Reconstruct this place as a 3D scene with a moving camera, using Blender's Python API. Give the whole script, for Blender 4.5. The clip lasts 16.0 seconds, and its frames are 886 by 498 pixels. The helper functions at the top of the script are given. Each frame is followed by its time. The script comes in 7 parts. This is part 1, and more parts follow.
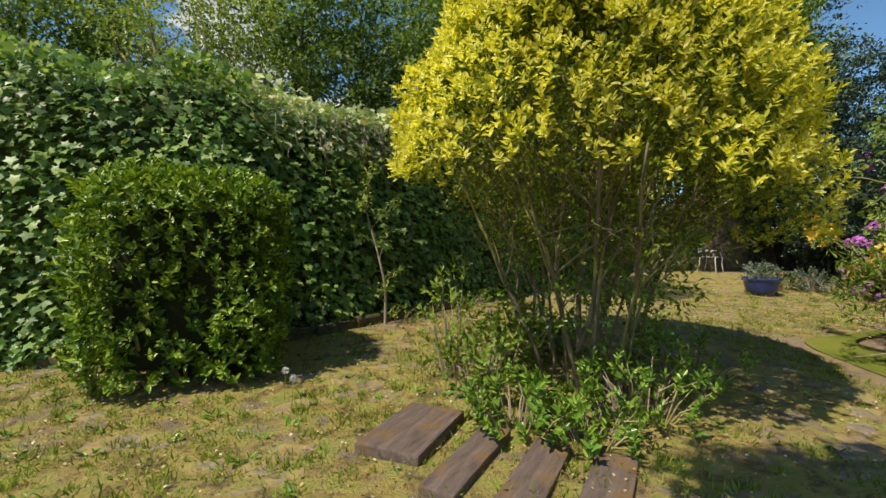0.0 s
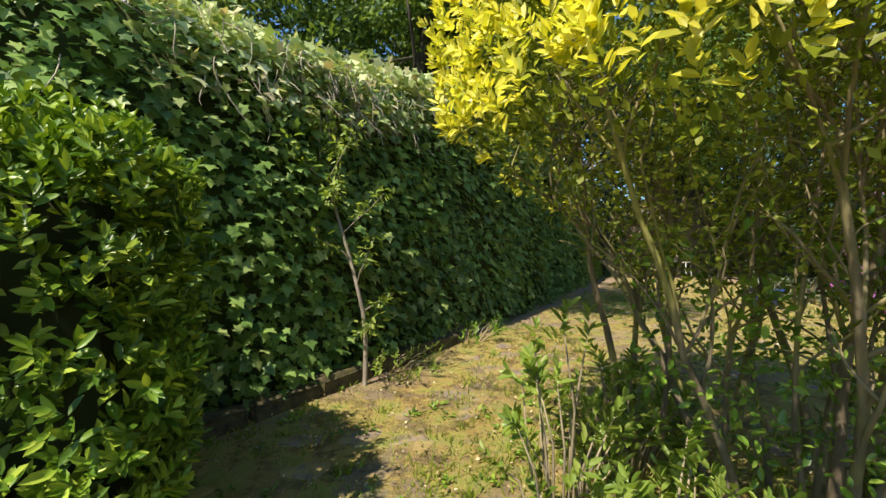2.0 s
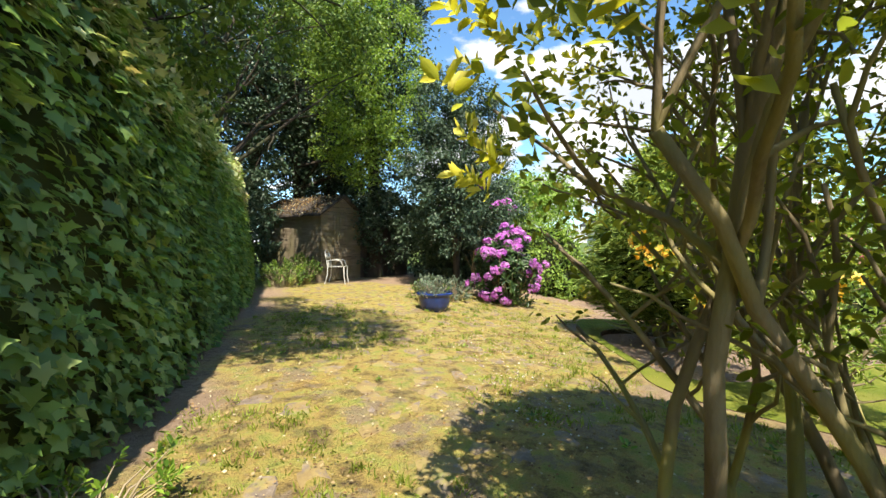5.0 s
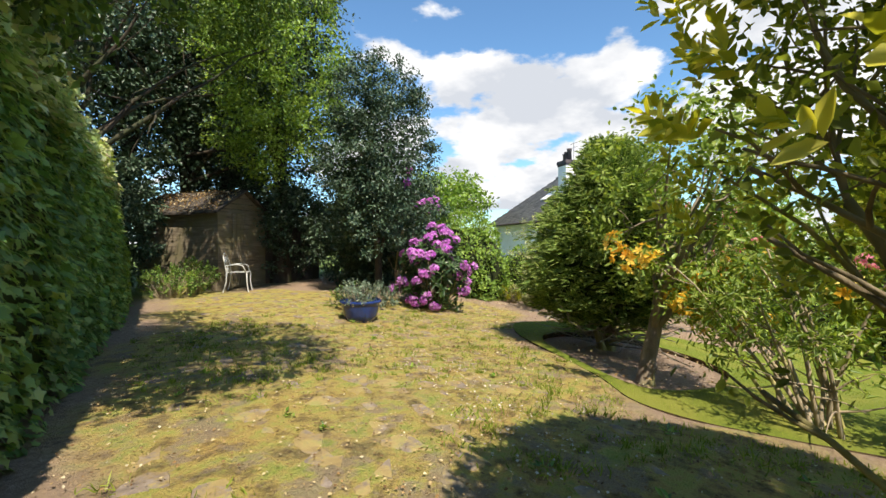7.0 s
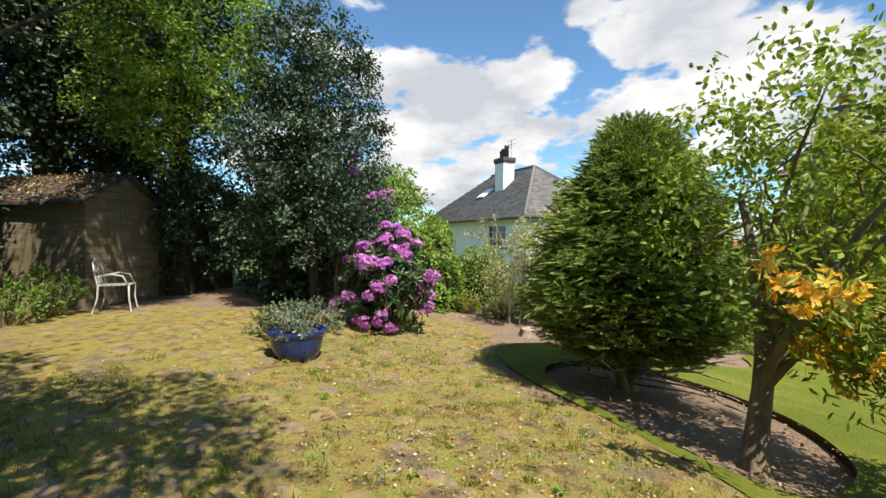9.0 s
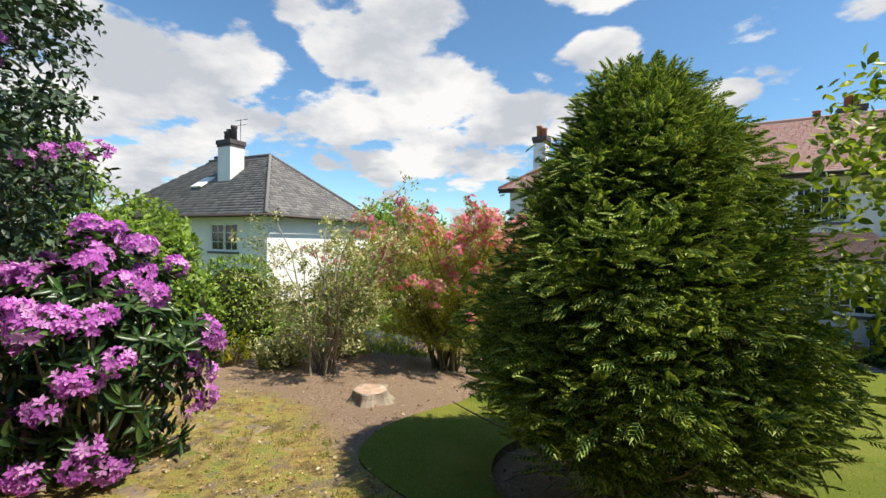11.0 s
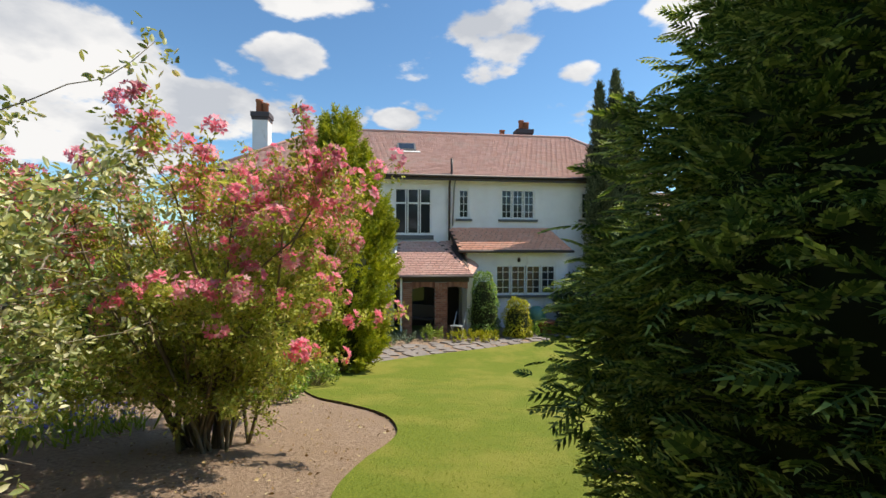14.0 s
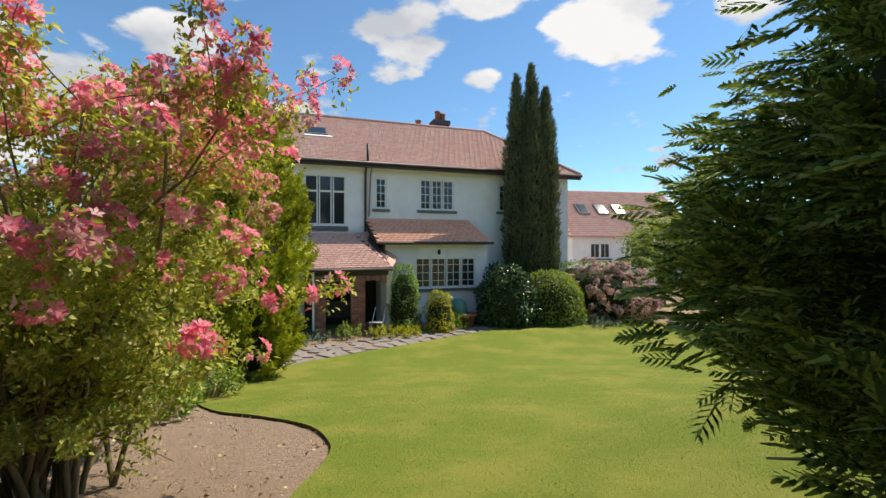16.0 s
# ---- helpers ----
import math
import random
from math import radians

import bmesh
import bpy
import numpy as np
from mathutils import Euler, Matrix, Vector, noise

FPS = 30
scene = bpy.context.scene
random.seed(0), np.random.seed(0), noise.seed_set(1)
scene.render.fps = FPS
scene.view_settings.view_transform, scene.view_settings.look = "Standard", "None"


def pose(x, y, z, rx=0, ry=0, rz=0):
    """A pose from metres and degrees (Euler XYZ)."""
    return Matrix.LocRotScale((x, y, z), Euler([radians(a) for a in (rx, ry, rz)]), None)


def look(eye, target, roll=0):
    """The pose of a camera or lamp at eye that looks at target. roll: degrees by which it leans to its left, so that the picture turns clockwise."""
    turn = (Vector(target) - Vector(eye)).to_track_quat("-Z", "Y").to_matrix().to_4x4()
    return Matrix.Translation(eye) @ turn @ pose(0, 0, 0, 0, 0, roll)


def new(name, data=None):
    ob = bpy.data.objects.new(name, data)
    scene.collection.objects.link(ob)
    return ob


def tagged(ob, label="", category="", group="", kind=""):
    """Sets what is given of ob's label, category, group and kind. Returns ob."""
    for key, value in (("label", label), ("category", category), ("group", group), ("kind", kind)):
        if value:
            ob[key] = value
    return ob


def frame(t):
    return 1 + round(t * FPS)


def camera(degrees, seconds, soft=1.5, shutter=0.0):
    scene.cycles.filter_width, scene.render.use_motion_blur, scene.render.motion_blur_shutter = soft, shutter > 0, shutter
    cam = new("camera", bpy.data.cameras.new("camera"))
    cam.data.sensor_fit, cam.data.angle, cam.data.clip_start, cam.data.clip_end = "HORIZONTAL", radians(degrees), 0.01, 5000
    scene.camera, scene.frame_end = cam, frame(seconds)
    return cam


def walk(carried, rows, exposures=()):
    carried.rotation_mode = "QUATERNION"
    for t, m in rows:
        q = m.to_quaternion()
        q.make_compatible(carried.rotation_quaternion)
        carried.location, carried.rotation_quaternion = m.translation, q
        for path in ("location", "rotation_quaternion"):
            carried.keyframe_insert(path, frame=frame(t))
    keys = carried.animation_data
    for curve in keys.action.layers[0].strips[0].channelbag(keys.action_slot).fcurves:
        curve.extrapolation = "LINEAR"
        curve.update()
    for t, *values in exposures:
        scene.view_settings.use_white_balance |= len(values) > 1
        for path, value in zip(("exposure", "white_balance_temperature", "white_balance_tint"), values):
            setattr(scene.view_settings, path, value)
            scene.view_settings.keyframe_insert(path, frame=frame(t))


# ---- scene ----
cam = camera(91.0, 16.0)
METRES, EYE, TILT, LEAN, TURN = 14.5, 1.07, -1.0, 0.15, 0.0
ROWS = [
    (0.0, 0.0, 0.0, 0.0, 0.0, 0.0, -0.0),
    (0.5, -0.0125, 0.0302, -0.0014, 3.05, -0.1, -0.09),
    (1.0, -0.0277, 0.0587, 0.0004, 2.99, -0.01, -0.1),
    (1.5, -0.0367, 0.0899, 0.0048, -0.41, -0.08, -0.16),
    (2.0, -0.0417, 0.1235, 0.0087, -9.06, -0.02, -0.12),
    (2.5, -0.0448, 0.1529, 0.0119, -18.46, 0.13, 0.04),
    (3.0, -0.043, 0.1814, 0.0139, -26.15, 0.11, 0.23),
    (3.5, -0.0385, 0.2102, 0.015, -33.66, -0.07, 0.22),
    (4.0, -0.0301, 0.2371, 0.0161, -40.83, -0.1, 0.42),
    (4.5, -0.0228, 0.262, 0.0161, -48.86, -0.15, 0.49),
    (5.0, -0.0165, 0.2822, 0.0165, -56.68, -0.21, 0.71),
    (7.5, 0.0264, 0.3454, 0.0205, -70.42, -0.43, 1.12),
    (8.0, 0.0452, 0.3625, 0.0228, -72.24, -0.51, 1.11),
    (10.5, 0.2673, 0.4914, 0.038, -103.39, -1.36, 0.11),
    (11.0, 0.3212, 0.5055, 0.0408, -116.12, -1.28, 0.14),
    (11.5, 0.373, 0.5056, 0.0435, -128.11, -1.24, 0.18),
    (12.0, 0.4177, 0.5003, 0.0401, -134.61, -1.22, 0.29),
    (12.5, 0.453, 0.4917, 0.0341, -139.47, -1.13, 0.27),
    (13.0, 0.4852, 0.4815, 0.0265, -145.47, -1.0, 0.27),
    (13.5, 0.5102, 0.4707, 0.0221, -150.68, -1.05, 0.32),
    (14.0, 0.5293, 0.4636, 0.0174, -155.14, -0.99, 0.32),
    (14.5, 0.5432, 0.4545, 0.0121, -158.64, -1.01, 0.35),
    (15.0, 0.555, 0.4433, 0.0065, -161.86, -1.03, 0.4),
    (15.5, 0.567, 0.4298, 0.0008, -164.96, -1.04, 0.41),
    (16.0, 0.5774, 0.4155, -0.0053, -167.23, -1.05, 0.41),
]
walk(cam, [(t, pose(0, 0, EYE, TILT, LEAN, TURN) @ pose(METRES * x, METRES * y, METRES * z, 90 + pitch, roll, yaw)) for t, x, y, z, yaw, pitch, roll in ROWS],
     exposures=[(t, e, 7300, 10) for t, e in ((0.0, 0.22), (1.0, 0.52), (2.0, 0.75), (3.5, 1.18), (5.0, 1.16), (7.5, 0.7), (8.2, 0.66), (10.5, 0.5), (16.0, 0.44))])

# ---- world and sun ----
SUN_EL, SUN_AZ = 56.0, (-0.75, -0.66)
world = bpy.data.worlds.new("sky")
scene.world = world
world.use_nodes = True
wn, wl = world.node_tree.nodes, world.node_tree.links
wn.clear()
w_out = wn.new("ShaderNodeOutputWorld")
w_bg = wn.new("ShaderNodeBackground")
w_sky = wn.new("ShaderNodeTexSky")
w_sky.sky_type = "NISHITA"
w_sky.sun_disc = False
w_sky.sun_elevation = radians(SUN_EL)
w_sky.sun_rotation = math.atan2(SUN_AZ[0], SUN_AZ[1])
w_sky.air_density, w_sky.dust_density, w_sky.ozone_density = 1.0, 0.15, 3.0
w_bg.inputs["Strength"].default_value = 0.14
w_tc = wn.new("ShaderNodeTexCoord")
w_sep = wn.new("ShaderNodeSeparateXYZ")
wl.new(w_tc.outputs["Generated"], w_sep.inputs[0])


def wmath(op, a, b=None, clamp=False):
    n = wn.new("ShaderNodeMath")
    n.operation, n.use_clamp = op, clamp
    for i, v in enumerate((a, b)):
        if v is None:
            continue
        if isinstance(v, (int, float)):
            n.inputs[i].default_value = v
        else:
            wl.new(v, n.inputs[i])
    return n.outputs[0]


# cumulus: the direction laid on a flat cloud deck, so that the clouds flatten and crowd towards the horizon
w_zz = wmath("ADD", wmath("MAXIMUM", w_sep.outputs[2], 0.0), 0.28)
w_comb = wn.new("ShaderNodeCombineXYZ")
wl.new(wmath("DIVIDE", w_sep.outputs[0], w_zz), w_comb.inputs[0])
wl.new(wmath("DIVIDE", w_sep.outputs[1], w_zz), w_comb.inputs[1])
wl.new(wmath("MULTIPLY", w_sep.outputs[2], 1.6), w_comb.inputs[2])


def wnoise(scale, detail, rough, offset):
    m = wn.new("ShaderNodeMapping")
    m.inputs["Location"].default_value = offset
    wl.new(w_comb.outputs[0], m.inputs[0])
    n = wn.new("ShaderNodeTexNoise")
    n.inputs["Scale"].default_value, n.inputs["Detail"].default_value, n.inputs["Roughness"].default_value = scale, detail, rough
    wl.new(m.outputs[0], n.inputs["Vector"])
    return n.outputs[0]


# each heap: azimuth and elevation of its middle, half width and half height, in degrees
HEAPS = [(78, 17, 12, 5.5), (85, 12, 9, 3.5), (75, 8, 10, 4), (88, 20, 8, 4.2), (107, 24.5, 10, 5), (104, 15.5, 10, 3.6), (116, 10.5, 12, 3.2), (114, 20, 8, 4),
         (126, 14, 6, 3.4), (136, 23, 5, 2.2), (137, 28.5, 7, 2.4), (134, 16, 5, 2), (149, 16, 2.4, 1.4), (161, 26, 7, 4), (173, 29, 6, 2), (172, 21, 3, 1.6),
         (187, 26, 6, 3.3), (203, 25, 3, 2.5), (60, 11, 9, 4.5), (230, 14, 10, 4), (262, 22, 9, 5), (300, 13, 12, 4), (335, 24, 9, 5), (18, 16, 10, 4)]
w_az = wmath("MODULO", wmath("ADD", wmath("MULTIPLY", wmath("ARCTAN2", w_sep.outputs[0], w_sep.outputs[1]), 180 / math.pi), 360.0), 360.0)
w_el = wmath("MULTIPLY", wmath("ARCSINE", w_sep.outputs[2]), 180 / math.pi)
w_field = None
for h_az, h_el, h_w, h_h in HEAPS:
    dx = wmath("POWER", wmath("ABSOLUTE", wmath("DIVIDE", wmath("SUBTRACT", w_az, float(h_az)), h_w * 1.12)), 2.0)
    dy = wmath("POWER", wmath("ABSOLUTE", wmath("DIVIDE", wmath("SUBTRACT", w_el, float(h_el)), h_h * 1.12)), 2.0)
    one = wmath("SUBTRACT", 1.0, wmath("ADD", dx, dy))
    w_field = one if w_field is None else wmath("MAXIMUM", w_field, one)
w_big = wnoise(3.7, 8.0, 0.54, (3.1, 1.7, 0.0))
w_low = wmath("MULTIPLY", wmath("SUBTRACT", 0.13, w_sep.outputs[2], True), 1.6)
w_cov = wn.new("ShaderNodeMapRange")
w_cov.interpolation_type = "SMOOTHSTEP"
wl.new(wmath("ADD", wmath("ADD", wmath("MULTIPLY", wmath("MAXIMUM", w_field, -0.6), 0.175), w_big), w_low), w_cov.inputs["Value"])
w_cov.inputs["From Min"].default_value, w_cov.inputs["From Max"].default_value = 0.475, 0.575
w_shade = wn.new("ShaderNodeMapRange")
wl.new(wnoise(2.2, 6.0, 0.55, (3.1, 1.85, 0.25)), w_shade.inputs["Value"])
w_shade.inputs["From Min"].default_value, w_shade.inputs["From Max"].default_value = 0.4, 0.58
w_ccol = wn.new("ShaderNodeMix")
w_ccol.data_type = "RGBA"
wl.new(w_shade.outputs[0], w_ccol.inputs["Factor"])
w_ccol.inputs["A"].default_value = (2.8, 3.15, 3.8, 1)
w_ccol.inputs["B"].default_value = (4.7, 4.95, 5.4, 1)
w_mix = wn.new("ShaderNodeMix")
w_mix.data_type = "RGBA"
wl.new(w_cov.outputs[0], w_mix.inputs["Factor"])
w_tint = wn.new("ShaderNodeMix")
w_tint.data_type, w_tint.blend_type = "RGBA", "MULTIPLY"
w_tint.inputs["Factor"].default_value = 1.0
w_tint.inputs["B"].default_value = (0.58, 0.83, 0.97, 1)
wl.new(w_sky.outputs[0], w_tint.inputs["A"])
wl.new(w_tint.outputs["Result"], w_mix.inputs["A"])
wl.new(w_ccol.outputs["Result"], w_mix.inputs["B"])
wl.new(w_mix.outputs["Result"], w_bg.inputs["Color"])
wl.new(w_bg.outputs[0], w_out.inputs[0])

sun_data = bpy.data.lights.new("sun", "SUN")
sun_data.energy, sun_data.angle, sun_data.color = 4.8, radians(0.55), (1.0, 0.955, 0.88)
sun = new("sun", sun_data)
sd = Vector((SUN_AZ[0] * math.cos(radians(SUN_EL)), SUN_AZ[1] * math.cos(radians(SUN_EL)), math.sin(radians(SUN_EL))))
sun.matrix_world = look(sd * 60, (0, 0, 0))

# ---- materials ----
rng = np.random.default_rng(7)


class Mat:
    """A node material with a few shorthands."""

    def __init__(self, name, rough=0.7, spec=0.3, metal=0.0):
        self.m = bpy.data.materials.new(name)
        self.m.use_nodes = True
        self.n, self.l = self.m.node_tree.nodes, self.m.node_tree.links
        self.b = self.n["Principled BSDF"]
        self.out = self.n["Material Output"]
        self.b.inputs["Roughness"].default_value = rough
        self.b.inputs["Specular IOR Level"].default_value = spec
        self.b.inputs["Metallic"].default_value = metal
        self.tc = self.n.new("ShaderNodeTexCoord")
        self.geo = self.n.new("ShaderNodeNewGeometry")

    def noise(self, scale, detail=4.0, rough=0.55, stretch=None, world=False):
        n = self.n.new("ShaderNodeTexNoise")
        n.inputs["Scale"].default_value, n.inputs["Detail"].default_value, n.inputs["Roughness"].default_value = scale, detail, rough
        src = self.geo.outputs["Position"] if world else self.tc.outputs["Object"]
        if stretch:
            mp = self.n.new("ShaderNodeMapping")
            mp.inputs["Scale"].default_value = stretch
            self.l.new(src, mp.inputs[0])
            src = mp.outputs[0]
        self.l.new(src, n.inputs["Vector"])
        return n.outputs[0]

    def ramp(self, fac, stops):
        r = self.n.new("ShaderNodeValToRGB")
        el = r.color_ramp.elements
        while len(el) < len(stops):
            el.new(0.5)
        for e, (p, c) in zip(el, stops):
            e.position, e.color = p, (*c, 1)
        self.l.new(fac, r.inputs[0])
        return r.outputs[0]

    def mix(self, fac, a, b, mode="MIX"):
        m = self.n.new("ShaderNodeMix")
        m.data_type, m.blend_type = "RGBA", mode
        for key, v in (("Factor", fac), ("A", a), ("B", b)):
            if isinstance(v, (int, float)):
                m.inputs[key].default_value = v
            elif isinstance(v, tuple):
                m.inputs[key].default_value = (*v, 1)
            else:
                self.l.new(v, m.inputs[key])
        return m.outputs["Result"]

    def range(self, v, a, b, lo=0.0, hi=1.0):
        r = self.n.new("ShaderNodeMapRange")
        r.interpolation_type = "SMOOTHSTEP"
        self.l.new(v, r.inputs["Value"])
        r.inputs["From Min"].default_value, r.inputs["From Max"].default_value = a, b
        r.inputs["To Min"].default_value, r.inputs["To Max"].default_value = lo, hi
        return r.outputs[0]

    def color(self, c):
        if isinstance(c, tuple):
            self.b.inputs["Base Color"].default_value = (*c, 1)
        else:
            self.l.new(c, self.b.inputs["Base Color"])
        return self

    def bump(self, h, strength=0.4, dist=0.01):
        b = self.n.new("ShaderNodeBump")
        b.inputs["Strength"].default_value, b.inputs["Distance"].default_value = strength, dist
        self.l.new(h, b.inputs["Height"])
        self.l.new(b.outputs[0], self.b.inputs["Normal"])
        return self

    def translucent(self, amount, color):
        t = self.n.new("ShaderNodeBsdfTranslucent")
        if isinstance(color, tuple):
            t.inputs[0].default_value = (*color, 1)
        else:
            self.l.new(color, t.inputs[0])
        mx = self.n.new("ShaderNodeMixShader")
        mx.inputs[0].default_value = amount
        self.l.new(self.b.outputs[0], mx.inputs[1])
        self.l.new(t.outputs[0], mx.inputs[2])
        self.l.new(mx.outputs[0], self.out.inputs[0])
        return self


def leaf_mat(name, stops, rough=0.45, spec=0.35, trans=0.3, glow=(1.25, 1.2, 0.6), patch=1.3):
    """Leaves: colour by leaf and by larger patches, some light let through."""
    m = Mat(name, rough, spec)
    isl = m.geo.outputs["Random Per Island"]
    c = m.ramp(isl, stops)
    big = m.range(m.noise(patch, 2.0), 0.35, 0.65, 0.72, 1.2)
    c = m.mix(1.0, c, m.ramp(big, [(0.0, (0.0, 0.0, 0.0)), (1.0, (1.0, 1.0, 1.0))]), "MULTIPLY")
    m.color(c)
    return m.translucent(trans, m.mix(1.0, c, glow, "MULTIPLY")).m


IVY = leaf_mat("ivy_leaf", [(0.0, (0.08, 0.17, 0.045)), (0.45, (0.19, 0.33, 0.08)), (0.8, (0.3, 0.44, 0.12)), (1.0, (0.44, 0.53, 0.18))], 0.42, 0.4, 0.42)
# lighter ivy copy with the sunlight of the hedge top painted into its colour
IVY_SUNLIT = leaf_mat("sunlit_ivy_leaf", [(0.0, (0.26, 0.37, 0.11)), (0.5, (0.5, 0.6, 0.25)), (0.85, (0.7, 0.72, 0.42)), (1.0, (0.55, 0.42, 0.27))], 0.4, 0.4, 0.3)
LAUREL = leaf_mat("privet_green_leaf", [(0.0, (0.045, 0.11, 0.01)), (0.5, (0.16, 0.28, 0.026)), (1.0, (0.4, 0.51, 0.07))], 0.36, 0.4, 0.24)
GOLD = leaf_mat("golden_privet_leaf", [(0.0, (0.34, 0.38, 0.04)), (0.4, (0.66, 0.615, 0.065)), (0.8, (0.82, 0.76, 0.13)), (1.0, (0.9, 0.85, 0.3))], 0.45, 0.3, 0.46, (1.2, 1.2, 0.75))
# shaded copy of the golden leaf: shade under the dome painted as olive
GOLD_SHADE = leaf_mat("shaded_privet_leaf", [(0.0, (0.1, 0.13, 0.02)), (0.6, (0.21, 0.26, 0.04)), (1.0, (0.46, 0.5, 0.1))], 0.45, 0.3, 0.6, (1.3, 1.3, 0.8))
UNDER = leaf_mat("undergrowth_leaf", [(0.0, (0.06, 0.132, 0.018)), (0.5, (0.168, 0.312, 0.036)), (1.0, (0.36, 0.504, 0.084))], 0.3, 0.5, 0.35)
CONIFER = leaf_mat("conifer_spray", [(0.0, (0.04, 0.085, 0.025)), (0.5, (0.085, 0.155, 0.04)), (0.85, (0.15, 0.23, 0.06)), (1.0, (0.23, 0.31, 0.085))], 0.7, 0.15, 0.25)
GOLD_CON = leaf_mat("golden_conifer_spray", [(0.0, (0.17, 0.22, 0.02)), (0.5, (0.36, 0.4, 0.035)), (1.0, (0.56, 0.55, 0.08))], 0.6, 0.25, 0.25)
CYPRESS = leaf_mat("cypress_spray", [(0.0, (0.06, 0.08, 0.045)), (0.6, (0.13, 0.16, 0.085)), (1.0, (0.23, 0.25, 0.14))], 0.65, 0.2, 0.2)
HOLLY = leaf_mat("holly_leaf", [(0.0, (0.025, 0.05, 0.03)), (0.6, (0.06, 0.11, 0.06)), (1.0, (0.15, 0.21, 0.14))], 0.42, 0.35, 0.12)
TREE = leaf_mat("broadleaf", [(0.0, (0.1, 0.175, 0.0375)), (0.5, (0.213, 0.35, 0.0625)), (1.0, (0.375, 0.512, 0.112))], 0.42, 0.35, 0.4)
TREE_DEEP = leaf_mat("deep_broadleaf", [(0.0, (0.05, 0.1, 0.025)), (0.5, (0.115, 0.2, 0.042)), (1.0, (0.23, 0.33, 0.08))], 0.45, 0.3, 0.35)
YOUNG = leaf_mat("young_leaf", [(0.0, (0.12, 0.2, 0.03)), (0.5, (0.24, 0.34, 0.06)), (1.0, (0.42, 0.5, 0.13))], 0.4, 0.35, 0.42)
VARIEG = leaf_mat("variegated_leaf", [(0.0, (0.16, 0.21, 0.06)), (0.5, (0.4, 0.44, 0.18)), (0.8, (0.6, 0.6, 0.32)), (1.0, (0.74, 0.7, 0.48))], 0.4, 0.35, 0.3)
RHODO_LEAF = leaf_mat("rhododendron_leaf", [(0.0, (0.02, 0.05, 0.018)), (0.6, (0.05, 0.11, 0.03)), (1.0, (0.12, 0.2, 0.06))], 0.33, 0.45, 0.18)
AZ_LEAF = leaf_mat("azalea_leaf", [(0.0, (0.22, 0.28, 0.05)), (0.5, (0.42, 0.47, 0.1)), (0.85, (0.56, 0.58, 0.17)), (1.0, (0.58, 0.45, 0.18))], 0.42, 0.3, 0.5)
LIME = leaf_mat("lime_leaf", [(0.0, (0.22, 0.26, 0.015)), (0.6, (0.46, 0.46, 0.03)), (1.0, (0.62, 0.58, 0.08))], 0.4, 0.3, 0.35)
GREY_LEAF = leaf_mat("grey_leaf", [(0.0, (0.08, 0.12, 0.08)), (0.6, (0.17, 0.23, 0.16)), (1.0, (0.3, 0.36, 0.27))], 0.6, 0.2, 0.2)
PURPLE = leaf_mat("magenta_petal", [(0.0, (0.46, 0.1, 0.48)), (0.5, (0.68, 0.22, 0.68)), (1.0, (0.86, 0.5, 0.84))], 0.5, 0.2, 0.4, (1.1, 0.9, 1.1))
PINK = leaf_mat("coral_petal", [(0.0, (0.86, 0.19, 0.28)), (0.5, (0.93, 0.31, 0.42)), (0.85, (0.95, 0.46, 0.53)), (1.0, (0.96, 0.62, 0.6))], 0.5, 0.2, 0.5, (1.1, 0.95, 1.0))
ORANGE = leaf_mat("amber_petal", [(0.0, (0.84, 0.46, 0.05)), (0.6, (0.92, 0.62, 0.08)), (1.0, (0.94, 0.76, 0.22))], 0.5, 0.2, 0.4, (1.1, 0.95, 0.7))
PALE_PINK = leaf_mat("blush_petal", [(0.0, (0.6, 0.3, 0.28)), (0.6, (0.76, 0.5, 0.44)), (1.0, (0.82, 0.68, 0.6))], 0.5, 0.2, 0.3, (1.0, 0.95, 0.95))
BLUEBELL = leaf_mat("blue_petal", [(0.0, (0.1, 0.1, 0.4)), (1.0, (0.26, 0.26, 0.7))], 0.5, 0.2, 0.3, (1.0, 1.0, 1.1))
WHITE_PETAL = leaf_mat("white_petal", [(0.0, (0.6, 0.6, 0.55)), (1.0, (0.82, 0.82, 0.78))], 0.5, 0.2, 0.3, (1.0, 1.0, 1.0))
LITTER = leaf_mat("fallen_leaf", [(0.0, (0.12, 0.065, 0.03)), (0.4, (0.28, 0.17, 0.07)), (0.8, (0.45, 0.34, 0.17)), (1.0, (0.66, 0.6, 0.42))], 0.7, 0.2, 0.1)
PALE_LITTER = leaf_mat("faded_petal", [(0.0, (0.3, 0.24, 0.17)), (0.5, (0.5, 0.44, 0.35)), (1.0, (0.7, 0.66, 0.58))], 0.7, 0.2, 0.1)
GRASS = leaf_mat("grass_blade", [(0.0, (0.14, 0.2, 0.025)), (0.5, (0.23, 0.31, 0.04)), (1.0, (0.38, 0.43, 0.09))], 0.5, 0.25, 0.45)
# lighter conifer copy: sunlight on the frond tips painted into the colour
CONIFER_TIP = leaf_mat("sunlit_conifer_tip", [(0.0, (0.17, 0.27, 0.06)), (0.5, (0.31, 0.42, 0.1)), (1.0, (0.5, 0.58, 0.18))], 0.6, 0.2, 0.28)
# near-black colours for solid cores: the shade inside foliage is painted in
HEDGE_CORE = Mat("painted_hedge_shade", 0.95, 0.1).color((0.055, 0.07, 0.028)).m
CORE = Mat("painted_inner_shade", 0.95, 0.1).color((0.028, 0.035, 0.014)).m


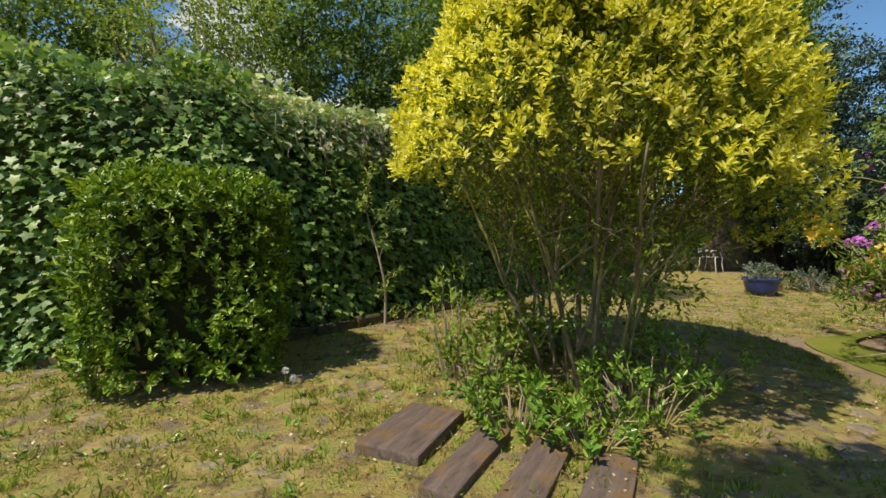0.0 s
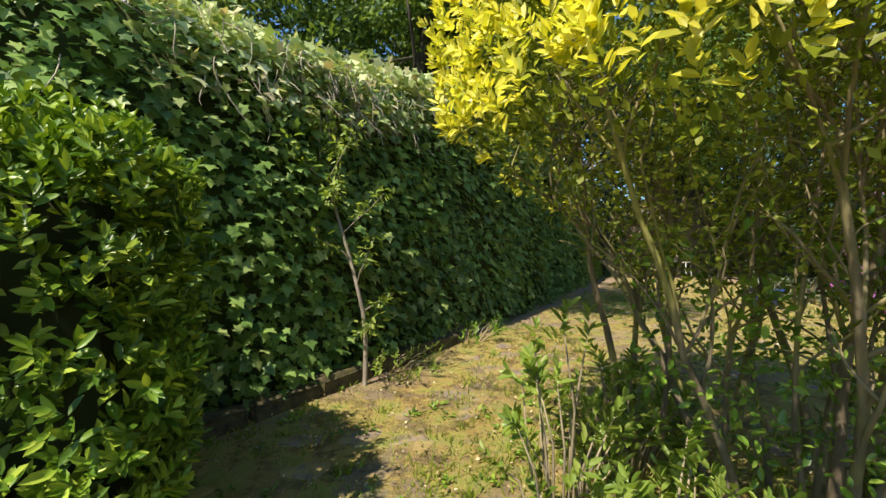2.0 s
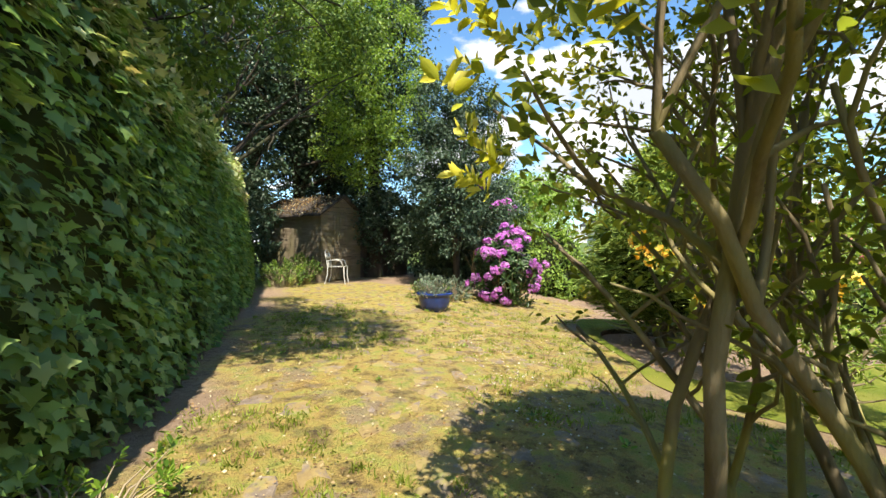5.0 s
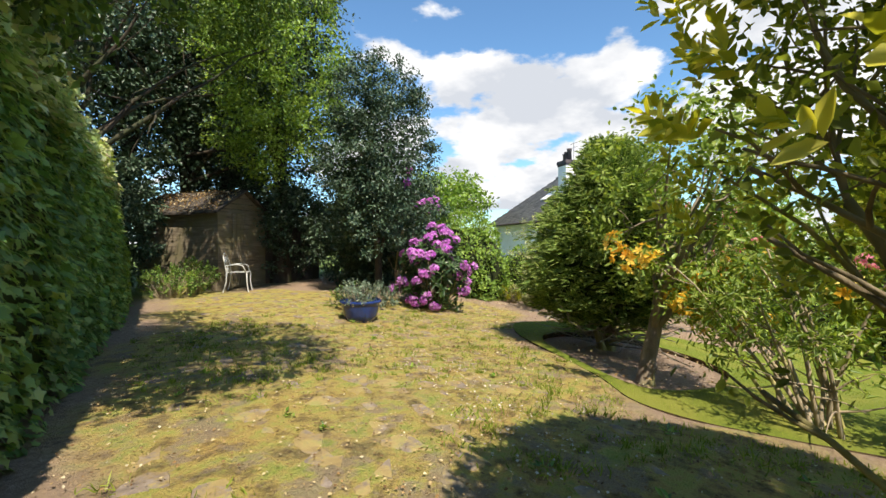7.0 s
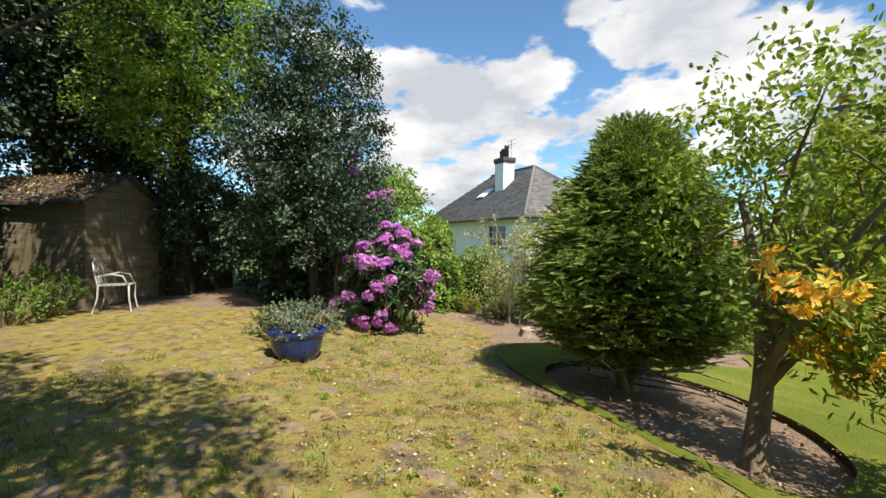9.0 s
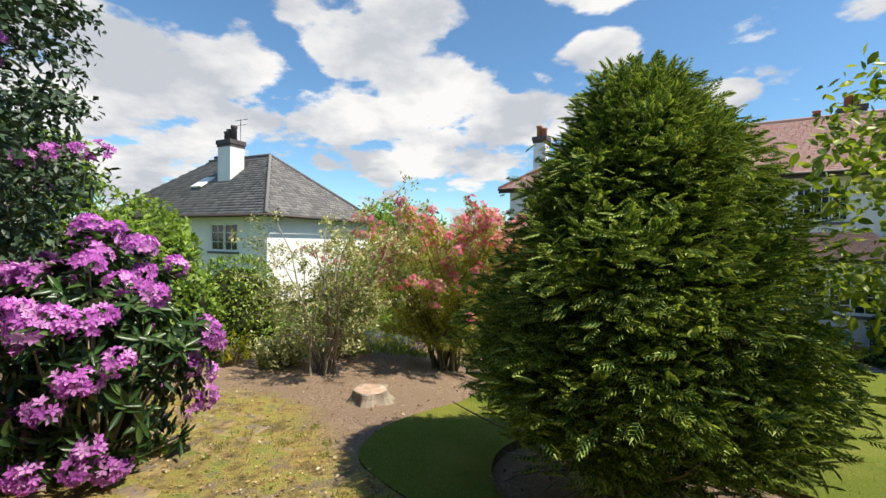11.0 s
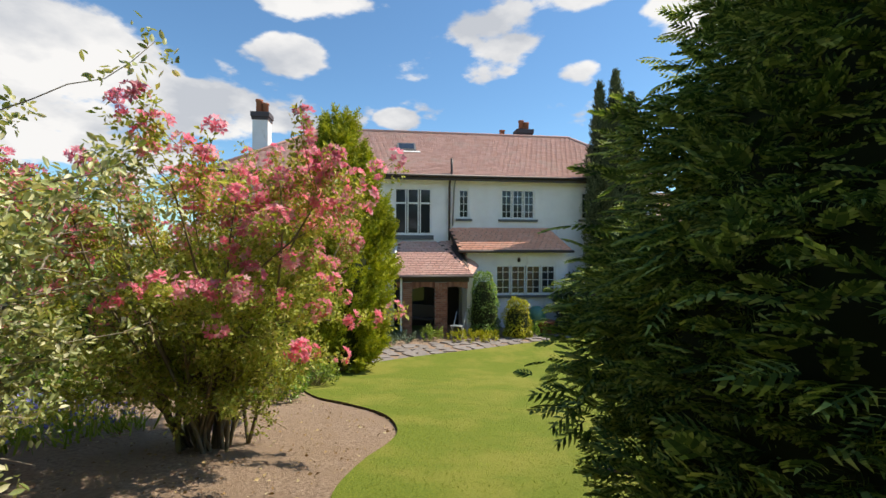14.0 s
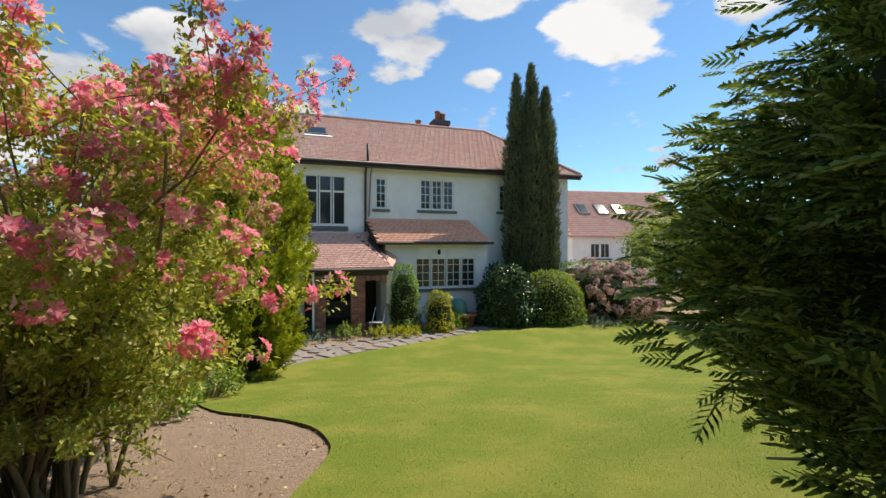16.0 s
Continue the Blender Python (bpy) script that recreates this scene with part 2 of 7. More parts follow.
def bark_mat(name, dark, light, moss=(0.13, 0.14, 0.03)):
    m = Mat(name, 0.9, 0.2)
    f = m.noise(9.0, 6.0, 0.65, (1, 1, 0.25))
    c = m.ramp(f, [(0.3, dark), (0.7, light)])
    c = m.mix(m.range(m.noise(2.2, 3.0), 0.45, 0.7), c, moss)
    m.color(c)
    return m.bump(m.noise(28.0, 5.0, 0.6, (1, 1, 0.2)), 0.7, 0.012).m


BARK = bark_mat("bark", (0.15, 0.12, 0.08), (0.42, 0.34, 0.23), (0.34, 0.3, 0.1))
BARK_PALE = bark_mat("pale_bark", (0.16, 0.13, 0.1), (0.4, 0.34, 0.27), (0.3, 0.3, 0.2))
BARK_STEM = bark_mat("mossy_stem_bark", (0.09, 0.068, 0.045), (0.27, 0.22, 0.14), (0.25, 0.23, 0.07))
BARK_APPLE = bark_mat("apple_bark", (0.1, 0.075, 0.055), (0.3, 0.24, 0.18), (0.2, 0.19, 0.07))
BARK_DARK = bark_mat("dark_bark", (0.025, 0.02, 0.016), (0.08, 0.065, 0.05), (0.05, 0.06, 0.03))

# the open ground: moss over old stone paving, bare soil in the beds
gm = Mat("moss_and_soil", 0.95, 0.15)
att = gm.n.new("ShaderNodeAttribute")
att.attribute_name = "moss"
gf = gm.noise(26.0, 6.0, 0.65, None, True)
gb = gm.noise(1.7, 5.0, 0.6, None, True)
gmid = gm.noise(6.0, 4.0, 0.6, None, True)
soil = gm.ramp(gf, [(0.25, (0.16, 0.11, 0.075)), (0.55, (0.34, 0.245, 0.175)), (0.8, (0.5, 0.39, 0.29))])
soil = gm.mix(gm.range(gb, 0.4, 0.62), soil, (0.3, 0.215, 0.15))
moss = gm.ramp(gmid, [(0.3, (0.07, 0.05, 0.035)), (0.42, (0.22, 0.16, 0.065)), (0.5, (0.4, 0.3, 0.1)), (0.58, (0.34, 0.33, 0.09)), (0.7, (0.2, 0.27, 0.06))])
moss = gm.mix(gm.range(gf, 0.35, 0.72, 0.0, 0.7), moss, gm.ramp(gb, [(0.35, (0.44, 0.29, 0.1)), (0.5, (0.34, 0.34, 0.09)), (0.65, (0.26, 0.2, 0.14))]))
moss = gm.mix(gm.range(gm.noise(2.6, 6.0, 0.65, None, True), 0.54, 0.62, 0.0, 0.7), moss, (0.25, 0.195, 0.155))
grit = gm.noise(95.0, 3.0, 0.7, None, True)
moss = gm.mix(1.0, moss, gm.ramp(grit, [(0.3, (0.74, 0.71, 0.66)), (0.5, (1.0, 0.98, 0.95)), (0.68, (1.0, 1.0, 1.0))]), "MULTIPLY")
moss = gm.mix(gm.range(gm.noise(140.0, 2.0, 0.6, None, True), 0.6, 0.7, 0.0, 0.5), moss, (0.45, 0.38, 0.2))
far_att = gm.n.new("ShaderNodeAttribute")
far_att.attribute_name = "turf"
turf = gm.ramp(gm.noise(0.4, 5.0, 0.6, None, True), [(0.3, (0.06, 0.1, 0.025)), (0.7, (0.13, 0.18, 0.05))])
gm.color(gm.mix(far_att.outputs["Fac"], gm.mix(att.outputs["Fac"], soil, moss), turf))
GROUND = gm.bump(gm.noise(55.0, 5.0, 0.7, None, True), 1.0, 0.03).m

lm = Mat("mown_grass", 0.9, 0.15)
lc = lm.ramp(lm.noise(60.0, 4.0, 0.7), [(0.25, (0.075, 0.11, 0.016)), (0.55, (0.145, 0.185, 0.024)), (0.8, (0.25, 0.27, 0.045))])
lc = lm.mix(lm.range(lm.noise(0.9, 4.0, 0.6), 0.42, 0.66, 0.0, 0.6), lc, (0.25, 0.235, 0.05))
lm.color(lc)
LAWN = lm.bump(lm.noise(130.0, 4.0, 0.7), 0.8, 0.015).m

sm = Mat("mossy_stone", 0.85, 0.25)
oi = sm.n.new("ShaderNodeObjectInfo")
sc = sm.ramp(sm.noise(14.0, 6.0, 0.65, None, True), [(0.25, (0.09, 0.07, 0.055)), (0.5, (0.19, 0.15, 0.12)), (0.75, (0.34, 0.285, 0.24))])
smoss = sm.ramp(sm.noise(6.0, 4.0, 0.6, None, True), [(0.3, (0.15, 0.1, 0.05)), (0.45, (0.27, 0.19, 0.065)), (0.55, (0.33, 0.25, 0.08)), (0.7, (0.22, 0.24, 0.06))])
sc = sm.mix(sm.range(sm.noise(5.5, 6.0, 0.7, None, True), 0.41, 0.53, 0.0, 0.95), sc, smoss)
sc = sm.mix(0.25, sc, sm.ramp(oi.outputs["Random"], [(0.0, (0.17, 0.135, 0.105)), (0.5, (0.25, 0.2, 0.14)), (1.0, (0.27, 0.22, 0.08))]))
sm.color(sc)
STONE = sm.bump(sm.noise(40.0, 6.0, 0.7, None, True), 0.6, 0.01).m

pm = Mat("patio_stone", 0.85, 0.25)
oi = pm.n.new("ShaderNodeObjectInfo")
pc = pm.ramp(pm.noise(8.0, 6.0, 0.65, None, True), [(0.25, (0.14, 0.125, 0.115)), (0.6, (0.25, 0.225, 0.21)), (0.85, (0.36, 0.33, 0.3))])
pm.color(pm.mix(0.3, pc, pm.ramp(oi.outputs["Random"], [(0.0, (0.16, 0.135, 0.12)), (1.0, (0.34, 0.3, 0.28))])))
PATIO = pm.bump(pm.noise(30.0, 5.0), 0.4, 0.01).m

slm = Mat("weathered_sleeper", 0.9, 0.2)
slc = slm.ramp(slm.noise(22.0, 6.0, 0.65, (0.15, 1, 1)), [(0.25, (0.05, 0.036, 0.03)), (0.6, (0.15, 0.11, 0.09)), (0.85, (0.3, 0.25, 0.22))])
slc = slm.mix(slm.range(slm.noise(5.0, 4.0), 0.5, 0.68, 0.0, 0.8), slc, (0.17, 0.1, 0.04))
slm.color(slc)
SLEEPER = slm.bump(slm.noise(40.0, 5.0, 0.6, (0.12, 1, 1)), 0.7, 0.01).m

wm = Mat("white_render", 0.85, 0.2)
wc = wm.ramp(wm.noise(1.4, 5.0, 0.6), [(0.3, (0.8, 0.785, 0.775)), (0.6, (0.88, 0.87, 0.865))])
wm.color(wm.mix(wm.range(wm.noise(3.0, 6.0, 0.7, (1, 1, 0.3)), 0.6, 0.78, 0.0, 0.55), wc, (0.5, 0.46, 0.43)))
RENDER_WALL = wm.bump(wm.noise(45.0, 4.0), 0.3, 0.01).m
WHITE_PAINT = Mat("white_paint", 0.4, 0.4).color((0.82, 0.82, 0.8)).m
DARK_PAINT = Mat("dark_brown_paint", 0.5, 0.4).color((0.06, 0.045, 0.04)).m
SILL = Mat("grey_sill", 0.7, 0.3).color((0.12, 0.125, 0.13)).m
gl = Mat("window_glass", 0.06, 0.6)
gl.color((0.02, 0.024, 0.028))
GLASS = gl.m


def tile_mat(name, a, b, c, stain):
    m = Mat(name, 0.85, 0.2)
    k = m.ramp(m.geo.outputs["Random Per Island"], [(0.0, a), (0.5, b), (1.0, c)])
    k = m.mix(m.range(m.noise(1.1, 5.0, 0.65), 0.5, 0.7, 0.0, 0.55), k, stain)
    m.color(k)
    return m.bump(m.noise(40.0, 4.0), 0.3, 0.01).m


TILE = tile_mat("clay_tile", (0.62, 0.35, 0.285), (0.66, 0.385, 0.32), (0.7, 0.43, 0.36), (0.6, 0.44, 0.37))
TILE_NEW = tile_mat("orange_clay_tile", (0.78, 0.37, 0.26), (0.82, 0.41, 0.29), (0.85, 0.46, 0.34), (0.74, 0.46, 0.35))
SLATE = tile_mat("grey_slate", (0.12, 0.118, 0.12), (0.165, 0.16, 0.16), (0.22, 0.215, 0.21), (0.2, 0.19, 0.17))
BRICK = tile_mat("brick", (0.2, 0.085, 0.06), (0.3, 0.13, 0.09), (0.38, 0.2, 0.14), (0.24, 0.15, 0.11))
POTCLAY = Mat("chimney_clay", 0.8, 0.2).color((0.36, 0.15, 0.09)).m
DARK_CLAY = Mat("dark_chimney_clay", 0.8, 0.2).color((0.1, 0.085, 0.09)).m
MORTAR = Mat("mortar", 0.9, 0.1).color((0.34, 0.3, 0.27)).m
bg_ = Mat("blue_glaze", 0.12, 0.6)
bg_.color(bg_.ramp(bg_.noise(4.0, 4.0), [(0.3, (0.008, 0.016, 0.07)), (0.7, (0.02, 0.05, 0.2))]))
BLUE = bg_.m
IRON = Mat("dark_iron", 0.5, 0.4, 0.6).color((0.03, 0.03, 0.032)).m
CHAIR_PAINT = Mat("chipped_white_paint", 0.6, 0.3).color((0.5, 0.5, 0.47)).m
bo = Mat("weathered_board", 0.9, 0.15)
bo.color(bo.mix(bo.range(bo.noise(2.0, 4.0), 0.4, 0.65), bo.ramp(bo.noise(20.0, 5.0, 0.6, (0.1, 0.1, 1)), [(0.3, (0.1, 0.078, 0.055)), (0.7, (0.26, 0.215, 0.15))]), (0.16, 0.14, 0.08)))
BOARD = bo.bump(bo.noise(30.0, 5.0, 0.6, (0.1, 0.1, 1)), 0.5, 0.01).m
fe = Mat("roof_felt", 0.95, 0.1)
fe.color(fe.ramp(fe.noise(7.0, 5.0), [(0.3, (0.03, 0.028, 0.026)), (0.7, (0.12, 0.1, 0.085))]))
FELT = fe.m
st = Mat("cut_wood", 0.85, 0.2)
st.color(st.ramp(st.noise(10.0, 5.0), [(0.3, (0.32, 0.2, 0.13)), (0.7, (0.6, 0.46, 0.36))]))
CUTWOOD = st.m
TERRACOTTA = Mat("terracotta", 0.8, 0.2).color((0.28, 0.11, 0.07)).m
GREEN_GLAZE = Mat("green_glaze", 0.2, 0.5).color((0.08, 0.22, 0.17)).m
# near-black colour that paints in the shade of rooms and porch
ROOM_SHADE = Mat("painted_room_shade", 0.9, 0.1).color((0.05, 0.042, 0.036)).m
SOILPOT = Mat("potting_soil", 0.95, 0.1).color((0.05, 0.035, 0.025)).m
METAL = Mat("grey_metal", 0.45, 0.4, 0.7).color((0.3, 0.31, 0.32)).m

# ---- helpers ----
def tri_mesh(name, verts, tris, mats, smooth=False, index=None):
    verts, tris = np.asarray(verts, np.float32), np.asarray(tris, np.int32)
    me = bpy.data.meshes.new(name)
    me.vertices.add(len(verts))
    me.vertices.foreach_set("co", verts.ravel())
    me.loops.add(len(tris) * 3)
    me.loops.foreach_set("vertex_index", tris.ravel())
    me.polygons.add(len(tris))
    me.polygons.foreach_set("loop_start", np.arange(len(tris), dtype=np.int32) * 3)
    if smooth:
        me.polygons.foreach_set("use_smooth", np.ones(len(tris), bool))
    for m in mats if isinstance(mats, (list, tuple)) else [mats]:
        me.materials.append(m)
    if index is not None:
        me.polygons.foreach_set("material_index", np.asarray(index, np.int32))
    me.update(calc_edges=True)
    return me


def bm_mesh(name, bm, mat, smooth=False):
    me = bpy.data.meshes.new(name)
    bm.normal_update()
    for f in bm.faces:
        f.smooth = smooth
    bm.to_mesh(me)
    bm.free()
    me.materials.append(mat)
    return me


def part(name, data, parent, label=""):
    """One mesh under a thing, in the thing's own coordinates."""
    ob = new(name, data)
    ob.parent = parent
    if label:
        ob["label"] = label
    return ob


def thing(name, label, category, m=None, group="", data=None):
    ob = new(name, data)
    if m is not None:
        ob.matrix_world = m
    return tagged(ob, label, category, group)


def box(x0, x1, y0, y1, z0, z1, bevel=0.0, bm=None):
    bm = bm or bmesh.new()
    r = bmesh.ops.create_cube(bm, size=1.0, matrix=Matrix.Translation(((x0 + x1) / 2, (y0 + y1) / 2, (z0 + z1) / 2)) @ Matrix.Diagonal((x1 - x0, y1 - y0, z1 - z0, 1)))
    if bevel:
        es = {e for v in r["verts"] for e in v.link_edges}
        bmesh.ops.bevel(bm, geom=list(es), offset=bevel, segments=2, profile=0.6, affect="EDGES")
    return bm


def lathe(rows, seg=20, bm=None, cx=0.0, cy=0.0, z=0.0):
    """A turned body from (radius, height) rows."""
    bm = bm or bmesh.new()
    rings = [[bm.verts.new((cx + r * math.cos(2 * math.pi * i / seg), cy + r * math.sin(2 * math.pi * i / seg), z + h)) for i in range(seg)] for r, h in rows]
    for a, b in zip(rings, rings[1:]):
        for i in range(seg):
            bm.faces.new((a[i], a[(i + 1) % seg], b[(i + 1) % seg], b[i]))
    bm.faces.new(rings[-1])
    bm.faces.new(rings[0][::-1])
    return bm


def tubes(paths, sides=6):
    """Tapered limbs; each path is a list of (point, radius). Returns verts and tris."""
    V, T = [], []
    base = 0
    for path in paths:
        pts = [Vector(p) for p, _ in path]
        n = len(pts)
        for i, (p, r) in enumerate(path):
            d = (pts[min(i + 1, n - 1)] - pts[max(i - 1, 0)]).normalized()
            a = d.orthogonal().normalized() if i == 0 else (a - d * a.dot(d)).normalized()
            b = d.cross(a)
            for k in range(sides):
                w = 2 * math.pi * k / sides
                V.append(tuple(pts[i] + (a * math.cos(w) + b * math.sin(w)) * r))
        for i in range(n - 1):
            for k in range(sides):
                q, s = base + i * sides + k, base + i * sides + (k + 1) % sides
                T += [(q, s, s + sides), (q, s + sides, q + sides)]
        tip = base + (n - 1) * sides
        T += [(tip, tip + k, tip + k + 1) for k in range(1, sides - 1)]
        base += n * sides
    return V, T


def limb(start, way, length, r0, r1, steps=6, wob=0.12, rise=0.0):
    """A wandering limb as a path for tubes()."""
    p, d, out = Vector(start), Vector(way).normalized(), []
    for i in range(steps + 1):
        f = i / steps
        out.append((tuple(p), r0 + (r1 - r0) * f))
        d = (d + Vector(rng.normal(0, wob, 3)) + Vector((0, 0, rise))).normalized()
        p = p + d * (length / steps)
    return out


def unit(v):
    return v / np.maximum(np.linalg.norm(v, axis=-1, keepdims=True), 1e-9)


def fan(outline, centre=(0.45, 0.0, -0.08)):
    v = [centre] + outline
    k = len(outline)
    return np.array(v), [(0, 1 + i, 1 + (i + 1) % k) for i in range(k)]


LEAVES = {
    "quad": (np.array([(0, 0, 0), (0.5, -0.5, 0.12), (1, 0, -0.05), (0.5, 0.5, 0.12)]), [(0, 1, 2), (0, 2, 3)]),
    "oval": fan([(0, 0, 0), (0.3, -0.42, 0.06), (0.68, -0.42, 0.06), (1, 0, -0.06), (0.68, 0.42, 0.06), (0.3, 0.42, 0.06)]),
    "ivy": fan([(0.0, 0.0, 0.0), (-0.16, -0.36, 0.0), (0.22, -0.34, 0.03), (0.36, -0.62, 0.0), (0.58, -0.24, 0.04), (1.0, 0.0, -0.06),
                (0.58, 0.24, 0.04), (0.36, 0.62, 0.0), (0.22, 0.34, 0.03), (-0.16, 0.36, 0.0)], (0.3, 0, 0.06)),
    "blade": (np.array([(0, -0.5, 0), (0, 0.5, 0), (0.6, 0.35, 0.1), (0.6, -0.35, 0.1), (1, 0, 0.0)]), [(0, 1, 2), (0, 2, 3), (3, 2, 4)]),
}


def make_spray():
    V, T = [], []
    for i in range(3):
        x = 0.1 + 0.27 * i
        ln = 0.52 * (1 - 0.2 * i)
        for s in (-1, 1):
            k = len(V)
            V += [(x - 0.09, 0, 0), (x + 0.14, 0, 0.02), (x + 0.25, s * ln, -0.1)]
            T.append((k, k + 1, k + 2) if s < 0 else (k, k + 2, k + 1))
    k = len(V)
    V += [(0, -0.03, 0), (0, 0.03, 0), (1.08, 0, -0.08)]
    T.append((k, k + 1, k + 2))
    return np.array(V), T


def make_flower():
    V, T = [(0.0, 0.0, 0.0)], []
    for i in range(5):
        a = 2 * math.pi * i / 5
        for da, r, z in ((-0.5, 0.34, 0.2), (0.0, 0.55, 0.26), (0.5, 0.34, 0.2)):
            V.append((r * math.cos(a + da), r * math.sin(a + da), z))
        k = 1 + 3 * i
        T += [(0, k, k + 1), (0, k + 1, k + 2)]
    return np.array(V), T


LEAVES["spray"] = make_spray()
LEAVES["flower"] = make_flower()


def leaf_geo(shape, P, D, N, L, W):
    """Leaves of one shape at points P, along D, facing N, of lengths L and widths W."""
    tv, tt = LEAVES[shape]
    P, D = np.asarray(P, float), unit(np.asarray(D, float))
    B = unit(np.cross(N, D))
    N2 = np.cross(D, B)
    L, W = np.broadcast_to(np.asarray(L, float), (len(P),)), np.broadcast_to(np.asarray(W, float), (len(P),))
    V = (P[:, None] + tv[None, :, 0, None] * (D * L[:, None])[:, None] + tv[None, :, 1, None] * (B * W[:, None])[:, None]
         + tv[None, :, 2, None] * (N2 * L[:, None])[:, None])
    T = np.asarray(tt)[None] + (np.arange(len(P)) * len(tv))[:, None, None]
    return V.reshape(-1, 3), T.reshape(-1, 3)


def leaf_mesh(name, shape, P, D, N, L, W, mat):
    return tri_mesh(name, *leaf_geo(shape, P, D, N, L, W), mat)


def jitter(n, s):
    return rng.normal(0, s, (n, 3))


def sphere_dirs(n):
    return unit(rng.normal(0, 1, (n, 3)))


def clump_leaves(centres, radii, per, shape, size, mat, name="crown", flat=0.6, droop=0.0, aspect=0.55, shell=0.55):
    """Clumps of leaves round many centres: uneven, with gaps."""
    C = np.repeat(np.asarray(centres, float), per, axis=0)
    R = np.repeat(np.asarray(radii, float), per)
    n = len(C)
    d = sphere_dirs(n)
    d[:, 2] *= flat
    rad = R * (shell + (1 - shell) * rng.random(n)) * rng.uniform(0.75, 1.1, n)
    P = C + d * rad[:, None]
    N = unit(d * 0.7 + np.array([0, 0, 0.6]) + jitter(n, 0.45))
    D = unit(d * 0.8 + jitter(n, 0.6) - np.array([0, 0, droop]))
    L = size * rng.uniform(0.65, 1.3, n)
    return leaf_mesh(name, shape, P, D, N, L, L * aspect, mat)


def shoots(centres, ways, per, size, mat, aspect=0.45, length=0.06, name="leaves"):
    """Leafy shoots: pairs of leaves that climb a short twig and spread from it."""
    k = np.repeat(np.arange(len(centres)), per)
    n = len(k)
    W = ways[k]
    f = np.tile(np.linspace(0, 1, per), len(centres))
    side = unit(np.cross(W, sphere_dirs(n)))
    D = unit(side * (1.05 - 0.55 * f)[:, None] + W * (0.35 + 0.6 * f)[:, None] + jitter(n, 0.15))
    L = size * rng.uniform(0.75, 1.2, n) * (1.05 - 0.35 * f)
    P = centres[k] + W * (f * length)[:, None]
    return leaf_mesh(name, "oval", P, D, W * 1.0 - side * 0.35 + jitter(n, 0.15), L, L * aspect, mat)


def blob_centres(n, centre, radii, hollow=0.0, lower=-1.0):
    """Random places in an ellipsoid, more of them towards its skin."""
    out = []
    while len(out) < n:
        d = rng.normal(0, 1, 3)
        d /= np.linalg.norm(d)
        if d[2] < lower:
            continue
        out.append(np.array(centre) + d * np.array(radii) * (hollow + (1 - hollow) * rng.random() ** 0.45))
    return np.array(out)


def smooth01(a, b, v):
    u = np.clip((v - a) / (b - a), 0, 1)
    return u * u * (3 - 2 * u)


def soft(v, w):
    return w * np.logaddexp(0, v / w)


def gz(x, y):
    """Height of the ground: a terrace that falls to the east, and a bank that falls to the house."""
    z = 0.15 * smooth01(2, 6, y) - 0.065 * soft(x - 2.5, 0.8) * (1 - smooth01(6.5, 11, y)) - 0.165 * soft(5 - y, 0.8) * smooth01(4, 9, x + np.clip(2 - y, 0, 6))
    return -2.0 + soft(z + 2.0, 0.12)


def on_ground(P, lift=0.0):
    P = np.asarray(P, float)
    return np.column_stack([P[:, 0], P[:, 1], gz(P[:, 0], P[:, 1]) + lift])


def inside(P, poly):
    x, y = P[:, 0], P[:, 1]
    hit = np.zeros(len(P), bool)
    for (ax, ay), (bx, by) in zip(poly, poly[1:] + poly[:1]):
        cross = ((ay > y) != (by > y)) & (x < (bx - ax) * (y - ay) / (by - ay + 1e-12) + ax)
        hit ^= cross
    return hit


def edge_distance(P, poly):
    best = np.full(len(P), 1e9)
    for a, b in zip(poly, poly[1:] + poly[:1]):
        a, b = np.array(a), np.array(b)
        u = np.clip(((P - a) @ (b - a)) / ((b - a) @ (b - a)), 0, 1)
        best = np.minimum(best, np.linalg.norm(P - (a + u[:, None] * (b - a)), axis=1))
    return best


def curve_through(pts, step, closed=False):
    """Evenly spaced points on a smooth line through pts."""
    pts = [np.array(p, float) for p in pts]
    n = len(pts)
    out = []
    for i in range(n if closed else n - 1):
        p = [pts[(i + k) % n] if closed else pts[min(max(i + k, 0), n - 1)] for k in (-1, 0, 1, 2)]
        m = max(2, int(np.linalg.norm(p[2] - p[1]) / step))
        for j in range(m):
            t = j / m
            out.append(0.5 * (2 * p[1] + (p[2] - p[0]) * t + (2 * p[0] - 5 * p[1] + 4 * p[2] - p[3]) * t * t + (3 * p[1] - p[0] - 3 * p[2] + p[3]) * t ** 3))
    if not closed:
        out.append(pts[-1])
    return np.array(out)


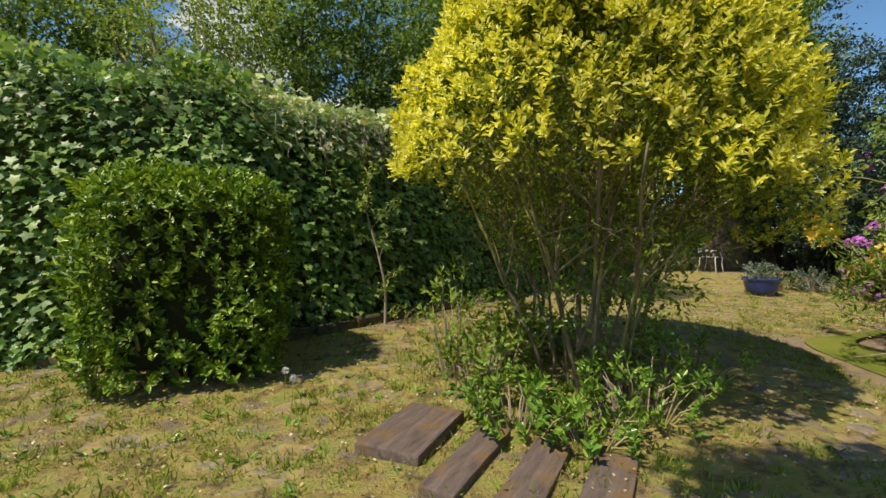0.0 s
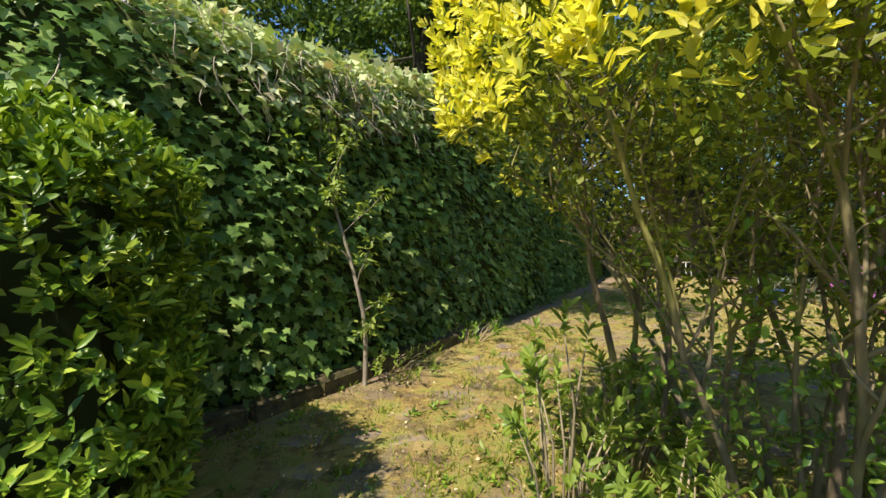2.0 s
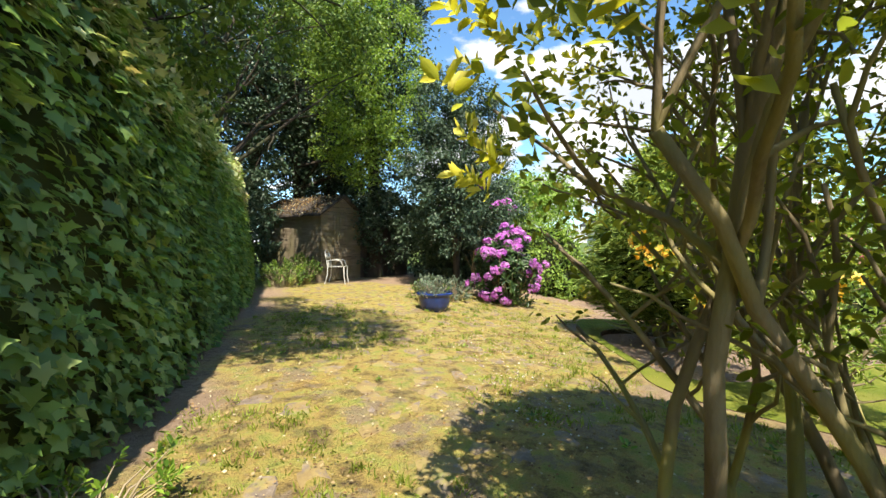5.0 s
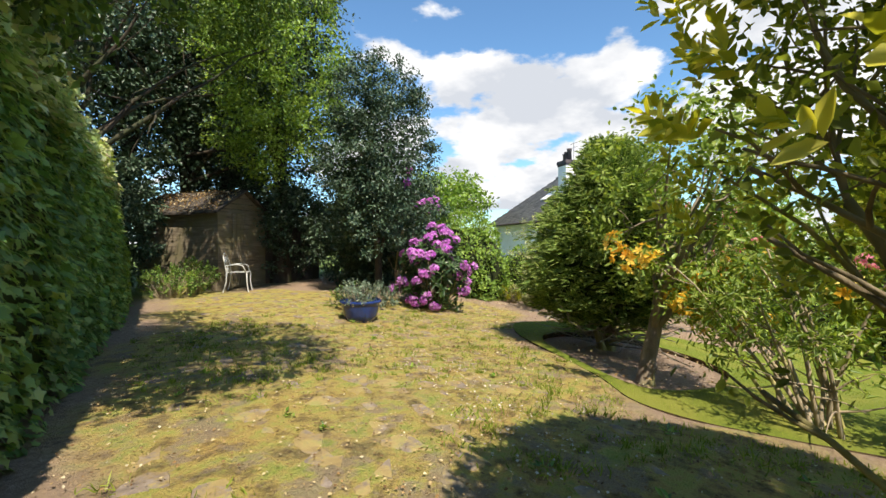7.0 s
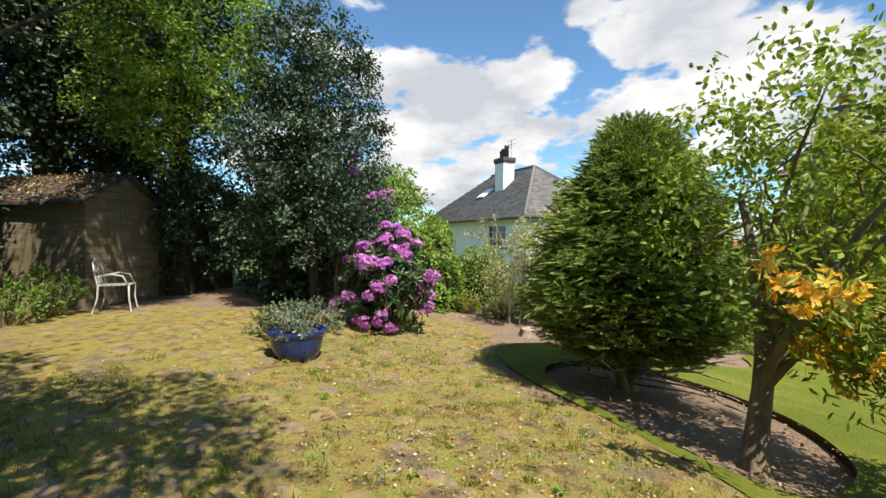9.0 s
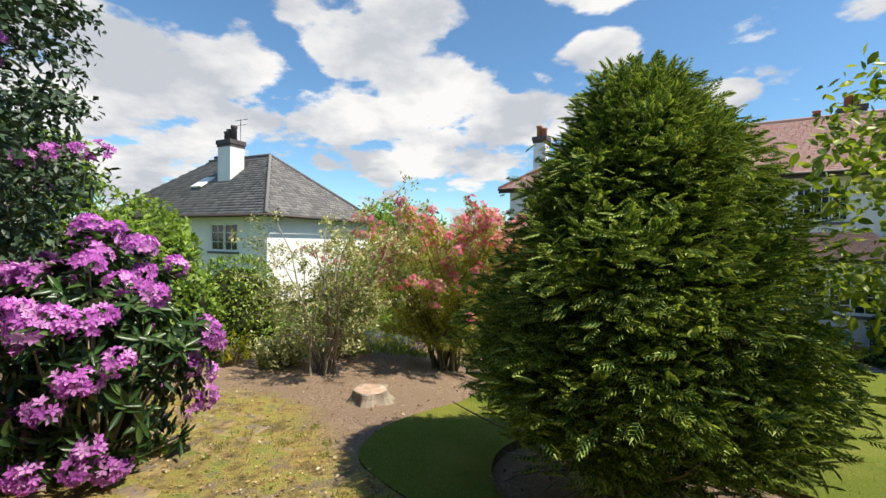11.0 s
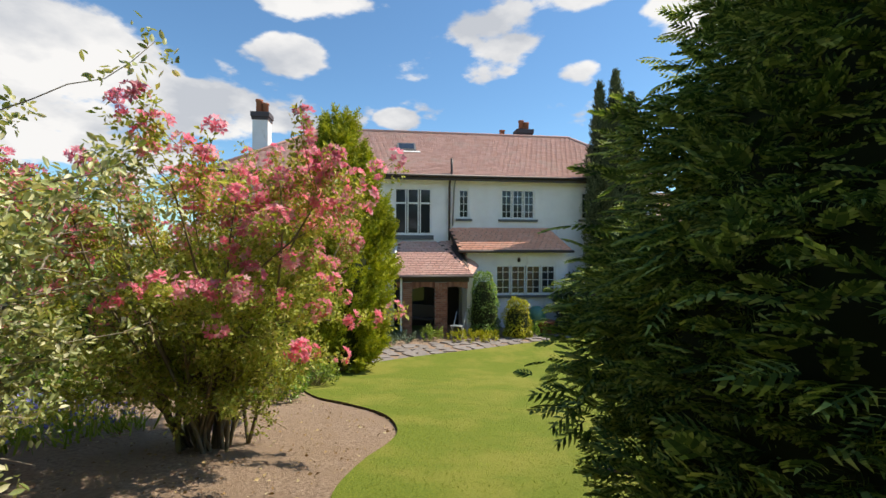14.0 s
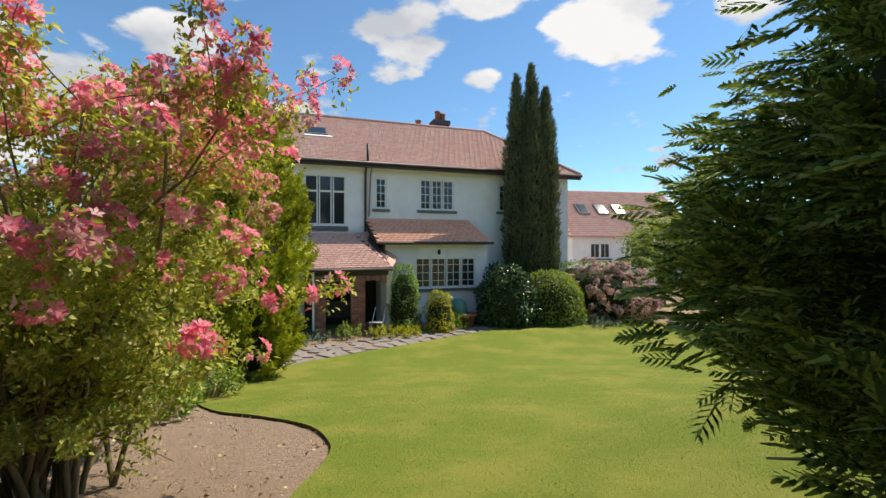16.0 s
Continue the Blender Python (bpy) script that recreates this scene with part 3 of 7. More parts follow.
# ---- ground ----
MOSS_EDGE = [(-9, -5), (3.3, -5), (3.2, 3.0), (3.5, 4.65), (4.1, 4.8), (5.1, 5.3), (7.0, 6.3), (8.4, 6.5), (9.6, 6.5), (10.6, 7.1), (10.9, 8.0),
             (9.4, 8.5), (8.2, 9.6), (8.6, 12.2), (7.0, 13.6), (2.8, 9.05), (0.95, 6.75), (-0.45, 5.25), (-1.6, 4.3), (-2.8, 3.8), (-9, 3.2)]
LAWN_EDGE = [(12.6, 1.1), (11.77, 1.35), (10.85, 1.75), (10.25, 2.4), (10.0, 3.0), (9.87, 3.6), (9.6, 4.35), (9.2, 4.85), (8.95, 5.35), (8.6, 6.0), (8.05, 6.4),
             (7.2, 6.25), (6.4, 5.95), (5.4, 5.4), (4.5, 4.9), (3.75, 4.5), (3.55, 3.4), (3.6, 0.0), (3.4, -6.0), (3.2, -11.0), (4.5, -12.2), (7.2, -11.3), (9.0, -10.2), (10.4, -8.7),
             (12.25, -6.2), (13.9, -4.0), (14.5, -2.4), (14.3, -1.0), (13.6, 0.3)]
BED_EDGE = [(4.35, 4.55), (4.75, 3.95), (5.6, 3.62), (6.6, 3.5), (7.6, 3.75), (8.0, 4.5), (7.75, 5.25), (7.1, 5.7), (6.3, 5.65), (5.3, 5.2)]
lawn_line = curve_through(LAWN_EDGE, 0.12, True)
bed_line = curve_through(BED_EDGE, 0.1, True)

far = np.array([15.0, 40.0, 120.0, 400.0, 1500.0])
gx = np.concatenate([-9 - far[::-1], np.arange(-9, 20.01, 0.125), 20 + far])
gy = np.concatenate([-19 - far[::-1], np.arange(-19, 16.01, 0.125), 16 + far])
GX, GY = np.meshgrid(gx, gy)
gp = np.column_stack([GX.ravel(), GY.ravel()])
wobble = np.array([noise.fractal(Vector((x * 0.9, y * 0.9, 0.0)), 1.0, 2.0, 4) for x, y in gp])
fine = np.array([noise.noise(Vector((x * 4.5, y * 4.5, 3.0))) for x, y in gp])
gzv = gz(gp[:, 0], gp[:, 1]) + 0.018 * wobble + 0.006 * fine
in_lawn = inside(gp, [tuple(p) for p in lawn_line])
sunk = np.where(in_lawn, 0.06 * smooth01(0.02, 0.2, edge_distance(gp, [tuple(p) for p in lawn_line])), 0.0)
gverts = np.column_stack([gp, gzv - sunk])
nx, ny = len(gx), len(gy)
ii, jj = np.meshgrid(np.arange(nx - 1), np.arange(ny - 1))
q = (jj * nx + ii).ravel()
gt = np.concatenate([np.column_stack([q, q + 1, q + nx + 1]), np.column_stack([q, q + nx + 1, q + nx])])
gme = tri_mesh("ground", gverts, gt, GROUND, True)
mossy = np.where(inside(gp, MOSS_EDGE), 1.0, -1.0) * edge_distance(gp, MOSS_EDGE) + 0.35 * wobble + 0.15 * fine
attr = gme.attributes.new("moss", "FLOAT", "POINT")
attr.data.foreach_set("value", smooth01(-0.25, 0.25, mossy).astype(np.float32))
attr2 = gme.attributes.new("turf", "FLOAT", "POINT")
attr2.data.foreach_set("value", np.maximum(smooth01(14.8, 16.0, gp[:, 0] + 0.4 * wobble), smooth01(12.5, 14.5, gp[:, 1])).astype(np.float32))
ground = tagged(new("ground", gme), "mossy old paving and bare brown garden soil", "ground", kind="structure")

LAWN_LIFT = 0.035


def lawn_lift(x, y):
    """The turf stands proud at the soil bed and lies flush with the moss."""
    return 0.012 + (LAWN_LIFT - 0.012) * smooth01(7.5, 9.3, x)


# lawn: a turf sheet that stands a few centimetres above the soil
from mathutils.geometry import delaunay_2d_cdt
lp = [tuple(p) for p in lawn_line]
bp = [tuple(p) for p in bed_line]
gxx, gyy = np.meshgrid(np.arange(3, 15, 0.25), np.arange(-17.5, 7, 0.25))
inner = np.column_stack([gxx.ravel(), gyy.ravel()]) + rng.uniform(-0.05, 0.05, (gxx.size, 2))
inner = inner[inside(inner, lp) & ~inside(inner, bp) & (edge_distance(inner, lp) > 0.1) & (edge_distance(inner, bp) > 0.1)]
allp = [Vector(p) for p in lp + bp] + [Vector(p) for p in inner]
nl, nb = len(lp), len(bp)
cons = [(i, (i + 1) % nl) for i in range(nl)] + [(nl + i, nl + (i + 1) % nb) for i in range(nb)]
vo, _, fo, *_ = delaunay_2d_cdt(allp, cons, [], 0, 1e-5)
vo = np.array([(v.x, v.y) for v in vo])
cen = np.array([vo[list(f)].mean(axis=0) for f in fo])
keep = inside(cen, lp) & ~inside(cen, bp)
lv = np.column_stack([vo, gz(vo[:, 0], vo[:, 1]) + lawn_lift(vo[:, 0], vo[:, 1])])
lt = [tuple(f) if (vo[f[1]] - vo[f[0]])[0] * (vo[f[2]] - vo[f[0]])[1] - (vo[f[1]] - vo[f[0]])[1] * (vo[f[2]] - vo[f[0]])[0] > 0 else (f[0], f[2], f[1])
      for f, k in zip(fo, keep) if k]
lawn = tagged(new("lawn", tri_mesh("lawn", lv, lt, LAWN, True)), "mown green lawn with a cut turf edge", "lawn", kind="structure")
ev, et = [], []
for line in (lawn_line, bed_line):
    k0, n = len(ev), len(line)
    for x, y in line:
        z = float(gz(np.array(x), np.array(y)))
        ev += [(x, y, z + float(lawn_lift(x, y))), (x, y, z - 0.09)]
    for i in range(n):
        a, b = k0 + 2 * i, k0 + 2 * ((i + 1) % n)
        et += [(a, a + 1, b + 1), (a, b + 1, b)]
EDGE_SOIL = Mat("cut_turf", 0.95, 0.1)
EDGE_SOIL.color(EDGE_SOIL.ramp(EDGE_SOIL.noise(30.0, 4.0), [(0.3, (0.04, 0.028, 0.02)), (0.7, (0.13, 0.095, 0.05))]))
tagged(new("lawn_edge", tri_mesh("lawn_edge", ev, et, EDGE_SOIL.m)), "dark cut turf edge of the lawn", "lawn edge", kind="structure")

# ---- ivy hedge ----
HEDGE = curve_through([(-7.5, 2.9), (-5.0, 3.35), (-3.2, 3.75), (-2.2, 4.15), (-1.4, 4.75), (-0.5, 5.65), (0.75, 7.05), (2.5, 9.25), (4.35, 11.65), (5.9, 13.9), (6.7, 15.8)], 0.05)
h_t = unit(np.gradient(HEDGE, axis=0))
h_n = np.column_stack([h_t[:, 1], -h_t[:, 0]])  # towards the terrace


def hedge_top(x):
    return (2.62 + 0.12 * np.sin(x * 1.1) + 0.07 * np.sin(x * 2.7 + 1)) * (1 - 0.28 * smooth01(4.2, 6.2, x))


hedge = thing("ivy_hedge", "tall clipped hedge wall covered with dark glossy ivy", "hedge")


def hedge_points(n, lo, hi, depth=0.16, first=0):
    i = rng.integers(first, len(HEDGE), n)
    h = rng.uniform(lo, hi, n)
    top = hedge_top(HEDGE[i, 0])
    z = h * top
    bulge = np.array([noise.noise(Vector((HEDGE[a, 0] * 1.3, HEDGE[a, 1] * 1.3, b * 1.5))) for a, b in zip(i, z)])
    off = 0.1 * bulge + 0.24 * (1 - h) + 0.06 * np.sin(np.clip(h, 0, 1) * math.pi) - 0.06 - 0.2 * np.clip(h - 0.9, 0, 1) / 0.1 * 0.6 + rng.uniform(-depth, 0.03, n)
    p = HEDGE[i] + h_n[i] * off[:, None]
    return np.column_stack([p, z + gz(p[:, 0], p[:, 1])]), np.column_stack([h_n[i], np.zeros(n)])


P, N = hedge_points(31000, 0.0, 0.97)
n = len(P)
L = rng.uniform(0.045, 0.1, n)
part("ivy_leaves", leaf_mesh("ivy_leaves", "ivy", P, np.array([0, 0, -0.8]) + N * 0.7 + jitter(n, 0.4), N + np.array([0, 0, 0.95]) + jitter(n, 0.35), L, L * 0.95, IVY), hedge)
i = rng.integers(0, len(HEDGE), 9500)
n = len(i)
back = rng.uniform(-0.05, 1.0, n)
p2 = HEDGE[i] - h_n[i] * back[:, None]
crest = np.array([noise.fractal(Vector((x * 1.5, y * 1.5, 0)), 1.0, 2.0, 3) for x, y in p2])
z2 = gz(HEDGE[i, 0], HEDGE[i, 1]) + hedge_top(HEDGE[i, 0]) + 0.16 * np.sin(np.clip(back, 0, 1) * math.pi * 0.6) + 0.14 * crest + rng.uniform(-0.16, 0.04, n)
L = rng.uniform(0.05, 0.1, n)
front_n = np.column_stack([h_n[i], np.full(n, 0.9)])
CP, CD, CN = np.column_stack([p2, z2]), front_n * 0.5 + jitter(n, 0.6), front_n + jitter(n, 0.4)
# the crest right of x = -1.9 gets the ivy colour painted as sunlit
for s, mat, lab in ((HEDGE[i, 0] > -1.9, IVY_SUNLIT, "ivy along the top, painted pale as sunlit"), (HEDGE[i, 0] <= -1.9, IVY, "")):
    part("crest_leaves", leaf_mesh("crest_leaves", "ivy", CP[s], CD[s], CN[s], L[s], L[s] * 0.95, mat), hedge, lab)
# upper face leaves, also in the painted sunlit colour
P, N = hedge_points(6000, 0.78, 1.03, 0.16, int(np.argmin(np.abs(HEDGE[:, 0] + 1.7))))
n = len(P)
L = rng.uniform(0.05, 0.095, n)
part("upper_leaves", leaf_mesh("upper_leaves", "ivy", P + N * 0.03, np.array([0, 0, -0.7]) + N * 0.8 + jitter(n, 0.45), N + np.array([0, 0, 1.1]) + jitter(n, 0.35), L, L * 0.95, IVY_SUNLIT), hedge, "ivy hanging from the top, painted pale as sunlit")
# bare woody twigs below the crest
tw = []
for _ in range(170):
    x = rng.normal(-0.75, 0.4)
    k = int(np.argmin(np.abs(HEDGE[:, 0] - x)))
    p = HEDGE[k] + h_n[k] * rng.uniform(0.0, 0.08)
    z = float(gz(p[0], p[1])) + rng.uniform(1.95, 2.4)
    tw.append(limb((p[0], p[1], z), (h_n[k][0] * 0.2 + rng.normal(0, 0.25), h_n[k][1] * 0.2 + rng.normal(0, 0.25), -1), rng.uniform(0.12, 0.32), 0.005, 0.002, 4, 0.2))
tagged(part("twig_tangle", tri_mesh("twig_tangle", *tubes(tw, 4), BARK_PALE), hedge, "bare grey-brown ivy stems"), kind="stuff")
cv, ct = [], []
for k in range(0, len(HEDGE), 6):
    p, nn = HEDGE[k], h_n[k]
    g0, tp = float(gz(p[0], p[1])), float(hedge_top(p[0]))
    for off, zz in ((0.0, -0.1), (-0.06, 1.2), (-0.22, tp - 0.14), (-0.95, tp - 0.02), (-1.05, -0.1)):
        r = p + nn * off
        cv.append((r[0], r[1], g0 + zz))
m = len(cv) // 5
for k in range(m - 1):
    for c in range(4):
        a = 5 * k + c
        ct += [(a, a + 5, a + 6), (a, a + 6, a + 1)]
# solid filler whose dark colour stands in for shade behind the ivy
part("core", tri_mesh("core", cv, ct, HEDGE_CORE), hedge, "dark body painted as shade inside the hedge")

km = Mat("dark_mossy_stone", 0.95, 0.15)
km.color(km.ramp(km.noise(12.0, 5.0, 0.6, None, True), [(0.3, (0.04, 0.035, 0.025)), (0.55, (0.1, 0.085, 0.045)), (0.75, (0.16, 0.15, 0.05))]))
KERB = km.bump(km.noise(40.0, 5.0, 0.7, None, True), 0.7, 0.01).m
# low stone kerb at the foot of the hedge
kerb = tagged(new("kerb"), "low mossy stone kerb along the hedge foot", "kerb", kind="structure")
kl = curve_through([(-3.4, 3.65), (-2.2, 4.05), (-1.45, 4.6), (-0.75, 5.3), (0.1, 6.15)], 0.42)
for a, b in zip(kl, kl[1:]):
    c, d = (a + b) / 2, b - a
    bm = box(-np.linalg.norm(d) / 2 + 0.012, np.linalg.norm(d) / 2 - 0.012, -0.07, 0.07, -0.08, 0.1 + rng.uniform(-0.02, 0.02), 0.02)
    for v in bm.verts:
        v.co += Vector(rng.normal(0, 0.007, 3))
    ob = part("stone", bm_mesh("stone", bm, KERB), kerb)
    ob.matrix_local = pose(c[0] + 0.1, c[1] - 0.1, float(gz(c[0], c[1])), 0, 0, math.degrees(math.atan2(d[1], d[0])))

# ---- clipped box-shaped shrub ----
def box_shrub():
    t = thing("clipped_shrub", "box-clipped green privet shrub on mossy paving", "shrub", pose(-1.96, 3.4, 0.03, 0, 0, 22))
    hx, hy, h = 0.63, 0.48, 1.5
    n = 23000
    face = rng.choice(5, n, p=[0.24, 0.24, 0.15, 0.15, 0.22])
    u, w = rng.uniform(-1, 1, n), rng.random(n)
    P, N = np.zeros((n, 3)), np.zeros((n, 3))
    for k, (nx_, ny_) in enumerate(((0, -1), (0, 1), (-1, 0), (1, 0))):
        s = face == k
        P[s] = np.column_stack([u[s] * hx if ny_ else np.full(s.sum(), nx_ * hx), u[s] * hy if nx_ else np.full(s.sum(), ny_ * hy), 0.05 + w[s] * (h - 0.05)])
        N[s] = (nx_, ny_, 0)
    s = face == 4
    P[s] = np.column_stack([u[s] * hx, rng.uniform(-1, 1, s.sum()) * hy, np.full(s.sum(), h)])
    N[s] = (0, 0, 1)
    # rounded shoulders, drawn-in foot, uneven skin
    rr = np.abs(P[:, :2] / np.array([hx, hy]))
    shoulder = np.clip((P[:, 2] - (h - 0.3)) / 0.3, 0, 1) ** 2
    corner = np.clip(rr.min(axis=1) - 0.55, 0, 1)
    P[:, :2] *= (1 - 0.1 * shoulder - 0.16 * corner - 0.16 * np.clip(0.35 - P[:, 2], 0, 1))[:, None]
    P[:, 2] -= 0.1 * shoulder * np.clip(rr.max(axis=1) - 0.5, 0, 1) * 2
    lump = np.array([noise.fractal(Vector(p * 2.6), 1.0, 2.0, 3) for p in P])
    P += N * (0.09 * lump + rng.uniform(-0.16, 0.06, n))[:, None]
    # leaves stand in whorls on short shoots that turn upwards
    S = P[: n // 9]
    NS = unit(N[: n // 9] * 0.8 + np.array([0, 0, 0.75]) + jitter(n // 9, 0.3))
    part("foliage", shoots(S, NS, 9, 0.062, LAUREL, 0.42, 0.07), t)
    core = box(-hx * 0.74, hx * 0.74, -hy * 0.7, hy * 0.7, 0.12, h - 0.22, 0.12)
    part("core", bm_mesh("core", core, CORE), t, "dark body painted as inner shade")
    stems = [limb((rng.uniform(-0.3, 0.3), rng.uniform(-0.25, 0.25), -0.05), (rng.normal(0, 0.3), rng.normal(0, 0.3), 1), 0.6, 0.018, 0.01, 4) for _ in range(14)]
    part("branchwork", tri_mesh("branchwork", *tubes(stems, 5), BARK), t)


box_shrub()


# ---- golden privet on many stems, clipped to a dome ----
def golden_privet():
    t = thing("golden_privet", "golden-yellow privet clipped to a dome on many bare stems", "shrub", pose(1.08, 3.36, float(gz(1.08, 3.36))))
    R, Z0, H = 1.4, 1.25, 1.66
    # crown skin
    n = 116000
    a = rng.uniform(0, 2 * math.pi, n)
    w = rng.random(n) ** 0.75
    el = w * math.pi / 2
    skirt = np.array([noise.fractal(Vector((math.cos(x) * 1.4, math.sin(x) * 1.4, 0)), 1.0, 2.0, 3) for x in a])
    prof = np.cos(el) ** 0.62
    P = np.column_stack([R * prof * np.cos(a), R * prof * np.sin(a), Z0 + H * np.sin(el) ** 1.1 + 0.16 * skirt * (1 - w) + 0.22 * (1 - w) ** 3 * np.cos(a - 3.4)])
    N = unit(np.column_stack([np.cos(a) * np.cos(el) ** 0.8, np.sin(a) * np.cos(el) ** 0.8, np.sin(el) + 0.12]))
    lump = np.array([noise.fractal(Vector(p * 4.6), 1.0, 2.0, 3) for p in P])
    depth = rng.random(n) ** 2.2
    P += N * (0.13 * lump + 0.02 - 0.24 * depth)[:, None]
    # the side away from the sun is thin and drawn up
    thin = smooth01(0.1, 0.75, np.sin(a - 0.25)) * (1 - smooth01(0.95, 1.3, el))
    keep = rng.random(n) > 0.8 * thin
    P, N, depth, a, el = P[keep], N[keep], depth[keep], a[keep], el[keep]
    n = len(P)
    near = smooth01(0.0, 0.5, np.sin(a)) * smooth01(-0.5, 0.1, -np.cos(a))
    P[:, :2] *= (1 - 0.08 * near * (1 - smooth01(0.6, 1.1, el)))[:, None]
    D = N * 0.9 + np.array([0, 0, 0.25]) + jitter(n, 0.55)
    L = rng.uniform(0.026, 0.05, n)
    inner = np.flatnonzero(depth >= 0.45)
    # leaves deep in the skin take the colour with shade painted in
    part("inner_leaves", leaf_mesh("inner_leaves", "quad", P[inner], D[inner], (N + np.array([0, 0, 0.6]) + jitter(n, 0.45))[inner], L[inner], L[inner] * 0.56, GOLD_SHADE), t, "inner leaves painted olive as shaded")
    tops = np.flatnonzero(depth < 0.3)[:5800]
    part("crown", shoots(P[tops], unit(N[tops] * 0.75 + np.array([0, 0, 0.6]) + jitter(len(tops), 0.28)), 9, 0.05, GOLD, 0.48, 0.06, "crown"), t, "clipped golden-yellow leaves")
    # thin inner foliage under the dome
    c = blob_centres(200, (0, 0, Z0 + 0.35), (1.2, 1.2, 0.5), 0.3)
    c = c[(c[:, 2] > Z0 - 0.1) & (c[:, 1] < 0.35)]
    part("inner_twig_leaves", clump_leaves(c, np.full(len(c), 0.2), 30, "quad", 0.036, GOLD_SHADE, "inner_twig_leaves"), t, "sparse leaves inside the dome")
    # stems, forking as they rise; each stem with its forks is one piece
    starts = [(r * math.cos(w_), r * math.sin(w_), rng.uniform(0.011, 0.025), 0.22) for w_, r in zip(rng.uniform(0, 2 * math.pi, 17), 0.5 * np.sqrt(rng.random(17)))]
    starts += [(-0.27, 0.8, 0.026, 0.04), (-0.16, 0.84, 0.022, 0.06), (0.05, 0.62, 0.026, 0.1), (0.28, 0.5, 0.03, 0.12), (0.5, 0.3, 0.03, 0.12)]
    tips = []

    def held(path):
        return [(p, r) for p, r in path if math.hypot(p[0], p[1]) < 1.28]

    for bx, by, r0, lean in starts:
        rr = math.hypot(bx, by) + 0.05
        main = limb((bx, by, -0.06), (lean * bx / rr, lean * by / rr, 1), rng.uniform(1.5, 1.95), r0 * 0.92, r0 * 0.45, 10, 0.09)
        paths = [main]
        for j in range(7):
            p, rad = main[rng.integers(4, 11)]
            f = held(limb(p, (bx / rr * 0.3 + rng.normal(0, 0.38), by / rr * 0.3 + rng.normal(0, 0.38), 1.0), rng.uniform(0.4, 0.9), rad * 0.62, 0.004, 7, 0.11))
            if len(f) < 4:
                continue
            paths.append(f)
            tips += [np.array(q) for q, _ in f[3:]]
            for _ in range(3):
                p2, r2 = f[rng.integers(1, len(f))]
                g_ = held(limb(p2, (rng.normal(0, 0.7), rng.normal(0, 0.7), 0.7), rng.uniform(0.15, 0.4), min(r2, 0.006), 0.002, 4, 0.18))
                if len(g_) > 2:
                    paths.append(g_)
                    tips.append(np.array(g_[-1][0]))
        stem = part("stem", tri_mesh("stem", *tubes(paths[:1], 9), BARK_STEM, True), t, "mossy grey-brown forking stem")
        tagged(part("branchwork", tri_mesh("branchwork", *tubes(paths[1:], 6), BARK_STEM, True), stem), kind="stuff")
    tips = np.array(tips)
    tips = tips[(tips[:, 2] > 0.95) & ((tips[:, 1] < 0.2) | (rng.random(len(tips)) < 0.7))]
    part("twig_foliage", clump_leaves(tips, np.full(len(tips), 0.11), 11, "oval", 0.03, GOLD_SHADE, "twig_foliage", 0.7, 0.0, 0.5, 0.2), t, "twig leaves painted olive-green as shaded")
    c = blob_centres(170, (0, -0.2, 0.85), (0.8, 0.65, 0.55), 0.2)
    c = c[c[:, 1] < 0.3]
    part("shoot_foliage", clump_leaves(c, np.full(len(c), 0.13), 15, "oval", 0.042, UNDER, "shoot_foliage", 0.8, 0.0, 0.5, 0.2), t, "green leaves among the stems")
    return t


golden_privet()


def undergrowth(name, label, cat, x, y, spread, height, nclump, per, size, mat, shape="oval", stems=True, lean=(0, 0)):
    """A low shrub of leafy shoots on its own stems."""
    z = float(gz(x, y))
    t = thing(name, label, cat, pose(x, y, z))
    tips, paths = [], []
    for _ in range(nclump):
        a, r = rng.uniform(0, 2 * math.pi), spread * math.sqrt(rng.random())
        tip = np.array([r * math.cos(a) + lean[0], r * math.sin(a) + lean[1], height * rng.uniform(0.2, 1.0) * (1 - 0.4 * r / spread)])
        zl = float(gz(x + tip[0], y + tip[1])) - z
        tip[2] += zl
        base = np.array([tip[0] * 0.35, tip[1] * 0.35, -0.05 + 0.35 * zl])
        mid = (base + tip) / 2 + np.array([0, 0, 0.12 * height]) + rng.normal(0, 0.02, 3)
        paths.append([(tuple(base), 0.007), (tuple(mid), 0.005), (tuple(tip), 0.002)])
        tips.append(tip)
    if stems:
        part("branchwork", tri_mesh("branchwork", *tubes(paths, 4), BARK), t)
    tips = np.array(tips)
    ways = unit(tips * np.array([0.7, 0.7, 0.0]) / max(spread, 0.1) + np.array([0, 0, 1.0]) + jitter(len(tips), 0.35))
    part("foliage", shoots(np.concatenate([tips, tips - ways * size]), np.concatenate([ways, ways]), max(4, per // 2 + 2), size * 0.92, mat, 0.44, size * 0.9), t)
    return t


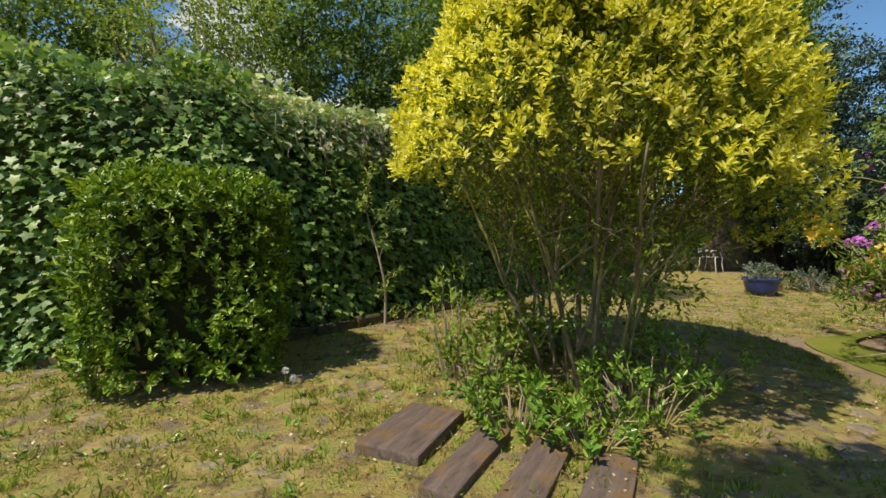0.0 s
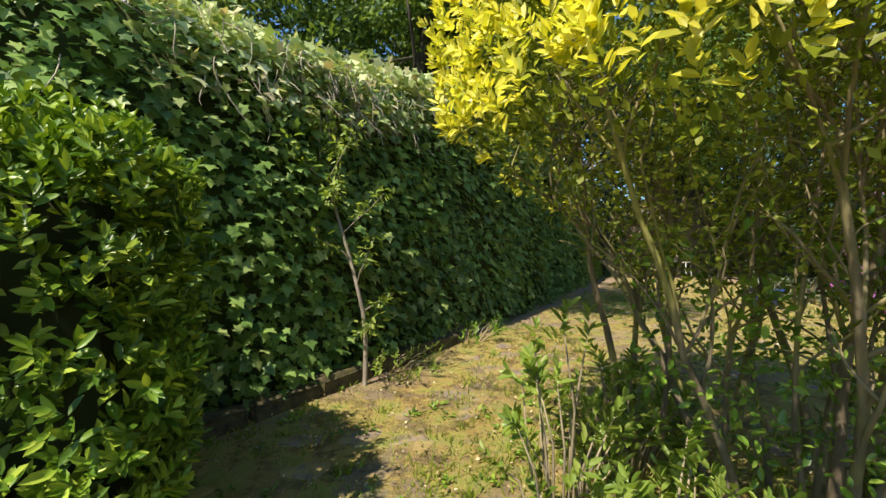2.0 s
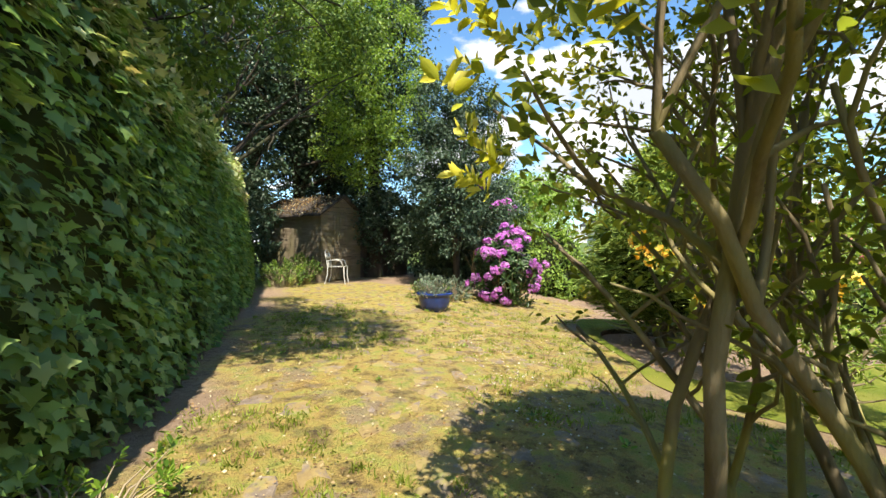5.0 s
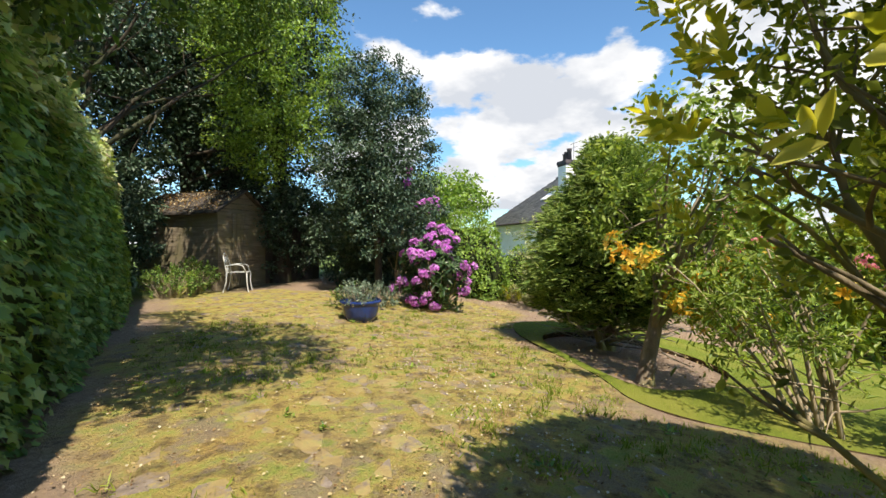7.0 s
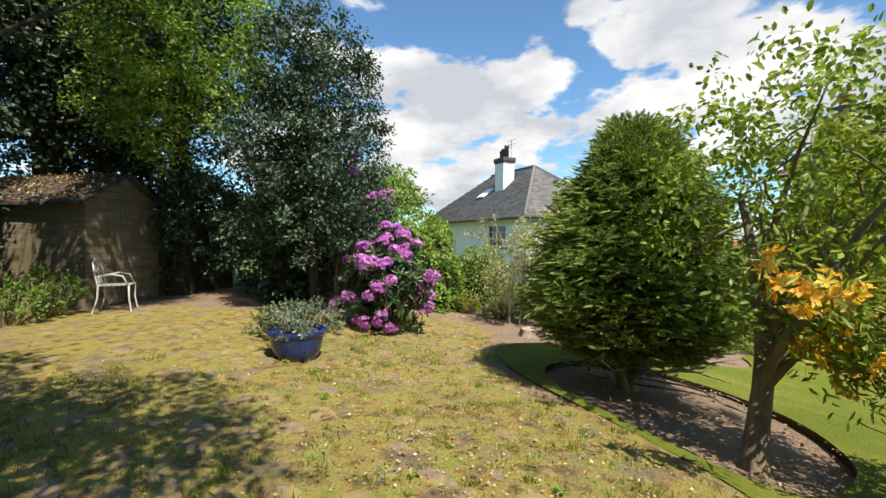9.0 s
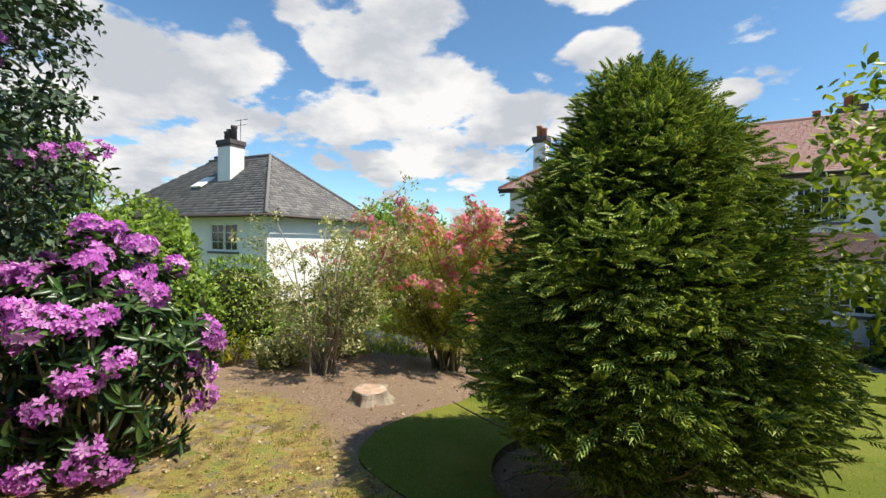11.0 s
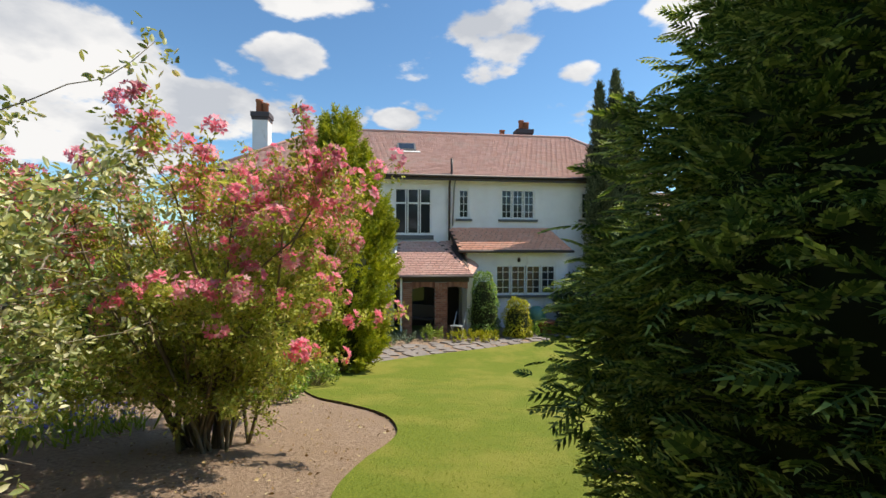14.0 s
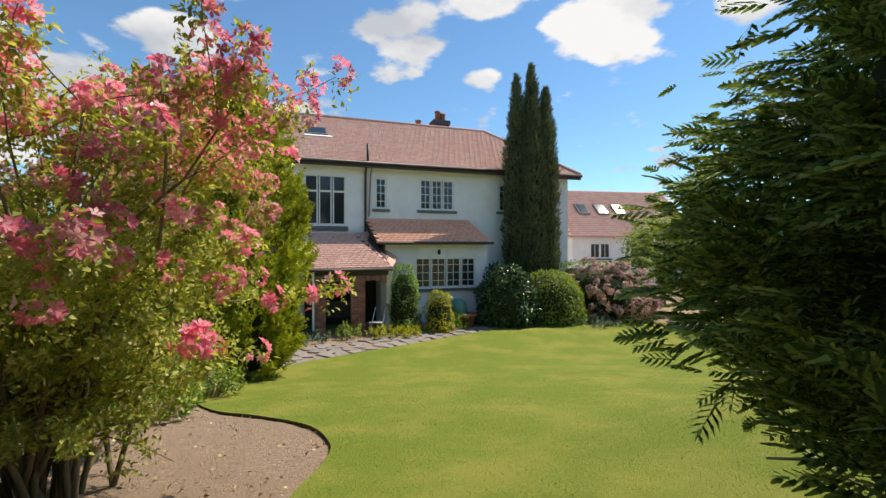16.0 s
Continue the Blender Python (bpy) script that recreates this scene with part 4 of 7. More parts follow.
for x, y, w, h, k, sz, mt, lb in ((0.42, 2.45, 0.34, 0.34, 46, 0.07, UNDER, "bright green self-sown shrub under the golden privet"), (0.78, 2.3, 0.3, 0.3, 40, 0.065, UNDER, "low bright green shoots at the paving edge"),
                                  (1.2, 2.6, 0.42, 0.5, 60, 0.06, UNDER, "dark green shoots at the foot of the privet stems"), (1.62, 2.95, 0.4, 0.55, 46, 0.06, UNDER, "straggling green shoots beside the privet stems"),
                                  (0.3, 2.95, 0.3, 0.62, 44, 0.07, YOUNG, "tall leafy shoots among the privet stems"), (0.1, 3.3, 0.26, 0.95, 26, 0.075, YOUNG, "loose yellow-green shoots beside the privet"),
                                  (0.62, 3.75, 0.34, 0.6, 42, 0.075, YOUNG, "leafy shoots beside the privet stems"), (0.95, 4.1, 0.3, 0.4, 30, 0.07, UNDER, "green seedlings behind the privet stems")):
    undergrowth("low_shrub", lb, "shrub", x, y, w, h, k, 11, sz, mt)
undergrowth("hedge_foot_weeds", "weeds and seedlings along the stone kerb", "weeds", -0.55, 5.3, 0.5, 0.25, 45, 9, 0.05, YOUNG)
undergrowth("hedge_foot_weeds", "straggling ivy shoots at the hedge foot", "weeds", 0.3, 6.1, 0.35, 0.4, 40, 9, 0.05, UNDER)

# pale climbing shrub that stands against the ivy
def sapling(x, y):
    z = float(gz(x, y))
    t = thing("elder_sapling", "pale young elder sapling against the ivy hedge", "sapling", pose(x, y, z))
    main = limb((0, 0, -0.05), (0.08, 0.02, 1), 1.75, 0.018, 0.009, 9, 0.07)
    paths, tips = [main], []
    for k in range(2, 10):
        for _ in range(3 if k > 6 else 1):
            s = limb(main[k][0], (rng.normal(0.1, 0.6), rng.normal(-0.2, 0.5), 0.9), rng.uniform(0.2, 0.5), 0.006, 0.002, 4, 0.15)
            paths.append(s)
            tips += [np.array(q) for q, _ in s[2:]]
    part("stem", tri_mesh("stem", *tubes(paths[:1], 8), BARK_PALE, True), t)
    tagged(part("branchwork", tri_mesh("branchwork", *tubes(paths[1:], 5), BARK_PALE, True), t), kind="stuff")
    part("foliage", clump_leaves(tips, np.full(len(tips), 0.1), 17, "oval", 0.055, YOUNG, "leaves", 0.5, 0.2, 0.36, 0.3), t)


sapling(-0.67, 4.98)

# ---- conifers ----
def conifer(name, label, m, height, radius, prof, n, size, mat, lobes=3, core=0.72):
    t = thing(name, label, "conifer", m)
    h = rng.random(n) ** 0.85
    a = rng.uniform(0, 2 * math.pi, n)
    r = radius * prof(h)
    P = np.column_stack([r * np.cos(a), r * np.sin(a), h * height])
    N = unit(np.column_stack([np.cos(a), np.sin(a), 0.25 + 0.5 * h]))
    lump = np.array([noise.fractal(Vector((p[0] * lobes, p[1] * lobes, p[2] * lobes * 1.2)), 0.9, 2.1, 4) for p in P])
    depth = rng.random(n) ** 1.8
    P += N * (0.34 * radius * lump * (1.15 - h) + 0.02 - 0.3 * radius * depth)[:, None]
    D = N * 0.9 + np.column_stack([-np.sin(a), np.cos(a), np.zeros(n)]) * rng.normal(0, 0.55, n)[:, None] + np.array([0, 0, 0.12]) + jitter(n, 0.25)
    L = size * rng.uniform(0.6, 1.4, n)
    part("foliage", leaf_mesh("foliage", "spray", P, D, np.array([0, 0, 1.0]) + N * 0.7 + jitter(n, 0.3), L, L * 0.8, mat), t)
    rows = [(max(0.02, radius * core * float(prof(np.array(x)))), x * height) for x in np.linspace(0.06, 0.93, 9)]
    part("core", bm_mesh("core", lathe(rows, 14), CORE, True), t, "dark body painted as inner shade")
    part("trunk", tri_mesh("trunk", *tubes([limb((0, 0, -0.1), (0, 0, 1), height * 0.7, 0.045 * height, 0.015, 5, 0.02)], 8), BARK, True), t)
    return t


def egg(h):
    return np.clip(np.where(h < 0.28, 0.2 + 0.8 * np.sin(h / 0.28 * math.pi / 2), np.clip(1 - (h - 0.28) / 0.74, 0.0, 1) ** 0.66), 0.0, 1)


def column(h):
    return np.clip(np.minimum(0.72 + 0.9 * h, 1.0) * np.clip((1 - h) / 0.6, 0, 1) ** 1.0, 0, 1)


def make_frond(tips):
    """A flat fern-like spray: leafy side twigs that sweep forwards from a midrib; either their inner parts or their tips."""
    V, T = [], []
    for i in range(5):
        f = i / 4
        x, ln = 0.05 + 0.78 * f, 0.46 * (1 - 0.6 * f) * (0.7 + 0.3 * min(1, f * 3))
        for s_ in (-1, 1):
            x_ = x + (0.07 if s_ > 0 else 0)
            rows = ((0.6, 0.062), (1.05, 0.012)) if tips else ((0.0, 0.04), (0.66, 0.066))
            k = len(V)
            for u, w in rows:
                px, py, pz = x_ + 0.42 * ln * u * (1 + u), s_ * ln * u, -0.25 * x_ * x_ - 0.3 * u * u * ln + (0.006 if tips else 0)
                V += [(px - w, py, pz), (px + w, py, pz + 0.03)]
            T += [(k, k + 1, k + 3), (k, k + 3, k + 2)] if s_ < 0 else [(k, k + 3, k + 1), (k, k + 2, k + 3)]
    k = len(V)
    V += [(0.8, -0.05, -0.12), (0.8, 0.05, -0.12), (1.12, 0, -0.24)] if tips else [(0, -0.03, 0), (0, 0.03, 0), (0.95, 0, -0.18)]
    T.append((k, k + 1, k + 2))
    return np.array(V), T


LEAVES["frond"], LEAVES["frond_tip"] = make_frond(False), make_frond(True)


def layered_conifer():
    """A bushy conifer made of boughs that carry flat, feathery fronds."""
    x, y, H, R = 6.8, 4.8, 2.8, 1.36
    t = thing("conifer_bush", "dense dark green egg-shaped conifer in a soil bed", "conifer", pose(x, y, float(gz(x, y)) + 0.16))
    boughs, per = 1350, 19
    h = 0.1 + rng.random(boughs) ** 1.05 * 0.87
    a = rng.uniform(0, 2 * math.pi, boughs)
    lump = np.array([noise.fractal(Vector((math.cos(b) * 1.7, math.sin(b) * 1.7, c * 3.5)), 1.0, 2.0, 3) for b, c in zip(a, h)])
    r = R * egg(h) * (1 - 0.15 * (1 - smooth01(0.1, 0.5, h))) * (0.9 + 0.24 * np.clip(lump, -0.6, 0.3) - 0.36 * rng.random(boughs) ** 1.5)
    yaw = a + rng.normal(0, 0.32, boughs)
    O = unit(np.column_stack([np.cos(yaw), np.sin(yaw), rng.uniform(-0.25, 0.75, boughs) + 1.2 * np.clip(h - 0.75, 0, 1) / 0.25]))
    S = unit(np.cross(np.array([0, 0, 1.0]), O))
    U = np.cross(O, S)
    C = np.column_stack([r * np.cos(a), r * np.sin(a), h * H])
    k = np.repeat(np.arange(boughs), per)
    n = len(k)
    fanned = rng.normal(0, 0.65, n)
    D = unit(O[k] * np.cos(fanned)[:, None] + S[k] * np.sin(fanned)[:, None] + U[k] * rng.normal(0.05, 0.2, n)[:, None])
    P = C[k] - O[k] * rng.uniform(-0.04, 0.3, n)[:, None] + S[k] * (fanned * 0.16)[:, None] + U[k] * rng.normal(0, 0.05, n)[:, None]
    N = unit(U[k] + O[k] * 0.55 + jitter(n, 0.4))
    L = rng.uniform(0.08, 0.14, n) * (1 - 0.2 * h[k])
    # wider along one axis than across it
    ax = np.array([-0.857, 0.515, 0.0])
    P = P + ax * (0.15 * (P @ ax))[:, None]
    part("foliage", leaf_mesh("foliage", "frond", P, D, N, L, L * 0.8, CONIFER), t)
    # outer frond ends in the colour painted as sunlit
    part("lit_tips", leaf_mesh("lit_tips", "frond_tip", P, D, N, L, L * 0.8, CONIFER_TIP), t, "frond tips painted lighter yellow-green as sunlit")
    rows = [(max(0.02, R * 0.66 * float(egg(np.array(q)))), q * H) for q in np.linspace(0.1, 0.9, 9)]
    part("core", bm_mesh("core", lathe(rows, 14), CORE, True), t, "dark body painted as inner shade")
    part("trunk", tri_mesh("trunk", *tubes([limb((0, 0, -0.3), (0, 0, 1), 1.4, 0.09, 0.03, 5, 0.03), limb((0.1, 0.05, -0.3), (0.3, 0.2, 1), 1.2, 0.06, 0.02, 5, 0.05), limb((-0.1, 0.06, -0.3), (-0.35, 0.3, 1), 1.2, 0.06, 0.02, 5, 0.05)], 8), BARK, True), t)
    return t


bigc = layered_conifer()
dead = [limb((rng.normal(0, 0.15), rng.normal(0, 0.15), rng.uniform(-0.15, 0.15)), (math.cos(a), math.sin(a), rng.uniform(0.0, 0.35)), rng.uniform(0.8, 1.2), 0.014, 0.004, 6, 0.16) for a in rng.uniform(0, 6.28, 60)]
tagged(part("dead_wood", tri_mesh("dead_wood", *tubes(dead, 5), BARK_PALE), bigc, "bare lower branches"), kind="stuff")

HOUSE = pose(12.7, -11.2, 0, 0, 0, 31.8)   # x along the facade, y outwards


def at_house(u, v, z=-2.0):
    p = HOUSE @ Vector((-u, v, z))
    return pose(p.x, p.y, p.z)



def plumed_conifer():
    """A broad column of upswept feathery plumes."""
    H, R = 6.5, 1.15
    t = thing("golden_conifer", "tall golden-green conifer beside the house", "conifer", pose(14.5, -1.95, float(gz(14.5, -1.95))))
    plumes, per = 420, 44
    h = rng.random(plumes) ** 0.9
    a = rng.uniform(0, 2 * math.pi, plumes)
    r = R * np.clip((1.02 - h) / 0.42, 0, 1) ** 0.8 * np.clip(0.7 + h, 0, 1) * rng.uniform(0.6, 1.0, plumes)
    C = np.column_stack([r * np.cos(a), r * np.sin(a), h * H * 0.9])
    O = unit(np.column_stack([np.cos(a), np.sin(a), rng.uniform(0.7, 1.8, plumes) + h]) + jitter(plumes, 0.22))
    ln = rng.uniform(0.45, 1.0, plumes)
    k = np.repeat(np.arange(plumes), per)
    n = len(k)
    s = rng.random(n)
    P = C[k] + O[k] * ((s - 0.35) * ln[k])[:, None] + jitter(n, 1.0) * (0.11 * (1.05 - s))[:, None]
    L = rng.uniform(0.14, 0.3, n)
    part("foliage", leaf_mesh("foliage", "spray", P, O[k] + jitter(n, 0.45), sphere_dirs(n), L, L * 0.6, GOLD_CON), t)
    rows = [(max(0.02, R * 0.6 * float(column(np.array(q)))), q * H) for q in np.linspace(0.04, 0.9, 9)]
    part("core", bm_mesh("core", lathe(rows, 14), CORE, True), t, "dark body painted as inner shade")
    part("trunk", tri_mesh("trunk", *tubes([limb((0, 0, -0.1), (0, 0, 1), H * 0.7, 0.2, 0.02, 5, 0.02)], 8), BARK, True), t)


plumed_conifer()


def columns3():
    t = thing("cypress", "slender dark columnar cypress with several pointed tops", "conifer", at_house(4.0, 0.95, -2.1))
    for k, (dx, dy, h, r) in enumerate(((0.0, 0.0, 10.5, 0.64), (0.6, 0.1, 10.1, 0.5), (-0.6, 0.0, 9.5, 0.5), (-0.15, 0.35, 9.0, 0.5))):
        n = 6500
        hh, a = rng.random(n), rng.uniform(0, 6.283, n)
        pr = np.clip((1 - hh) / 0.35, 0, 1) ** 0.75 * np.clip(0.75 + hh, 0, 1)
        rad = r * pr
        P = np.column_stack([dx + rad * np.cos(a), dy + rad * np.sin(a), hh * h])
        N = unit(np.column_stack([np.cos(a), np.sin(a), np.full(n, 0.3)]))
        lump = np.array([noise.fractal(Vector((p[0] * 2.5, p[1] * 2.5, p[2] * 1.6)), 1.0, 2.0, 3) for p in P])
        P += N * (0.1 * lump - 0.2 * rng.random(n) ** 2)[:, None]
        L = rng.uniform(0.12, 0.3, n)
        part("column", leaf_mesh("column", "spray", P, N * 0.5 + np.array([0, 0, 0.9]) + jitter(n, 0.25), N + jitter(n, 0.3), L, L * 0.5, CYPRESS), t)
        rows = [(max(0.03, r * 0.75 * min(1, (1 - x) / 0.35) ** 0.75), x * h) for x in np.linspace(0.02, 0.94, 8)]
        core = lathe(rows, 10, None, dx, dy)
        # dark filler painted as the shade within each column
        part("core", bm_mesh("core", core, CORE, True), t)


columns3()


# ---- flowering shrubs ----
def trusses(centres, normals, per, spread, size, mat, name="blossom"):
    """Flower heads: a ball of flowers on each centre."""
    C, N0 = np.repeat(centres, per, axis=0), np.repeat(normals, per, axis=0)
    n = len(C)
    d = unit(sphere_dirs(n) + N0 * 0.8)
    P = C + d * spread * rng.uniform(0.7, 1.05, n)[:, None]
    L = size * rng.uniform(0.75, 1.25, n)
    return leaf_mesh(name, "flower", P, np.cross(d, sphere_dirs(n)), d, L, L, mat)


def rosettes(centres, normals, per, size, mat, name="leaves", aspect=0.3):
    """Whorls of long leaves round each shoot tip."""
    C, N0 = np.repeat(centres, per, axis=0), np.repeat(normals, per, axis=0)
    n = len(C)
    side = unit(np.cross(N0, sphere_dirs(n)))
    L = size * rng.uniform(0.7, 1.2, n)
    return leaf_mesh(name, "oval", C + jitter(n, 0.015), side + N0 * rng.uniform(-0.2, 0.6, n)[:, None], N0 + side * 0.4 + jitter(n, 0.25), L, L * aspect, mat)


def rhododendron(name, label, x, y, radii, height, ntip, nflower, petals, leafsize, tsize, leafmat=None, lift=0.0, low=0.0):
    z = float(gz(x, y))
    t = thing(name, label, "shrub", pose(x, y, z))
    c = np.array([0, 0, height * 0.5])
    d = sphere_dirs(ntip)
    k = rng.uniform(0.72, 1.05, ntip)
    lump = np.array([noise.fractal(Vector(v * 1.9), 1.0, 2.0, 3) for v in d])
    tips = c + d * np.array([radii[0], radii[1], height * 0.52]) * (k + 0.52 * lump)[:, None]
    ok = tips[:, 2] > 0.08
    tips, d = tips[ok], unit(d[ok] + np.array([0, 0, 0.35]))
    part("foliage", rosettes(tips, d, 9, leafsize, leafmat or RHODO_LEAF), t)
    sel = np.argsort(-(k[ok]) + rng.normal(0, 0.05, len(tips)))[:nflower]
    part("blossom", trusses(tips[sel] + d[sel] * 0.05, d[sel], 22, tsize, tsize * 0.85, petals), t)
    paths = []
    for q in tips[:: max(1, len(tips) // 90)]:
        b = np.array([q[0] * 0.15, q[1] * 0.15, -0.05])
        m_ = (b + q) / 2 + rng.normal(0, 0.05, 3)
        paths.append([(tuple(b), 0.022), (tuple(m_), 0.012), (tuple(q), 0.004)])
    tagged(part("branchwork", tri_mesh("branchwork", *tubes(paths, 5), BARK), t), kind="stuff")
    part("core", bm_mesh("core", lathe([(radii[0] * 0.3, 0.1), (radii[0] * 0.62, height * 0.45), (radii[0] * 0.4, height * 0.75), (0.05, height * 0.85)], 12), CORE, True), t, "dark body painted as inner shade")
    return t


rhododendron("rhododendron", "rhododendron bush with large magenta-purple flower heads", 8.62, 8.22, (0.64, 0.64), 1.55, 500, 110, PURPLE, 0.13, 0.085)


def open_shrub(name, label, x, y, radius, height, nstem, leafmat, leafsize, nclump, per, flowermat=None, nflower=0, shape="oval", aspect=0.4, tsize=0.06, zlow=0.25, tilt=(0, 0), bark=None, flat=1.0, top_heavy=0.5, nlow=0):
    """A loose shrub: many upright stems that fork, leaf clumps on their ends, flowers over them."""
    z = float(gz(x, y))
    t = thing(name, label, "shrub", pose(x, y, z))
    paths, ends = [], []
    for _ in range(nstem):
        a = rng.uniform(0, 6.283)
        lean = rng.uniform(0.1, 1.0) * radius / height * 1.25
        m_ = limb((rng.normal(0, 0.12), rng.normal(0, 0.12), -0.05), (lean * math.cos(a) + tilt[0], lean * math.sin(a) + tilt[1], 1), height * rng.uniform(0.65, 0.98), 0.02, 0.006, 8, 0.1)
        paths.append(m_)
        for j in range(6):
            p, r = m_[rng.integers(2, 9)]
            f = limb(p, (math.cos(a) + rng.normal(0, 0.7), math.sin(a) + rng.normal(0, 0.7), rng.uniform(0.1, 0.9)), height * rng.uniform(0.15, 0.38), max(0.004, r * 0.55), 0.002, 5, 0.16)
            paths.append(f)
            ends += [np.array(f[k][0]) for k in (2, 3, 4, 5)]
        ends.append(np.array(m_[-1][0]))
    ends = np.array(ends)
    tagged(part("branchwork", tri_mesh("branchwork", *tubes(paths, 5), bark or BARK), t), kind="stuff")
    ends = ends[ends[:, 2] > height * zlow]
    pick = ends[rng.integers(0, len(ends), nclump)] + jitter(nclump, 0.05)
    part("foliage", clump_leaves(pick, np.full(nclump, leafsize * 1.7), per, shape, leafsize, leafmat, "leaves", flat, 0.0, aspect, 0.25), t)
    if flowermat:
        rad = np.linalg.norm((ends - np.array([tilt[0] * height * 0.5, tilt[1] * height * 0.5, height * 0.35])) / np.array([radius, radius, height * 0.65]), axis=1)
        order = np.argsort(-(rad + rng.normal(0, 0.12 if top_heavy > 0.2 else 0.5, len(ends)) + top_heavy * ends[:, 2] / height))[:nflower]
        low = np.argsort(-rad + 3.0 * (ends[:, 2] > height * 0.4) + rng.normal(0, 0.3, len(ends)))[:nlow]
        c = ends[np.concatenate([order, low]).astype(int)]
        d = unit(c - np.array([0, 0, height * 0.4]) + np.array([0, 0, 0.3]))
        part("blossom", trusses(c + d * 0.03, d, 13, tsize, tsize * 0.82, flowermat), t)
    return t


open_shrub("azalea", "large azalea covered with coral-pink blossom", 11.42, 3.9, 1.28, 2.95, 48, AZ_LEAF, 0.042, 6200, 13, PINK, 440, zlow=0.13, tsize=0.08, shape="quad", aspect=0.5, top_heavy=1.3, nlow=26, bark=BARK_STEM)
open_shrub("variegated_shrub", "loose cream-and-green variegated shrub with bare pale stems", 11.2, 6.1, 0.55, 2.6, 18, VARIEG, 0.048, 950, 12, zlow=0.2, bark=BARK_PALE, aspect=0.5)
open_shrub("yellow_azalea", "deciduous azalea with amber-yellow blossom", 4.0, 3.42, 0.72, 1.5, 14, YOUNG, 0.07, 430, 10, ORANGE, 27, zlow=0.3, aspect=0.26, tsize=0.095, top_heavy=0.1, tilt=(0.08, 0.2))
undergrowth("lime_shrub", "small bright yellow-green shrub at the bed edge", "shrub", 12.1, 7.35, 0.36, 0.6, 90, 14, 0.05, LIME)


# ---- trees ----
def broad_tree(name, label, x, y, height, trunk_r, crown_c, crown_r, nclump, per, leafsize, mat, fork=0.45, bark=None, clump=0.5, lower=-0.6, limbs=8, lean=(0, 0), shape="quad", z=None):
    z = float(gz(x, y)) if z is None else z
    t = thing(name, label, "tree", pose(x, y, z))
    main = limb((0, 0, -0.15), (lean[0], lean[1], 1), height * 0.85, trunk_r, trunk_r * 0.3, 10, 0.05)
    main[0] = (main[0][0], trunk_r * 1.35)
    paths = []
    cs = blob_centres(nclump, crown_c, crown_r, 0.15, lower)
    for _ in range(limbs):
        k = rng.integers(int(10 * fork), 10)
        p, r = main[k]
        q = cs[rng.integers(0, len(cs))]
        a = limb(p, tuple(q - np.array(p) + np.array([0, 0, 0.3])), np.linalg.norm(q - np.array(p)) * 0.9, r * 0.6, r * 0.12, 7, 0.12)
        paths.append(a)
        for _ in range(3):
            p2, r2 = a[rng.integers(3, 7)]
            paths.append(limb(p2, tuple(rng.normal(0, 1, 3) + np.array([0, 0, 0.4])), height * 0.13, r2 * 0.6, 0.006, 5, 0.18))
    part("trunk", tri_mesh("trunk", *tubes([main], 10), bark or BARK, True), t)
    tagged(part("branchwork", tri_mesh("branchwork", *tubes(paths, 6), bark or BARK, True), t), kind="stuff")
    part("crown", clump_leaves(cs, clump * rng.uniform(0.6, 1.2, len(cs)), per, shape, leafsize, mat, "crown", 0.65, 0.25, 0.55, 0.2), t)
    return t


broad_tree("holly", "tall glossy dark green holly behind the rhododendron", 8.9, 9.7, 5.2, 0.09, (0, 0, 2.9), (1.4, 1.3, 2.6), 480, 75, 0.075, HOLLY, 0.2, BARK_DARK, 0.3, -0.85)
broad_tree("apple_tree", "small old apple tree with sparse young leaves", 4.8, 4.5, 2.4, 0.082, (0.35, -0.45, 1.75), (1.05, 1.0, 1.15), 240, 26, 0.062, YOUNG, 0.38, BARK_APPLE, 0.24, -0.95, 14, (0.2, -0.1), "oval")

# tall dark conifers and broad trees behind the hedge and the shed
for x, y, h, r in ((9.6, 16.0, 11, 0.22), (9.95, 13.4, 12, 0.24), (10.3, 16.0, 11, 0.24), (7.3, 16.2, 10, 0.2)):
    broad_tree("tall_conifer", "tall dark evergreen with a bare lower trunk", x, y, h, r, (0, 0, h * 0.56), (1.9, 1.9, h * 0.4), 420, 50, 0.13, HOLLY, 0.3, BARK_DARK, 0.6, -1.0, 14)
broad_tree("lime_tree", "broad tree with hanging light green foliage", 8.9, 15.9, 8.5, 0.16, (0.0, -3.4, 5.4), (2.1, 1.9, 2.9), 380, 60, 0.09, TREE, 0.45, BARK_DARK, 0.42, -1.0, 10)
for x, y, h, cr in ((0.7, 9.0, 6.5, 2.3), (-2.4, 8.5, 6.5, 2.0), (0.2, 10.2, 7.5, 2.2), (-6.5, 7.5, 6, 1.7)):
    broad_tree("broadleaf_tree", "leafy green tree behind the ivy hedge", x, y, h, 0.16, (0, 0, h * 0.62), (cr, cr, h * 0.36), 260, 74, 0.1, TREE_DEEP, 0.3, BARK_DARK, 0.5, -0.95, 12)
for x, y, h, cr in ((3.0, 13.4, 8.5, 2.3), (5.4, 16.2, 9, 2.2)):
    broad_tree("dark_tree", "tall dark evergreen tree beside the shed", x, y, h, 0.18, (0, 0, h * 0.6), (cr, cr, h * 0.38), 300, 62, 0.1, HOLLY, 0.3, BARK_DARK, 0.5, -0.95, 12)
broad_tree("ash_tree", "ash tree with boughs hanging over the shed", 4.4, 13.6, 7.0, 0.13, (1.6, -2.3, 5.6), (1.5, 1.3, 0.8), 120, 50, 0.085, TREE_DEEP, 0.45, BARK_DARK, 0.4, -1.0, 10, (0.1, -0.1), "oval")
